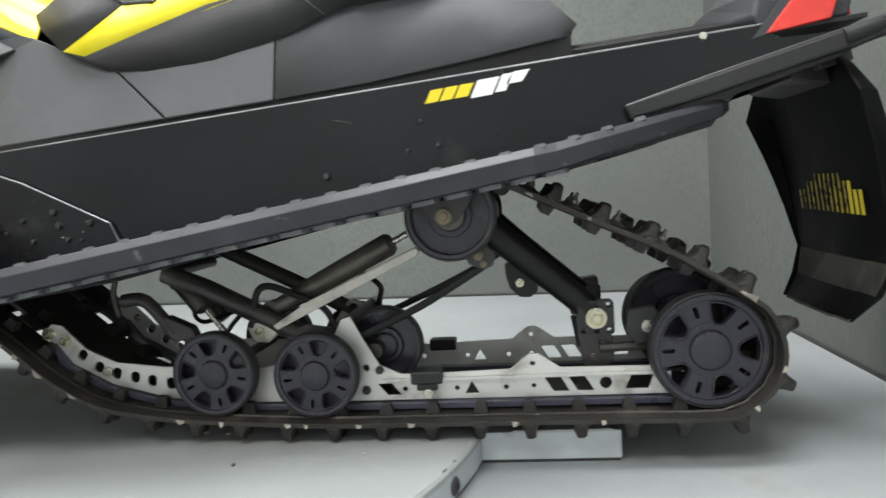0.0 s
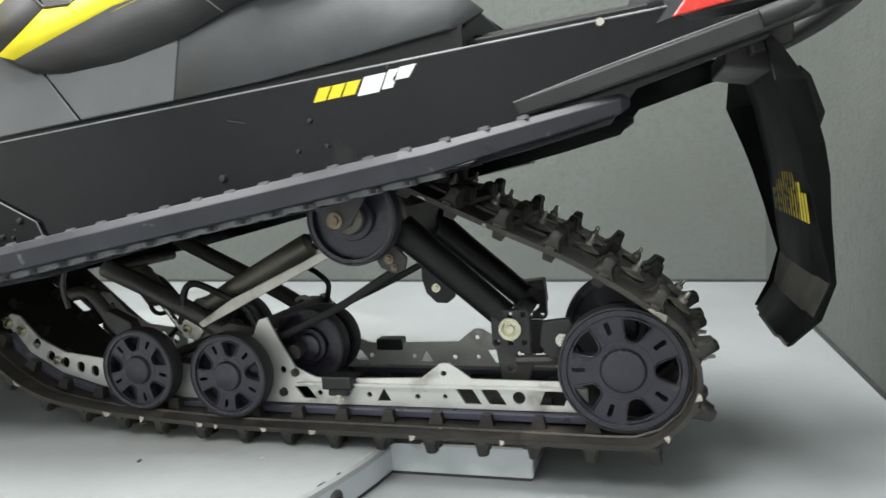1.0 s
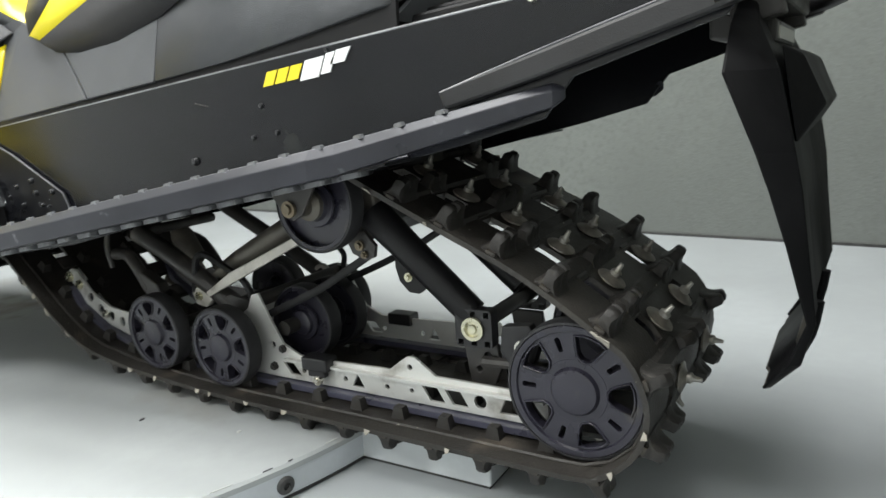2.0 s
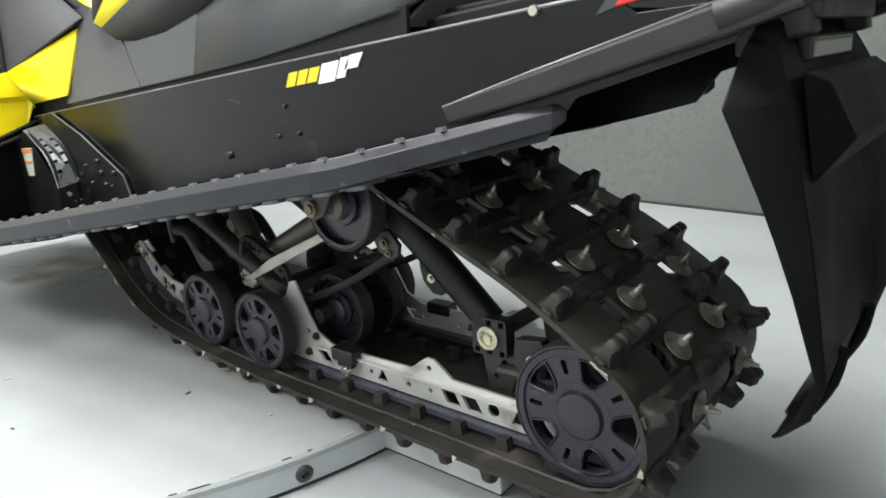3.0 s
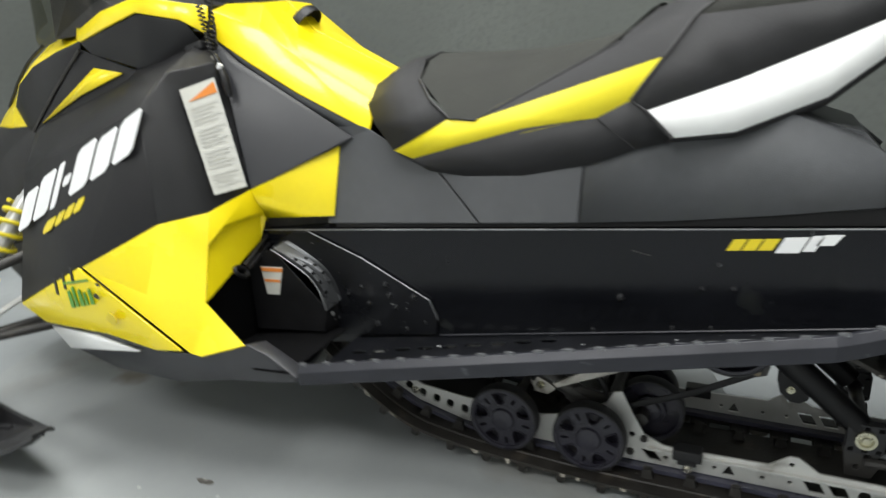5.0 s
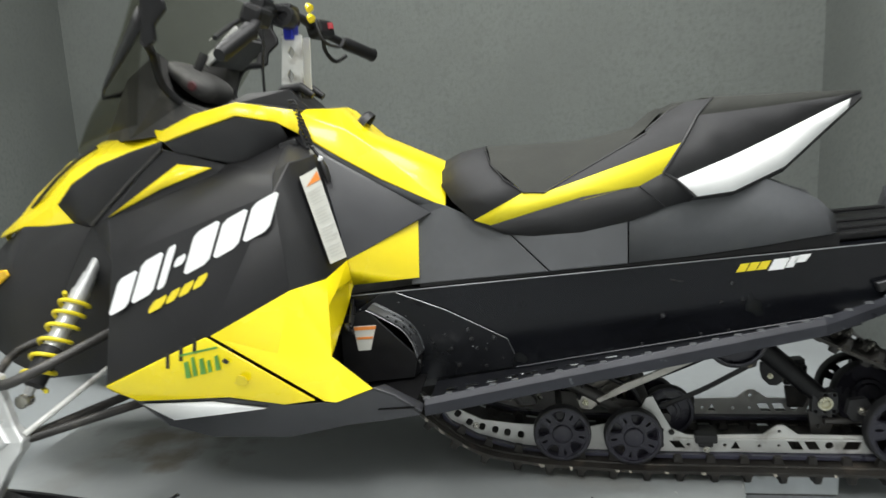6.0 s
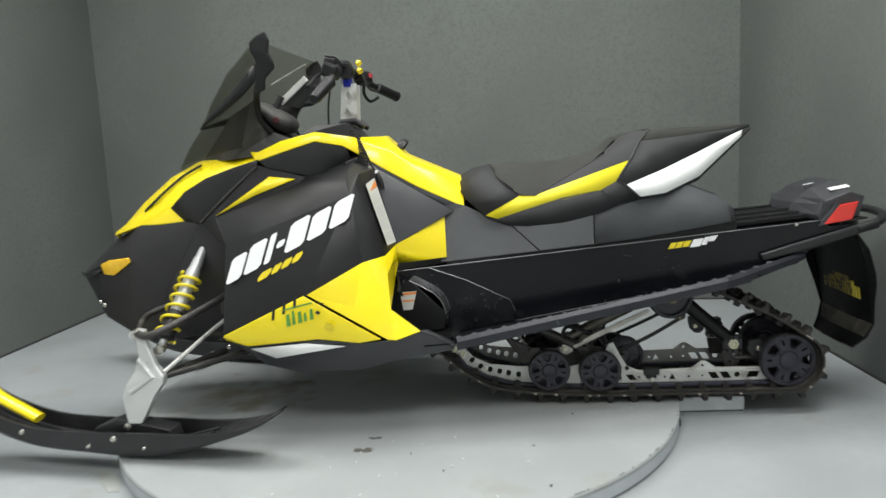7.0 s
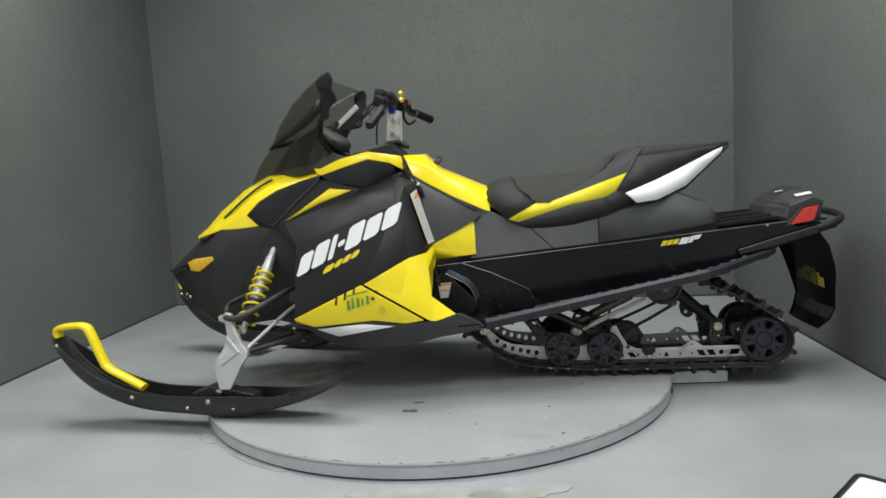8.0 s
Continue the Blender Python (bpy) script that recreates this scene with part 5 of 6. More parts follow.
for s in (-1, 1):
    part("bumper_rail", plate([[(-0.133, 0.551), (-0.02, 0.583), (0.17, 0.634), (0.225, 0.645), (0.228, 0.622), (0.17, 0.606), (-0.02, 0.556), (-0.125, 0.531)]], *sorted((s * 0.207, s * 0.226))), BLACK, bump, "flat black bumper side rail", bevel=0.004)
    part("rail_edge", tube([(-0.131, s * 0.2225, 0.5505), (-0.02, s * 0.2225, 0.5825), (0.17, s * 0.2225, 0.6335), (0.222, s * 0.2225, 0.6445)], 0.0022, 6), LIP, bump)
    part("bumper_bracket", box(0.05, 0.03, 0.03, pose(0.185, s * 0.12, 0.612, 0, -12, 0)), DARK, bump, bevel=0.003)
# snow flap, folded along its length and bent forward near its lower edge
FZ = [0.622, 0.593, 0.549, 0.474, 0.436, 0.382, 0.300, 0.25, 0.210]
FX = [0.185, 0.194, 0.2145, 0.231, 0.2375, 0.2425, 0.251, 0.238, 0.207]
WX = [0.172, 0.172, 0.173, 0.199, 0.210, 0.224, 0.243, 0.226, 0.200]
FW = [0.120, 0.172, 0.198, 0.208, 0.203, 0.187, 0.172, 0.156, 0.130]
WY = [0.140, 0.192, 0.240, 0.222, 0.212, 0.196, 0.178, 0.162, 0.138]
FC = 0.0
faces = []
cols = []
for u in (-1.1, -1.0, -0.93, -0.62, -0.55, 0.55, 0.62, 0.93, 1.0, 1.1):
    o = 1 if u > 0 else -1
    if abs(u) > 1.05:
        cols.append([(x, FC + o * y, z) for x, y, z in zip(WX, WY, FZ)])
    else:
        sink = 0.0 if abs(u) > 0.95 else 0.003 if abs(u) > 0.6 else 0.007
        cols.append([(x - sink * (0.3 if z > 0.56 else 1.0), FC * min(1, (0.65 - z) * 8) + w * u, z) for x, w, z in zip(FX, FW, FZ)])
for a, b in zip(cols, cols[1:]):
    faces += strip(a, b)
flap = part("snow_flap", skin(faces, core=(-0.5, 0, 0.4)), FLAP, sled, "black rubber snow flap with faded yellow print", solid=0.004, bevel=0.002, smooth=20)
part("mud_film", skin([f for a, b in zip(cols[1:8], cols[2:9]) for f in strip([(x - 0.0048, y, z - 0.001) for x, y, z in a[6:]], [(x - 0.0048, y, z - 0.001) for x, y, z in b[6:]])], core=(0.6, 0, 0.4)), DUST, flap, "dried mud film on the flap's lower inner face", solid=0.0008)
bm = bmesh.new()
lo = [bm.verts.new(p) for p in ((0.212, -0.165, 0.572), (0.212, 0.165, 0.572), (0.228, 0.175, 0.478), (0.228, -0.175, 0.478))]
hi = [bm.verts.new(p) for p in ((0.229, -0.141, 0.562), (0.229, 0.141, 0.562), (0.250, 0.124, 0.512), (0.250, -0.124, 0.512))]
bm.faces.new(hi)
bm.faces.new(lo[::-1])
for k in range(4):
    bm.faces.new((lo[k], lo[(k + 1) % 4], hi[(k + 1) % 4], hi[k]))
bmesh.ops.recalc_face_normals(bm, faces=bm.faces)
part("flap_bump", bm, FLAP, flap, bevel=0.003)
for y in (-0.085, 0.055):
    part("flap_rib", tube([(0.247, FC + y, 0.30), (0.240, FC + y * 1.02, 0.262), (0.222, FC + y * 1.04, 0.226)], 0.007, 8, 3), FLAP, flap, smooth=40)
for i in range(14):
    f = i / 13
    u = -0.116 + 0.232 * f
    z0, z1 = 0.371 + 0.004 * f, (0.437 if 0.28 < f < 0.72 else 0.424 if 0.12 < f < 0.88 else 0.410)
    xs = [x - (0.003 if abs(u) > 0.125 else 0.007) - 0.0055 for x in (0.2434 - (z0 - 0.37) * 0.09, 0.2434 - (z1 - 0.37) * 0.09)]
    bright = f < 0.22
    part("flap_print", skin([((xs[0], u - 0.004, z0), (xs[0], u + (0.006 if bright else 0.0025), z0), (xs[1], u + (0.010 if bright else 0.0065), z1), (xs[1], u, z1))], core=(0.6, 0, 0.4)), YDECAL if bright else FADED, flap, solid=0.0008)
part("flap_clamp", box(0.06, 0.25, 0.022, pose(0.185, 0, 0.625)), DARK, flap, bevel=0.004)

bracket = part("rear_plate", plate([[(0.135, 0.612), (0.190, 0.604), (0.2005, 0.600), (0.2005, 0.578), (0.190, 0.574), (0.135, 0.585)]], -0.098, 0.098), DARK, sled, "dark plate above the flap with a pale strip", bevel=0.003)
part("pale_strip", box(0.002, 0.160, 0.017, pose(0.2015, 0, 0.589)), PAPER, bracket)
part("strip_shadow_line", box(0.002, 0.160, 0.003, pose(0.2022, 0, 0.5955)), INK, bracket)
for y in (-0.055, 0.0, 0.055):
    part("plate_slot", box(0.030, 0.005, 0.002, pose(0.170, y, 0.6075, 0, 8, 20)), HOLE, bracket)


# ---- hood and side panels ----
A = [(-2.338, 0.0, 0.667), (-2.298, 0.0, 0.721), (-2.226, 0.0, 0.792), (-2.115, 0.0, 0.878), (-2.009, 0.0, 0.929), (-1.906, 0.0, 0.955), (-1.819, 0.0, 0.952)]
B1, B2, T, B3 = (-2.192, -0.110, 0.720), (-2.107, -0.140, 0.722), (-2.014, -0.160, 0.731), (-2.067, -0.140, 0.777)
B4, B5, B6, B7 = (-2.002, -0.165, 0.831), (-1.922, -0.180, 0.872), (-1.823, -0.190, 0.903), (-1.733, -0.195, 0.926)
hood_core = (-1.9, 0, 0.6)
LB = [(-2.33, -0.035, 0.682), B1, B3, B4, B5, B6, B7]
MID = [((a[0] + b[0]) / 2, (a[1] + b[1]) / 2, (a[2] + b[2]) / 2 + 0.016) for a, b in zip(A, LB)]
both("hood", strip(A, MID) + strip(MID, LB) + [(B1, B2, T, B3)], YELLOW, sled, "glossy yellow hood with pointed side flashes", core=hood_core, smooth=35)
for s in (-1, 1):
    part("hood_groove", tube([(-1.955, s * 0.115, 0.916), (-2.03, s * 0.105, 0.880), (-2.11, s * 0.090, 0.826), (-2.19, s * 0.07, 0.765)], 0.0045, 6, 4), BLACK, sled, "dark groove in the hood")
N0, N1, N2, N3, N4 = (-2.483, 0, 0.542), (-2.422, -0.05, 0.478), (-2.356, -0.10, 0.398), (-2.25, -0.15, 0.356), (-2.143, -0.18, 0.323)
N5, N6, N7 = (-2.075, -0.20, 0.505), (-1.986, -0.19, 0.664), (-1.955, -0.182, 0.722)
S1, S2 = (-2.350, -0.110, 0.585), (-2.215, -0.157, 0.605)
both("nose_cone", [(N0, A[0], S1), (A[0], B1, S2, S1), (B1, B2, T, S2), (N0, S1, N1), (N1, S1, N2), (S1, S2, N3, N2), (S2, N5, N3), (S2, T, N7, N6), (S2, N6, N5), (N5, N4, N3), (N0, (-2.40, 0, 0.46), N1), (N1, (-2.33, 0, 0.36), N2), (N2, (-2.22, 0, 0.32), N3), (N3, (-2.1, 0, 0.30), N4), (N1, (-2.40, 0, 0.46), (-2.33, 0, 0.36)), (N2, (-2.33, 0, 0.36), (-2.22, 0, 0.32)), (N3, (-2.22, 0, 0.32), (-2.1, 0, 0.30))], BLACK, sled, "black plastic nose cone", core=(-2.1, 0, 0.55), smooth=20)
both("nose_lip", strip([(-2.492, 0, 0.548), (-2.44, -0.065, 0.553), (-2.36, -0.118, 0.570)], [(-2.486, 0, 0.532), (-2.436, -0.067, 0.538), (-2.36, -0.120, 0.558)]), BLACK, sled, solid=0.012, core=(-2.2, 0, 0.55))
both("turn_marker", [((-2.346, -0.122, 0.590), (-2.308, -0.136, 0.605), (-2.224, -0.163, 0.614), (-2.219, -0.162, 0.598), (-2.291, -0.142, 0.552), (-2.333, -0.128, 0.555))], AMBER, sled, "amber side marker lens", solid=0.008, core=(-2.1, 0, 0.55))
part("nose_screw", lathe([(0, 0.006), (0.006, 0.005), (0.008, 0)], 10), CHROME, sled, at=pose(-2.375, -0.095, 0.452, 0, 0, 150))
part("nose_screw", lathe([(0, 0.006), (0.006, 0.005), (0.008, 0)], 10), CHROME, sled, at=pose(-2.36, -0.10, 0.44, 0, 0, 150))

L1, L2, L3, L4 = (-1.944, -0.192, 0.727), (-1.737, -0.196, 0.908), (-1.570, -0.205, 0.863), (-1.439, -0.145, 0.922)
L5, L6, L7, L8, L9, L10 = (-1.424, -0.310, 0.844), (-1.402, -0.378, 0.808), (-1.371, -0.410, 0.605), (-1.536, -0.455, 0.521), (-1.820, -0.405, 0.394), (-1.812, -0.335, 0.665)
M1, M2 = (-1.884, -0.212, 0.745), (-1.600, -0.208, 0.843)
K1, K2, K2b, K3 = (-1.288, -0.245, 0.634), (-1.352, -0.205, 0.878), (-1.336, -0.168, 0.872), (-1.100, -0.152, 0.727)
both("pillar_panel", [(B3, T, N7, L1), (B3, L1, B4), (B4, L1, L2, B5), (B5, L2, B6), (B6, L2, B7)], BLACK, sled, "black panel below the hood stripe", core=hood_core)
for s in (-1, 1):
    part("panel_seam", tube([(-1.735, s * 0.199, 0.906), (-1.84, s * 0.198, 0.820), (-1.944, s * 0.195, 0.727)], 0.004, 6), DARK, sled)
both("side_panel", [(L1, L2, L3, M2, M1), (L3, L4, L5, M2), (M1, M2, L10), (M2, L5, L6, L10), (L10, L6, L8), (L6, L7, L8), (L10, L8, L9)], PANEL, sled, "black side panel with white lettering shapes", smooth=22)
both("panel_return", [(L1, M1, L10, (-1.85, -0.2, 0.64)), (L10, L9, (-1.86, -0.2, 0.36), (-1.85, -0.2, 0.64)), (L1, (-1.85, -0.2, 0.64), N6, N7), ((-1.85, -0.2, 0.64), (-1.86, -0.2, 0.36), N4, N5, N6)], BLACK, sled, "black wheel-arch liner", core=(-1.6, 0, 0.6))
Q1, Q2 = (-1.385, -0.312, 0.868), (-1.310, -0.345, 0.614)
both("louvre_panel", [(L5, L6, L7, Q2, Q1), (Q1, Q2, K1, K2), (L4, L5, Q1, K2)], BLACK, sled, "black recessed panel with warning label", smooth=22)
both("knee_panel", [(K2, K2b, K3, K1), (L4, K2, K2b, (-1.40, -0.165, 0.922))], GREY, sled, "charcoal knee panel", smooth=22, bevel=0.007)
both("tank_skirt", strip([(-1.39, -0.168, 0.918), (-1.310, -0.164, 0.866), (-1.215, -0.156, 0.810), (-1.072, -0.146, 0.740)], [(-1.39, -0.160, 0.880), (-1.31, -0.152, 0.835), (-1.215, -0.146, 0.775), (-1.09, -0.140, 0.715)]), SBASE, sled, solid=0.004, bevel=0.0, core=(-1.25, 0, 0.75))
both("air_intake", [((-1.730, -0.200, 0.921), (-1.535, -0.216, 0.973), (-1.52, -0.213, 0.868), (-1.568, -0.207, 0.866), (-1.705, -0.198, 0.897)), ((-1.535, -0.216, 0.973), (-1.441, -0.188, 0.952), (-1.43, -0.165, 0.915), (-1.52, -0.213, 0.868))], BLACK, sled, "black mesh air intake", smooth=15)
band_top = [(-1.766, -0.170, 0.954), (-1.733, -0.190, 0.950), (-1.652, -0.200, 0.982), (-1.535, -0.208, 1.006), (-1.440, -0.180, 0.988), (-1.407, -0.155, 0.982)]
band_low = [(-1.745, -0.195, 0.928), (-1.726, -0.203, 0.923), (-1.635, -0.212, 0.949), (-1.535, -0.222, 0.975), (-1.451, -0.193, 0.957), (-1.400, -0.172, 0.925)]
both("cowl_band", strip(band_top, band_low), YELLOW, sled, "glossy yellow cowl band", core=(-1.6, 0, 0.8), smooth=20)
cowl = [(-1.766, 0, 0.966), (-1.733, 0, 0.962), (-1.652, 0, 0.985), (-1.535, 0, 1.004), (-1.440, 0, 0.990), (-1.407, 0, 0.984)]
both("cowl_top", strip(band_top, cowl), BLACK, sled, "black dash cowl", core=(-1.6, 0, 0.7))
tk0 = [(-1.400, -0.172, 0.925), (-1.310, -0.168, 0.868), (-1.215, -0.160, 0.812), (-1.066, -0.147, 0.738)]
tk1 = [(-1.405, -0.150, 0.972), (-1.300, -0.140, 0.932), (-1.215, -0.130, 0.872), (-1.066, -0.115, 0.788)]
tk2 = [(-1.407, -0.100, 0.984), (-1.325, -0.085, 0.980), (-1.262, -0.080, 0.916), (-1.066, -0.060, 0.822)]
tk3 = [(-1.407, 0, 0.986), (-1.325, 0, 0.987), (-1.262, 0, 0.924), (-1.066, 0, 0.834)]
both("tank_cover", strip(tk0, tk1) + strip(tk1, tk2) + strip(tk2, tk3), YELLOW, sled, "glossy yellow fuel tank cover", core=(-1.25, 0, 0.7), smooth=16, bevel=0.005)
part("fuel_cap", lathe([(0, 0.012), (0.035, 0.012), (0.040, 0.006), (0.040, -0.01)], 24), BLACK, sled, "black fuel cap", at=pose(-1.288, 0.0, 0.940, 40, 0, 90), smooth=30)
both("accent_triangle", [((-1.884, -0.2145, 0.749), (-1.697, -0.204, 0.869), (-1.610, -0.210, 0.858), (-1.743, -0.2135, 0.812))], YELLOW, sled, "yellow triangular accent", solid=0.003, bevel=0.0)

# lower pods
flagTR, flagBR, flagBL, in1, in2 = (-1.133, -0.152, 0.709), (-1.130, -0.200, 0.580), (-1.289, -0.207, 0.566), (-1.299, -0.222, 0.523), (-1.295, -0.402, 0.457)
podtip, podlow, seamB = (-1.207, -0.415, 0.390), (-1.277, -0.454, 0.375), (-1.302, -0.453, 0.377)
C1, C2 = (-1.50, -0.452, 0.508), (-1.400, -0.438, 0.475)
W2, W3, W4 = (-1.305, -0.363, 0.557), (-1.294, -0.326, 0.585), (-1.288, -0.214, 0.584)
V2, V3, V4 = (-1.314, -0.355, 0.548), (-1.305, -0.318, 0.574), (-1.298, -0.212, 0.572)
both("side_pod", [(K1, flagTR, flagBR, flagBL), (L7, Q2, K1, W4, W3, W2), (L7, W2, in2, C2), (W2, W3, V3, V2), (W3, W4, V4, V3), (W2, V2, in2), (W4, flagBL, V4), (V2, V3, V4, in1), (V2, in1, in2), (V4, flagBL, in1), (L8, L7, C2, C1), (C1, C2, in2, seamB), (L8, C1, seamB), (in2, podtip, podlow, seamB)], YELLOW, sled, "glossy yellow side pod with strap recess", smooth=18)
F8, F9, Fs = (-1.548, -0.456, 0.518), (-1.822, -0.405, 0.390), (-1.322, -0.454, 0.378)
FB = [(-1.818, -0.390, 0.373), (-1.741, -0.412, 0.358), (-1.511, -0.452, 0.384), (-1.389, -0.452, 0.368)]
both("toe_pod", [(F9, FB[0], FB[1]), (F9, FB[1], FB[2], F8), (F8, FB[2], FB[3], Fs)], YELLOW, sled, "glossy yellow lower front pod with green sticker", smooth=18)
both("white_accent", [((-1.737, -0.406, 0.349), (-1.556, -0.445, 0.371), (-1.432, -0.456, 0.361), (-1.647, -0.438, 0.326))], WHITE, sled, "white accent strip", solid=0.012, bevel=0.0)
U = [(-1.825, -0.355, 0.366), (-1.741, -0.398, 0.356), (-1.511, -0.448, 0.380), (-1.389, -0.448, 0.366), (-1.277, -0.448, 0.372), (-1.207, -0.411, 0.388), (-1.165, -0.406, 0.372)]
D = [(-1.80, -0.30, 0.325), (-1.691, -0.385, 0.288), (-1.588, -0.385, 0.262), (-1.406, -0.395, 0.268), (-1.269, -0.400, 0.300), (-1.19, -0.405, 0.312), (-1.108, -0.405, 0.326)]
E0 = [(-1.85, -0.12, 0.31), (-1.70, -0.15, 0.255), (-1.588, -0.17, 0.235), (-1.406, -0.19, 0.245), (-1.30, -0.21, 0.275), (-1.25, -0.21, 0.295), (-1.16, -0.21, 0.31)]
E1 = [(x, 0, z) for x, y, z in E0]
both("belly_pan", strip(U, D) + strip(D, E0) + strip(E0[:4], E1[:4]), GREY, sled, "charcoal plastic belly pan", core=(-1.5, 0, 0.45), smooth=20)
both("toe_guard", [((-1.207, -0.413, 0.392), (-1.165, -0.408, 0.374), (-1.105, -0.408, 0.336), (-1.105, -0.375, 0.340), (-1.19, -0.375, 0.385))], GREY, sled, "grey plastic toe guard", core=(-1.2, -0.35, 0.2))
# liner that fills the engine bay
secs = [(-2.20, 0.11, 0.38, 0.60), (-1.90, 0.16, 0.32, 0.72), (-1.62, 0.19, 0.28, 0.86), (-1.42, 0.20, 0.28, 0.90), (-1.34, 0.19, 0.30, 0.86), (-1.12, 0.14, 0.56, 0.70)]
bm = bmesh.new()
rings = [[bm.verts.new((x, sy * w, z)) for sy, z in ((-1, z0), (1, z0), (1, z1), (-1, z1))] for x, w, z0, z1 in secs]
for a, b in zip(rings, rings[1:]):
    for k in range(4):
        bm.faces.new((a[k], a[(k + 1) % 4], b[(k + 1) % 4], b[k]))
bm.faces.new(rings[0][::-1])
bm.faces.new(rings[-1])
bmesh.ops.recalc_face_normals(bm, faces=bm.faces)
part("engine_bay", bm, DARK, sled, "dark engine bay behind the panels")


# coiled stop cord hanging beside the tank
cord = part("stop_cord", tube([(-1.402 + 0.040 * k / 88 + 0.006 * math.cos(k * math.pi / 4), -0.186 - 0.026 * k / 88 + 0.006 * math.sin(k * math.pi / 4), 0.984 - 0.090 * k / 88) for k in range(89)], 0.0018, 5), SHADE, sled, "black coiled stop cord with clip", smooth=60)
part("cord_end", tube([(-1.362, -0.212, 0.894), (-1.348, -0.214, 0.876), (-1.340, -0.216, 0.862)], 0.0035, 6), SHADE, cord, smooth=60)
part("clip", tube([(-1.341, -0.219, 0.864), (-1.333, -0.222, 0.846), (-1.326, -0.226, 0.826), (-1.322, -0.228, 0.812)], [0.006, 0.009, 0.008, 0.005], 8), SHADE, cord, smooth=50)
part("clip_ring", box(0.010, 0.008, 0.012, pose(-1.341, -0.221, 0.868, 0, 30, 0)), DECAL, cord, bevel=0.002)


# decals: plain slanted shapes laid on the panel
def plane_y(p, q, r):
    p, q, r = Vector(p), Vector(q), Vector(r)
    n = (q - p).cross(r - p)
    return lambda x, z, off=0.0: p.y - (n.x * (x - p.x) + n.z * (z - p.z)) / n.y - off


def decal(name, loops, fy, mat, parent, off=0.0022, label=""):
    """Flat cut-out shapes in x and z, laid on the surface y = fy(x, z)."""
    bm = plate(loops, 0, 1)
    for v in bm.verts:
        v.co.y = fy(v.co.x, v.co.z, off if v.co.y < 0.5 else off - 0.002)
    return part(name, bm, mat, parent, label)


panel_y = plane_y(L10, L6, L8)
u, v = Vector((0.406, 0.193)), Vector((0.010, 0.074))


def glyph(a, b, lo, hi, hole=None, lean=0.03):
    """A slanted block from a to b along the line of the lettering, from lo to hi in heights."""
    def at(s, h):
        p = Vector((-1.807, 0.545)) + u * (s + lean * h) + v * h
        return (p.x, p.y)
    w = b - a
    c = 0.16
    loop = [at(a + w * c, lo), at(b - w * c, lo), at(b, lo + 0.1), at(b, hi - 0.1), at(b - w * c, hi), at(a + w * c, hi), at(a, hi - 0.1), at(a, lo + 0.1)]
    loops = [loop]
    if hole:
        loops.append([at(a + w * 0.42, hole[0]), at(a + w * 0.60, hole[0]), at(a + w * 0.60, hole[1]), at(a + w * 0.42, hole[1])])
    return loops


word = [(0.0, 0.125, 0, 1.0), (0.145, 0.285, 0, 1.12), (0.310, 0.362, 0, 1.12), (0.388, 0.455, 0.4, 0.66), (0.475, 0.632, 0, 1.12), (0.655, 0.805, 0, 1.0), (0.830, 0.985, 0, 1.0)]
for a, b, lo, hi in word:
    decal("white_shape", glyph(a, b, lo, hi), panel_y, DECAL, sled, label="white slanted block")
for a, b in ((0.325, 0.425), (0.437, 0.505), (0.517, 0.590), (0.602, 0.672)):
    decal("yellow_shape", glyph(a, b, -0.58, -0.28, lean=0.09), panel_y, YDECAL, sled)
tun_y = lambda x, z, off=0.0: -0.2065 - off


def bar_shape(x0, x1, z0, h, lean=0.009, slope=0.10):
    return [(x0, z0 + slope * (x0 + 0.418)), (x1, z0 + slope * (x1 + 0.418)), (x1 + lean, z0 + h + slope * (x1 + 0.418)), (x0 + lean, z0 + h + slope * (x0 + 0.418))]


for x0, x1 in ((-0.418, -0.399), (-0.396, -0.377), (-0.374, -0.354)):
    decal("yellow_shape", [bar_shape(x0, x1, 0.578, 0.019, 0.010)], tun_y, YDECAL, sled, 0.001)
for x0, x1, z0, z1 in ((-0.350, -0.318, 0.574, 0.599), (-0.314, -0.298, 0.576, 0.601), (-0.298, -0.274, 0.585, 0.602)):
    decal("white_shape", [bar_shape(x0, x1, z0, z1 - z0, 0.012)], tun_y, DECAL, sled, 0.0022)
# warning label on the louvre panel
LABEL = [(-1.370, -0.310, 0.832), (-1.355, -0.231, 0.847), (-1.294, -0.253, 0.642), (-1.311, -0.326, 0.641)]
lab_n = (Vector(LABEL[1]) - Vector(LABEL[0])).cross(Vector(LABEL[3]) - Vector(LABEL[0])).normalized()
lab_n *= -1 if lab_n.x < 0 else 1


def lab_at(s, t):
    return Vector(LABEL[0]).lerp(Vector(LABEL[1]), s).lerp(Vector(LABEL[3]).lerp(Vector(LABEL[2]), s), t)


def lab_face(corners, off):
    return [tuple(tuple(Vector(c) + lab_n * off) for c in corners)]


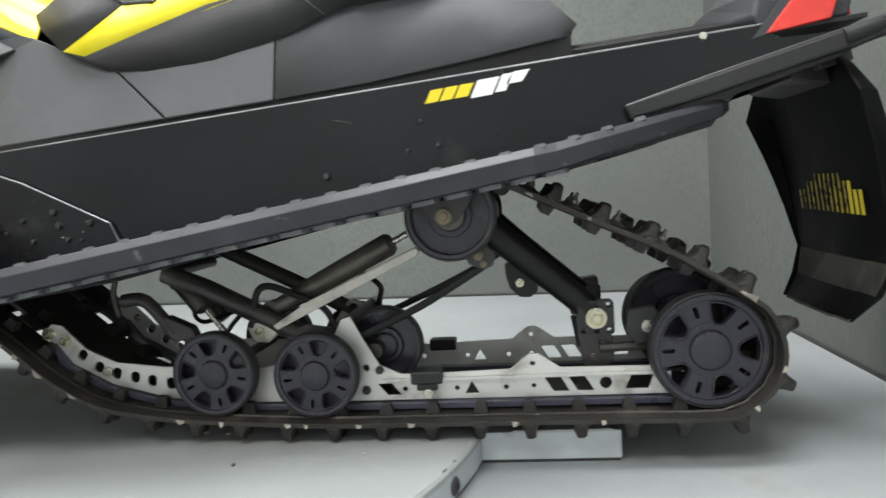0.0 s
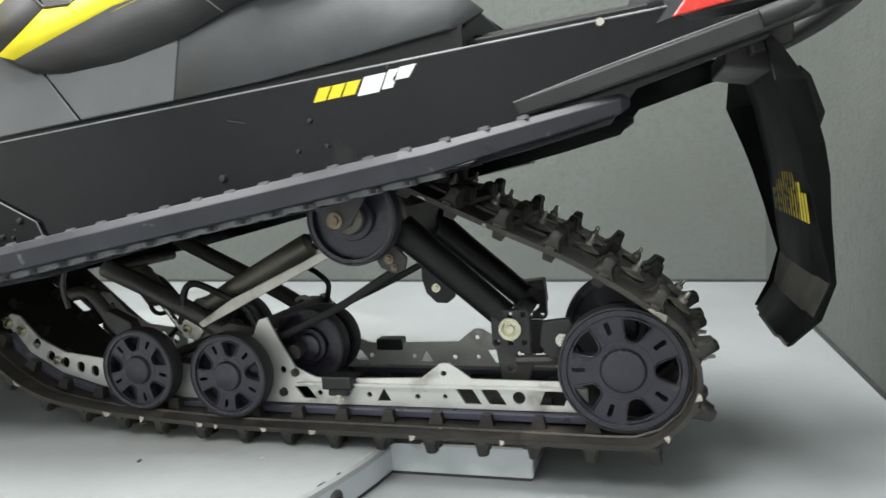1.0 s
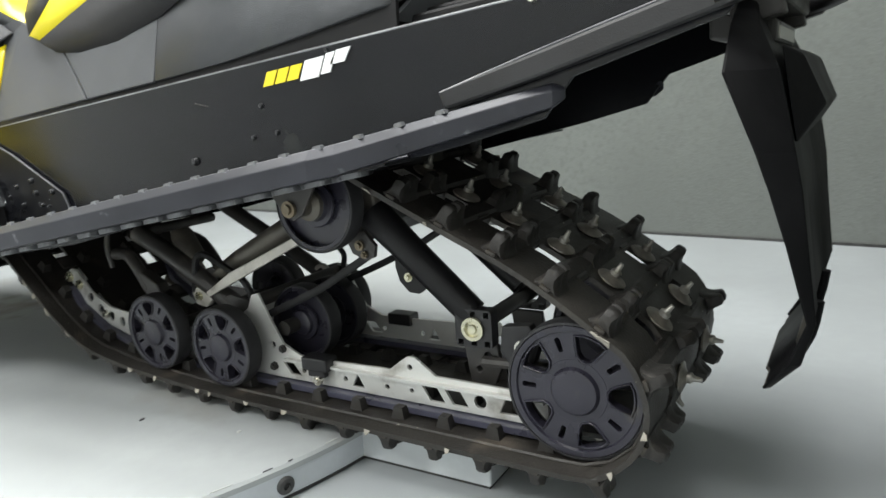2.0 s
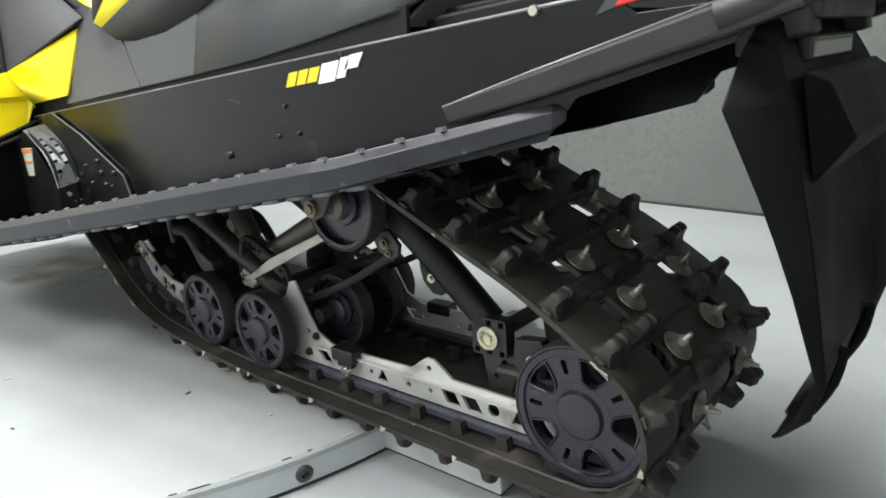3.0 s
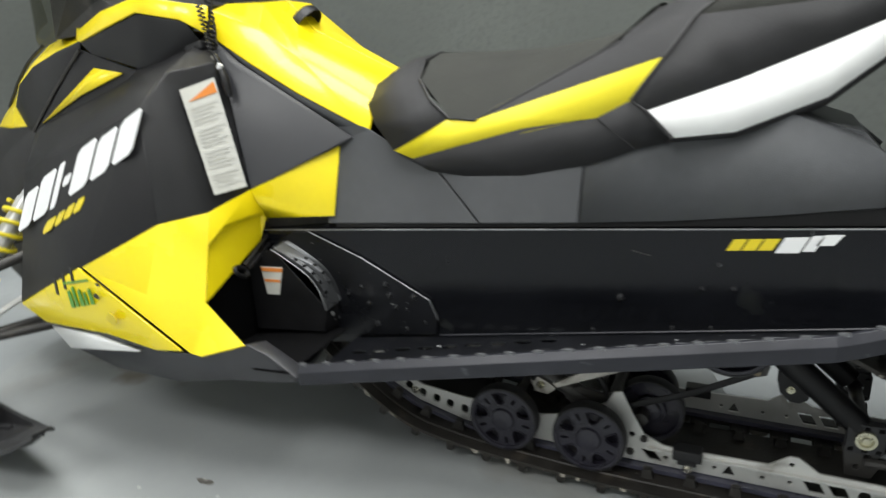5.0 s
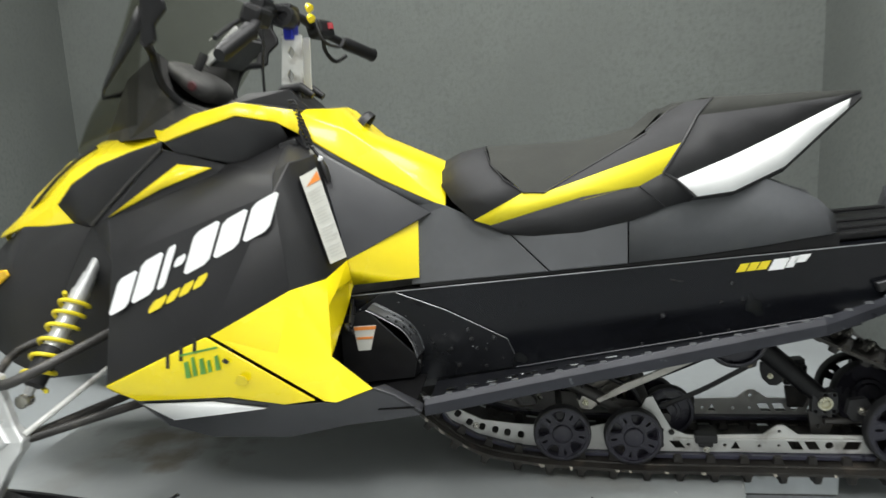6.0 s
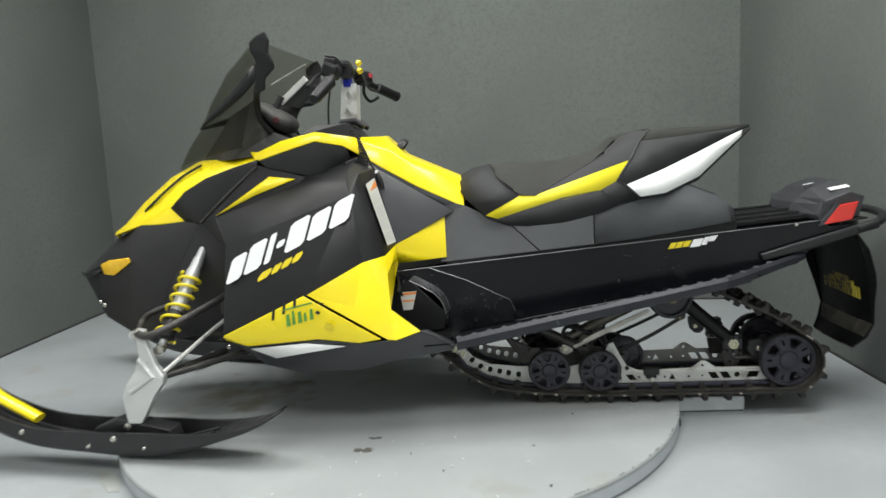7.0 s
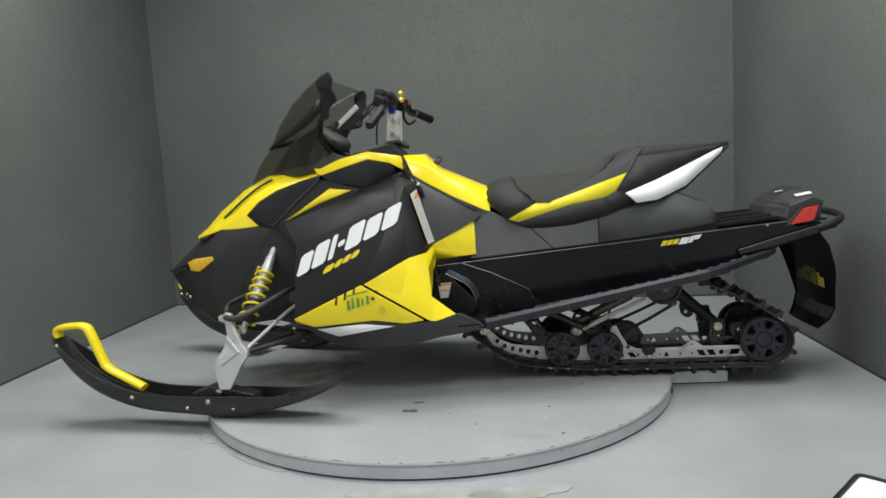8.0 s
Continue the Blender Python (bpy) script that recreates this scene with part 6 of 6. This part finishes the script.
part("warning_label", skin(lab_face(LABEL, 0.008)), PAPER, sled, "tall white warning label", solid=0.001)
part("label_mark", skin(lab_face([lab_at(0.12, 0.13), lab_at(0.95, 0.13), lab_at(0.92, 0.03)], 0.0095)), ORANGE, sled)
for i in range(22):
    t = 0.19 + i * 0.035
    if i % 6 == 5:
        continue
    part("label_line", skin(lab_face([lab_at(0.1, t), lab_at(0.9 - 0.12 * (i % 3), t), lab_at(0.9 - 0.12 * (i % 3), t + 0.014), lab_at(0.1, t + 0.014)], 0.0095)), TEXT, sled)
pod_y = plane_y(F9, F8, FB[2])
for i in range(3):
    x, z = -1.650 + 0.036 * i, 0.462 + 0.019 * i
    decal("pod_slot", [[(x - 0.004, z - 0.018), (x + 0.004, z - 0.018), (x + 0.010, z + 0.016), (x + 0.002, z + 0.016)]], pod_y, BLACK, sled, 0.002)
for k, (h, w) in enumerate(((0.040, 0.013), (0.046, 0.010), (0.038, 0.013), (0.030, 0.009), (0.036, 0.011))):
    x, z = -1.607 + 0.019 * k, 0.424 + 0.0055 * k
    decal("green_bar", [[(x, z), (x + w, z + 0.003), (x + w * 0.8, z + h), (x + w * 0.1, z + h - 0.004)]], pod_y, GREEN, sled, 0.004)
decal("print_line", [[(-1.612, 0.474), (-1.520, 0.497), (-1.521, 0.501), (-1.613, 0.478)]], pod_y, GREEN, sled, 0.004)
rr = random.Random(5)
for x, z, w, h in ((-1.475, 0.425, 0.03, 0.024), (-1.505, 0.468, 0.016, 0.012), (-1.49, 0.495, 0.014, 0.006)):
    decal("sticker_scrap", [[(x + w * 0.6 * math.cos(k * 0.9) * rr.uniform(0.6, 1), z + h * 0.6 * math.sin(k * 0.9) * rr.uniform(0.6, 1)) for k in range(7)]], pod_y, YDECAL if w > 0.02 else BLACK, sled, 0.004)

# ---- front suspension, skis ----
for s in (-1, 1):
    def Q(x, y, z):
        return (x, -s * y, z)
    sp = part("spindle", plate([[(-2.105, 0.418), (-2.082, 0.430), (-2.055, 0.425), (-2.040, 0.375), (-2.012, 0.320), (-1.985, 0.292), (-1.988, 0.270), (-2.010, 0.240), (-2.048, 0.160), (-2.090, 0.160), (-2.112, 0.235), (-2.102, 0.270), (-2.078, 0.310), (-2.070, 0.355), (-2.078, 0.395), (-2.102, 0.402)]], -0.011, 0.011), SILVER, sled, "cast silver ski spindle", bevel=0.004)
    for vtx in sp.data.vertices:
        zz = vtx.co.z
        vtx.co.y = s * (vtx.co.y * (1.0 if zz > 0.3 else 1.6)) + s * (0.42 + (0.43 - zz) * 0.30)
    part("spindle_rib", tube([Q(-2.07, -0.455, 0.34), Q(-2.02, -0.478, 0.29), Q(-2.085, -0.492, 0.25)], 0.008, 8), SILVER, sp)
    for bx, bz in ((-2.078, 0.415), (-2.005, 0.283)):
        part("ball_joint", lathe([(0, 0.014), (0.012, 0.013), (0.016, 0.0), (0.012, -0.014), (0, -0.014)], 14), CHROME, sp, at=pose(bx, s * (0.425 + (0.43 - bz) * 0.25), bz), smooth=30)
    part("lower_arm", tube([Q(-2.008, -0.455, 0.285), Q(-1.897, -0.20, 0.290)], 0.011, 10), DARK, sled, "black front suspension arm", smooth=40)
    part("lower_arm", tube([Q(-2.0, -0.455, 0.285), Q(-1.76, -0.20, 0.30)], 0.011, 10), DARK, sled, "black front suspension arm", smooth=40)
    part("upper_arm", tube([Q(-2.080, -0.430, 0.416), Q(-2.035, -0.452, 0.412), Q(-1.985, -0.425, 0.428), Q(-1.925, -0.32, 0.455), Q(-1.868, -0.20, 0.485)], 0.012, 10, 4), DARK, sled, "black front suspension arm", smooth=40)
    part("upper_arm", tube([Q(-2.075, -0.425, 0.412), Q(-2.11, -0.30, 0.44), Q(-2.05, -0.18, 0.46)], 0.010, 10, 4), DARK, sled, smooth=40)
    part("tie_rod", tube([Q(-1.992, -0.46, 0.300), Q(-1.90, -0.28, 0.385), Q(-1.84, -0.20, 0.43)], 0.0070, 8), ALU, sled, "thin silver tie rod", smooth=40)
    part("arm_mount", box(0.045, 0.05, 0.05, pose(-1.865, s * 0.22, 0.445)), DARK, sled, bevel=0.006)
    # coil-over shock
    top, low = Vector(Q(-1.943, -0.170, 0.655)), Vector(Q(-2.024, -0.405, 0.358))
    ax = (low - top)
    body = part("front_shock", tube([top, top + ax * 0.16, top + ax * 0.161, top + ax * 0.28, top + ax * 0.281, top + ax * 0.72, top + ax * 0.721, low], [0.014, 0.014, 0.017, 0.019, 0.022, 0.021, 0.011, 0.011], 16), SILVER, sled, "silver shock absorber with yellow spring", smooth=30)
    part("shock_boot", tube([top + ax * 0.66, top + ax * 0.67, top + ax * 0.90, top + ax * 0.92], [0.020, 0.0265, 0.0255, 0.014], 16), BLACK, body, "black shock boot", smooth=30)
    e1 = ax.normalized().orthogonal().normalized()
    e2 = ax.normalized().cross(e1)
    turns = 6.6
    part("coil_spring", tube([top + ax * (0.33 + 0.59 * (k / 110) ** 1.25) + 0.033 * (e1 * math.cos(2 * math.pi * turns * k / 110) + e2 * math.sin(2 * math.pi * turns * k / 110)) for k in range(111)], 0.0052, 8), SPRING, body, "yellow coil spring", smooth=40)
    for f in (0.0, 1.0):
        part("shock_eye", lathe([(0, -0.014), (0.016, -0.014), (0.016, 0.014), (0, 0.014)], 14), CHROME if f else DARK, body, at=Matrix.Translation(top + ax * f), smooth=30)
    # ski: a channel with raised walls and a keel, steered a little
    turn = Matrix.Translation((-2.07, s * 0.485, 0)) @ pose(0, 0, 0, 0, 0, -10 if s < 0 else -17)
    KX = [-0.745, -0.715, -0.649, -0.528, -0.354, -0.155, 0.062, 0.250, 0.388, 0.479]
    KB = [0.350, 0.290, 0.207, 0.127, 0.074, 0.060, 0.058, 0.100, 0.152, 0.208]
    KT = [0.356, 0.330, 0.285, 0.205, 0.150, 0.140, 0.146, 0.150, 0.172, 0.213]
    KW = [0.028, 0.045, 0.055, 0.062, 0.066, 0.066, 0.066, 0.062, 0.05, 0.022]
    fineK = []
    for row in (KB, KT, KW):
        fineK.append([p.z for p in curve_points([(x, 0, z) for x, z in zip(KX, row)], 4)])
    KXF = [p.x for p in curve_points([(x, 0, 0) for x in KX], 4)]
    bm = bmesh.new()
    rings = []
    for x, zb0, zt0, w in zip(KXF, *fineK):
        ztp = max(zt0, zb0 + 0.006)
        rings.append([bm.verts.new((x, a * w, z)) for a, z in ((-1.0, ztp), (-1.0, zb0 * 0.6 + ztp * 0.4), (-0.8, zb0 + 0.012), (-0.15, zb0 + 0.006), (0, zb0), (0.15, zb0 + 0.006), (0.8, zb0 + 0.012), (1.0, zb0 * 0.6 + ztp * 0.4), (1.0, ztp), (0.86, ztp), (0.80, min(ztp, zb0 + 0.030)), (-0.80, min(ztp, zb0 + 0.030)), (-0.86, ztp))])
    for a, b in zip(rings, rings[1:]):
        for k in range(13):
            bm.faces.new((a[k], a[(k + 1) % 13], b[(k + 1) % 13], b[k]))
    bm.faces.new(rings[0])
    bm.faces.new(rings[-1][::-1])
    bmesh.ops.recalc_face_normals(bm, faces=bm.faces)
    ski = part("ski", bm, SKIP, sled, "black plastic ski with yellow loop handle", smooth=35, bevel=0.003, at=turn)
    for w in (-0.55, 0.0, 0.55):
        part("ski_rib", tube([(x, w * 0.06, z + 0.034) for x, z in zip(KXF[6:-8], fineK[0][6:-8])], 0.005, 6), SKIP, ski)
    lp = part("ski_loop", tube([(-0.735, 0, 0.345), (-0.738, 0, 0.372), (-0.715, 0, 0.384), (-0.645, 0, 0.392), (-0.605, 0, 0.388), (-0.585, 0, 0.365), (-0.540, 0, 0.255), (-0.515, 0, 0.222), (-0.44, 0, 0.185), (-0.365, 0, 0.150)], 0.0145, 12, 5), YELLOW, ski, "yellow ski loop handle", smooth=40)
    for vtx in lp.data.vertices:
        vtx.co.y *= 1.6
    for bx, bz, r in ((-0.372, 0.132, 0.009), (-0.136, 0.098, 0.007), (0.056, 0.102, 0.006), (-0.705, 0.325, 0.008), (-0.047, 0.125, 0.010)):
        part("ski_bolt", lathe([(0, 0.004), (r * 0.7, 0.004), (r, 0)], 12), CHROME, ski, at=pose(bx, -(0.0665 if bx > -0.6 else 0.049), bz, 0, 0, 180), smooth=30)
    part("ski_saddle", plate([[(-0.13, 0.080), (-0.14, 0.140), (-0.06, 0.172), (0.03, 0.160), (0.12, 0.145), (0.14, 0.082)]], -0.030, 0.030), SKIP, ski, bevel=0.005)
    part("saddle_bolt", lathe([(0, 0.036), (0.010, 0.035), (0.012, 0.033), (0.012, -0.033), (0, -0.036)], 14), CHROME, ski, at=pose(-0.02, 0, 0.150), smooth=30)
    part("wear_bar", tube([(-0.30, 0, 0.068), (-0.15, 0, 0.060), (0.05, 0, 0.0575), (0.16, 0, 0.078)], 0.004, 8), CHROME, ski)

# ---- windshield, dash, handlebar ----
def rounded_pod(a, b, c, m):
    """A flattened egg of half-axes a, b, c with a blunt outline."""
    bm = bmesh.new()
    bmesh.ops.create_uvsphere(bm, u_segments=24, v_segments=12, radius=1.0)
    for v in bm.verts:
        p = v.co
        p.x, p.y, p.z = [math.copysign(abs(q) ** 0.75, q) for q in p]
        p.x, p.y, p.z = p.x * a, p.y * b, p.z * c * (1 + 0.35 * p.x)
    bmesh.ops.transform(bm, matrix=m, verts=bm.verts)
    return bm


def ws(i, t):
    """Windshield surface: i across from -1 to 1, t from the foot (0) over the band (0.5) to the rim (1)."""
    k = abs(i)
    band = Vector(along3([(-1.990, 0, 1.040), (-1.932, 0.085, 1.056), (-1.825, 0.205, 1.084), (-1.734, 0.290, 1.122), (-1.672, 0.332, 1.165)], k))
    foot = Vector((-2.080 + 0.31 * k ** 1.5, 0.235 * k, 0.900 + 0.065 * k))
    rim = Vector((-1.728 + 0.095 * k ** 1.8, 0.335 * k, 1.322 - 0.030 * k ** 2))
    p = foot.lerp(band, t * 2) if t < 0.5 else band.lerp(rim, t * 2 - 1)
    swell = math.sin(math.pi * (t * 2 - (0 if t < 0.5 else 1))) * (0.006 if t < 0.5 else 0.030)
    return (p.x - swell * (1 - 0.5 * k), math.copysign(p.y, i), p.z + swell)


def along3(pts, f):
    """The point at the share f of a row of points."""
    q = min(f, 0.9999) * (len(pts) - 1)
    return Vector(pts[int(q)]).lerp(Vector(pts[int(q) + 1]), q - int(q))


faces = []
nI, nT = 16, 8
for a in range(nI):
    for b in range(nT):
        i0, i1, t0, t1 = -1 + 2 * a / nI, -1 + 2 * (a + 1) / nI, b / nT, (b + 1) / nT
        faces.append((ws(i0, t0), ws(i1, t0), ws(i1, t1), ws(i0, t1)))
shield = part("windshield", skin(faces, core=(-1.5, 0, 1.0)), SMOKE, sled, "smoked see-through windshield", smooth=60, solid=0.003)
for s in (-1, 1):
    ks = [k / 8 for k in range(9)]
    part("windshield_band", skin(strip([ws(s * k, 0.495) for k in ks], [ws(s * k, 0.51 + 0.09 * k) for k in ks]), core=(-1.4, 0, 1.0)), SHADE, shield, "black windshield edge band", solid=-0.005, smooth=40)
    part("windshield_wing", skin([((-1.633, s * 0.345, 1.304), (-1.660, s * 0.347, 1.292), (-1.682, s * 0.349, 1.272), (-1.682, s * 0.348, 1.250), (-1.668, s * 0.344, 1.215), (-1.672, s * 0.340, 1.175), (-1.690, s * 0.325, 1.130), (-1.668, s * 0.330, 1.124), (-1.648, s * 0.334, 1.135), (-1.645, s * 0.338, 1.165), (-1.612, s * 0.343, 1.195), (-1.614, s * 0.345, 1.212), (-1.628, s * 0.346, 1.240), (-1.620, s * 0.347, 1.276))], core=(-1.4, s * 0.1, 1.0)), SHADE, shield, "black wing at the windshield edge", solid=0.014, bevel=0.005)
    part("windshield_strut", tube([(-1.672, s * 0.328, 1.135), (-1.700, s * 0.255, 1.120), (-1.712, s * 0.205, 1.055), (-1.690, s * 0.165, 1.012)], 0.010, 8, 4), SHADE, shield, "black strut behind the windshield", smooth=50)
# dark cowl below the windshield: a front facet and a side facet on each side
cowl = [((-2.000, 0, 0.925), (-1.880, 0, 1.075), (-1.812, -0.178, 1.072), (-1.825, -0.180, 0.930)), ((-1.880, 0, 1.075), (-1.790, 0, 1.120), (-1.700, -0.230, 1.122), (-1.812, -0.178, 1.072)), ((-1.825, -0.180, 0.930), (-1.812, -0.178, 1.072), (-1.700, -0.235, 1.124), (-1.708, -0.205, 1.045), (-1.685, -0.165, 1.010), (-1.640, -0.160, 0.985), (-1.640, -0.170, 0.945)), ((-1.790, 0, 1.120), (-1.770, 0, 1.040), (-1.708, -0.205, 1.045), (-1.700, -0.230, 1.122)), ((-1.770, 0, 1.040), (-1.640, 0, 0.985), (-1.640, -0.160, 0.985), (-1.685, -0.165, 1.010), (-1.708, -0.205, 1.045))]
both("dash_cowl", cowl, DASH, sled, "dusty dark cowl below the windshield", solid=0.003, core=(-1.75, 0, 1.0))
dash = part("dash_pad", rounded_pod(0.080, 0.105, 0.028, pose(-1.715, 0, 1.072, 0, 38, 0)), DASH, sled, "dusty black rounded dash pod", smooth=60)
part("dash_button", lathe([(0, 0.005), (0.010, 0.004), (0.013, 0.0)], 14), DULLRED, dash, "dull red dash button", at=pose(-1.690, -0.100, 1.055, 0, 0, 180), smooth=40)
gauge = part("gauge", box(0.115, 0.22, 0.020, pose(-1.665, 0.140, 1.158, 0, -40, 0)), SHADE, sled, "dark gauge cluster with silver bezel", bevel=0.008)
part("gauge_face", box(0.105, 0.20, 0.006, pose(-1.657, 0.140, 1.149, 0, -40, 0)), BLACK, gauge, bevel=0.002)
part("gauge_bezel", box(0.128, 0.010, 0.021, pose(-1.655, 0.022, 1.160, 0, -40, 0)), ALU, gauge, "silver gauge bezel", bevel=0.002)
# added silver tube that draws the glint seen through the windshield
part("gauge_trim", tube([(-1.815, 0.300, 1.2135), (-1.672, 0.300, 1.285)], 0.0034, 8), SILVER, gauge, "silver line modelled in place of a glint")
part("gauge_stalk", tube([(-1.73, -0.02, 1.07), (-1.69, -0.01, 1.14)], 0.012, 10), BLACK, gauge)
part("console_pad", skin(strip([(-1.62, -0.10, 1.0), (-1.56, -0.08, 1.03), (-1.45, -0.08, 1.035), (-1.40, -0.08, 0.985)], [(-1.62, 0.10, 1.0), (-1.56, 0.08, 1.03), (-1.45, 0.08, 1.035), (-1.40, 0.08, 0.985)]) + [((-1.62, s * 0.10, 1.0), (-1.56, s * 0.08, 1.03), (-1.45, s * 0.08, 1.035), (-1.40, s * 0.08, 0.985)) for s in (-1, 1)], core=(-1.5, 0, 0.9)), BLACK, sled, solid=0.004)
bars = part("handlebar", tube([(-1.490, -0.36, 1.100), (-1.462, -0.27, 1.150), (-1.462, -0.19, 1.195), (-1.466, -0.09, 1.225), (-1.465, 0.0, 1.230), (-1.455, 0.09, 1.225), (-1.43, 0.20, 1.20), (-1.38, 0.29, 1.172), (-1.340, 0.36, 1.155)], 0.0115, 12, 5), SHADE, sled, "black handlebar with grips and controls", smooth=40)
for s, pts in ((-1, [(-1.492, -0.37, 1.094), (-1.464, -0.265, 1.152)]), (1, [(-1.395, 0.265, 1.180), (-1.333, 0.375, 1.150)])):
    part("grip", tube([pts[0], (Vector(pts[0]) * 0.9 + Vector(pts[1]) * 0.1), (Vector(pts[0]) * 0.1 + Vector(pts[1]) * 0.9), pts[1]], [0.014, 0.0185, 0.0185, 0.021], 14), SHADE, bars, "black rubber grip", smooth=40)
for m in (pose(-1.468, -0.205, 1.192, 25, 0, 85), pose(-1.430, 0.17, 1.205, -15, 0, 70)):
    part("switch_block", box(0.070, 0.050, 0.045, m), SHADE, bars, "black switch block", bevel=0.010)
part("master_cylinder", box(0.060, 0.040, 0.034, pose(-1.478, -0.135, 1.222, 12, 8, 80)), SHADE, bars, "dark brake reservoir", bevel=0.006)
part("reservoir_lid", box(0.054, 0.036, 0.006, pose(-1.478, -0.132, 1.243, 12, 8, 80)), GREY, bars, bevel=0.002)
part("clamp", box(0.06, 0.075, 0.05, pose(-1.472, 0, 1.222)), SHADE, bars, "dark bar clamp", bevel=0.008)
part("bar_cover", lathe([(0, -0.020), (0.012, -0.020), (0.013, -0.028), (0.024, -0.028), (0.027, -0.018), (0.027, 0.018), (0.02, 0.03), (0, 0.03)], 18), SHADE, bars, at=pose(-1.448, -0.06, 1.207), smooth=30)
part("blue_cap", box(0.026, 0.05, 0.050, pose(-1.452, -0.02, 1.182)), BLUE, bars, "blue anodised block", bevel=0.005)
riser = part("riser", plate([[(-1.486, 1.020), (-1.426, 1.020), (-1.420, 1.168), (-1.472, 1.168)], [(-1.457, 1.054), (-1.447, 1.070), (-1.457, 1.086), (-1.467, 1.070)], [(-1.451, 1.112), (-1.441, 1.128), (-1.451, 1.144), (-1.461, 1.128)]], -0.035, -0.029), ALU, sled, "silver handlebar riser plate", bevel=0.001)
part("riser_side", plate([[(-1.486, 1.020), (-1.426, 1.020), (-1.420, 1.168), (-1.472, 1.168)], [(-1.457, 1.054), (-1.447, 1.070), (-1.457, 1.086), (-1.467, 1.070)]], 0.029, 0.035), ALU, riser, bevel=0.001)
part("riser_post", tube([(-1.468, 0, 1.0), (-1.460, 0, 1.19)], 0.018, 14), SILVER, riser, smooth=40)
part("riser_base", box(0.08, 0.10, 0.03, pose(-1.468, 0, 1.010)), BLACK, riser, bevel=0.006)
part("lever", tube([(-1.485, -0.15, 1.200), (-1.508, -0.22, 1.180), (-1.520, -0.32, 1.135)], 0.006, 8, 4), SHADE, bars, "black brake lever", smooth=40)
part("lever", tube([(-1.43, 0.19, 1.185), (-1.440, 0.24, 1.155), (-1.424, 0.28, 1.129), (-1.394, 0.30, 1.146)], 0.006, 8, 4), SHADE, bars, smooth=40)
part("kill_switch", lathe([(0, 0.016), (0.008, 0.016), (0.010, 0.0), (0, 0)], 14), DIMRED, bars, "small red kill switch", at=pose(-1.402, 0.17, 1.206, 90), smooth=30)
for z in (0, 0.024):
    part("yellow_button", lathe([(0, 0.014), (0.009, 0.012), (0.0115, 0.0), (0, 0)], 14), YELLOW, bars, at=pose(-1.419 + 0.1 * z, 0.05, 1.243 - 1.1 * z, 40, 0, 60), smooth=30)
part("cable", tube([(-1.51, -0.08, 1.22), (-1.50, -0.09, 1.16), (-1.515, -0.07, 1.09), (-1.52, -0.06, 1.02)], 0.004, 6, 6), BLACK, sled, smooth=40)
part("cable", tube([(-1.42, 0.08, 1.22), (-1.40, 0.09, 1.165), (-1.375, 0.15, 1.155), (-1.37, 0.19, 1.18)], 0.0045, 6, 6), BLACK, sled, smooth=40)
part("cable", tube([(-1.505, -0.04, 1.21), (-1.545, -0.05, 1.165), (-1.515, -0.06, 1.15)], 0.0045, 6, 6), BLACK, sled, smooth=40)
helix = [(-1.430 + 0.0009 * k + 0.010 * math.cos(k * 1.1), -0.125 - 0.0011 * k, 1.000 - 0.0016 * k + 0.010 * math.sin(k * 1.1)) for k in range(62)]
part("tether_cord", tube(helix, 0.0032, 6), BLACK, sled, "coiled black tether cord", smooth=40)
part("tether_clip", box(0.012, 0.012, 0.05, pose(-1.352, -0.205, 0.852, 0, -15, 0)), BLACK, sled, bevel=0.003)
part("tether_pin", lathe([(0, 0.006), (0.006, 0.006), (0.007, 0)], 10), CHROME, sled, at=pose(-1.362, -0.205, 0.885, 0, 0, 180))
part("panel_latch", box(0.045, 0.02, 0.018, pose(-1.425, -0.185, 0.903, 0, -15, 0)), BLACK, sled, "black panel latch", bevel=0.004)
for y in (-0.045, 0.045):
    part("steering_boot", tube([(-1.50, y, 1.012), (-1.475, y, 1.036), (-1.430, y, 1.040), (-1.400, y, 1.018)], [0.010, 0.014, 0.013, 0.009], 10), SHADE, sled, smooth=40)
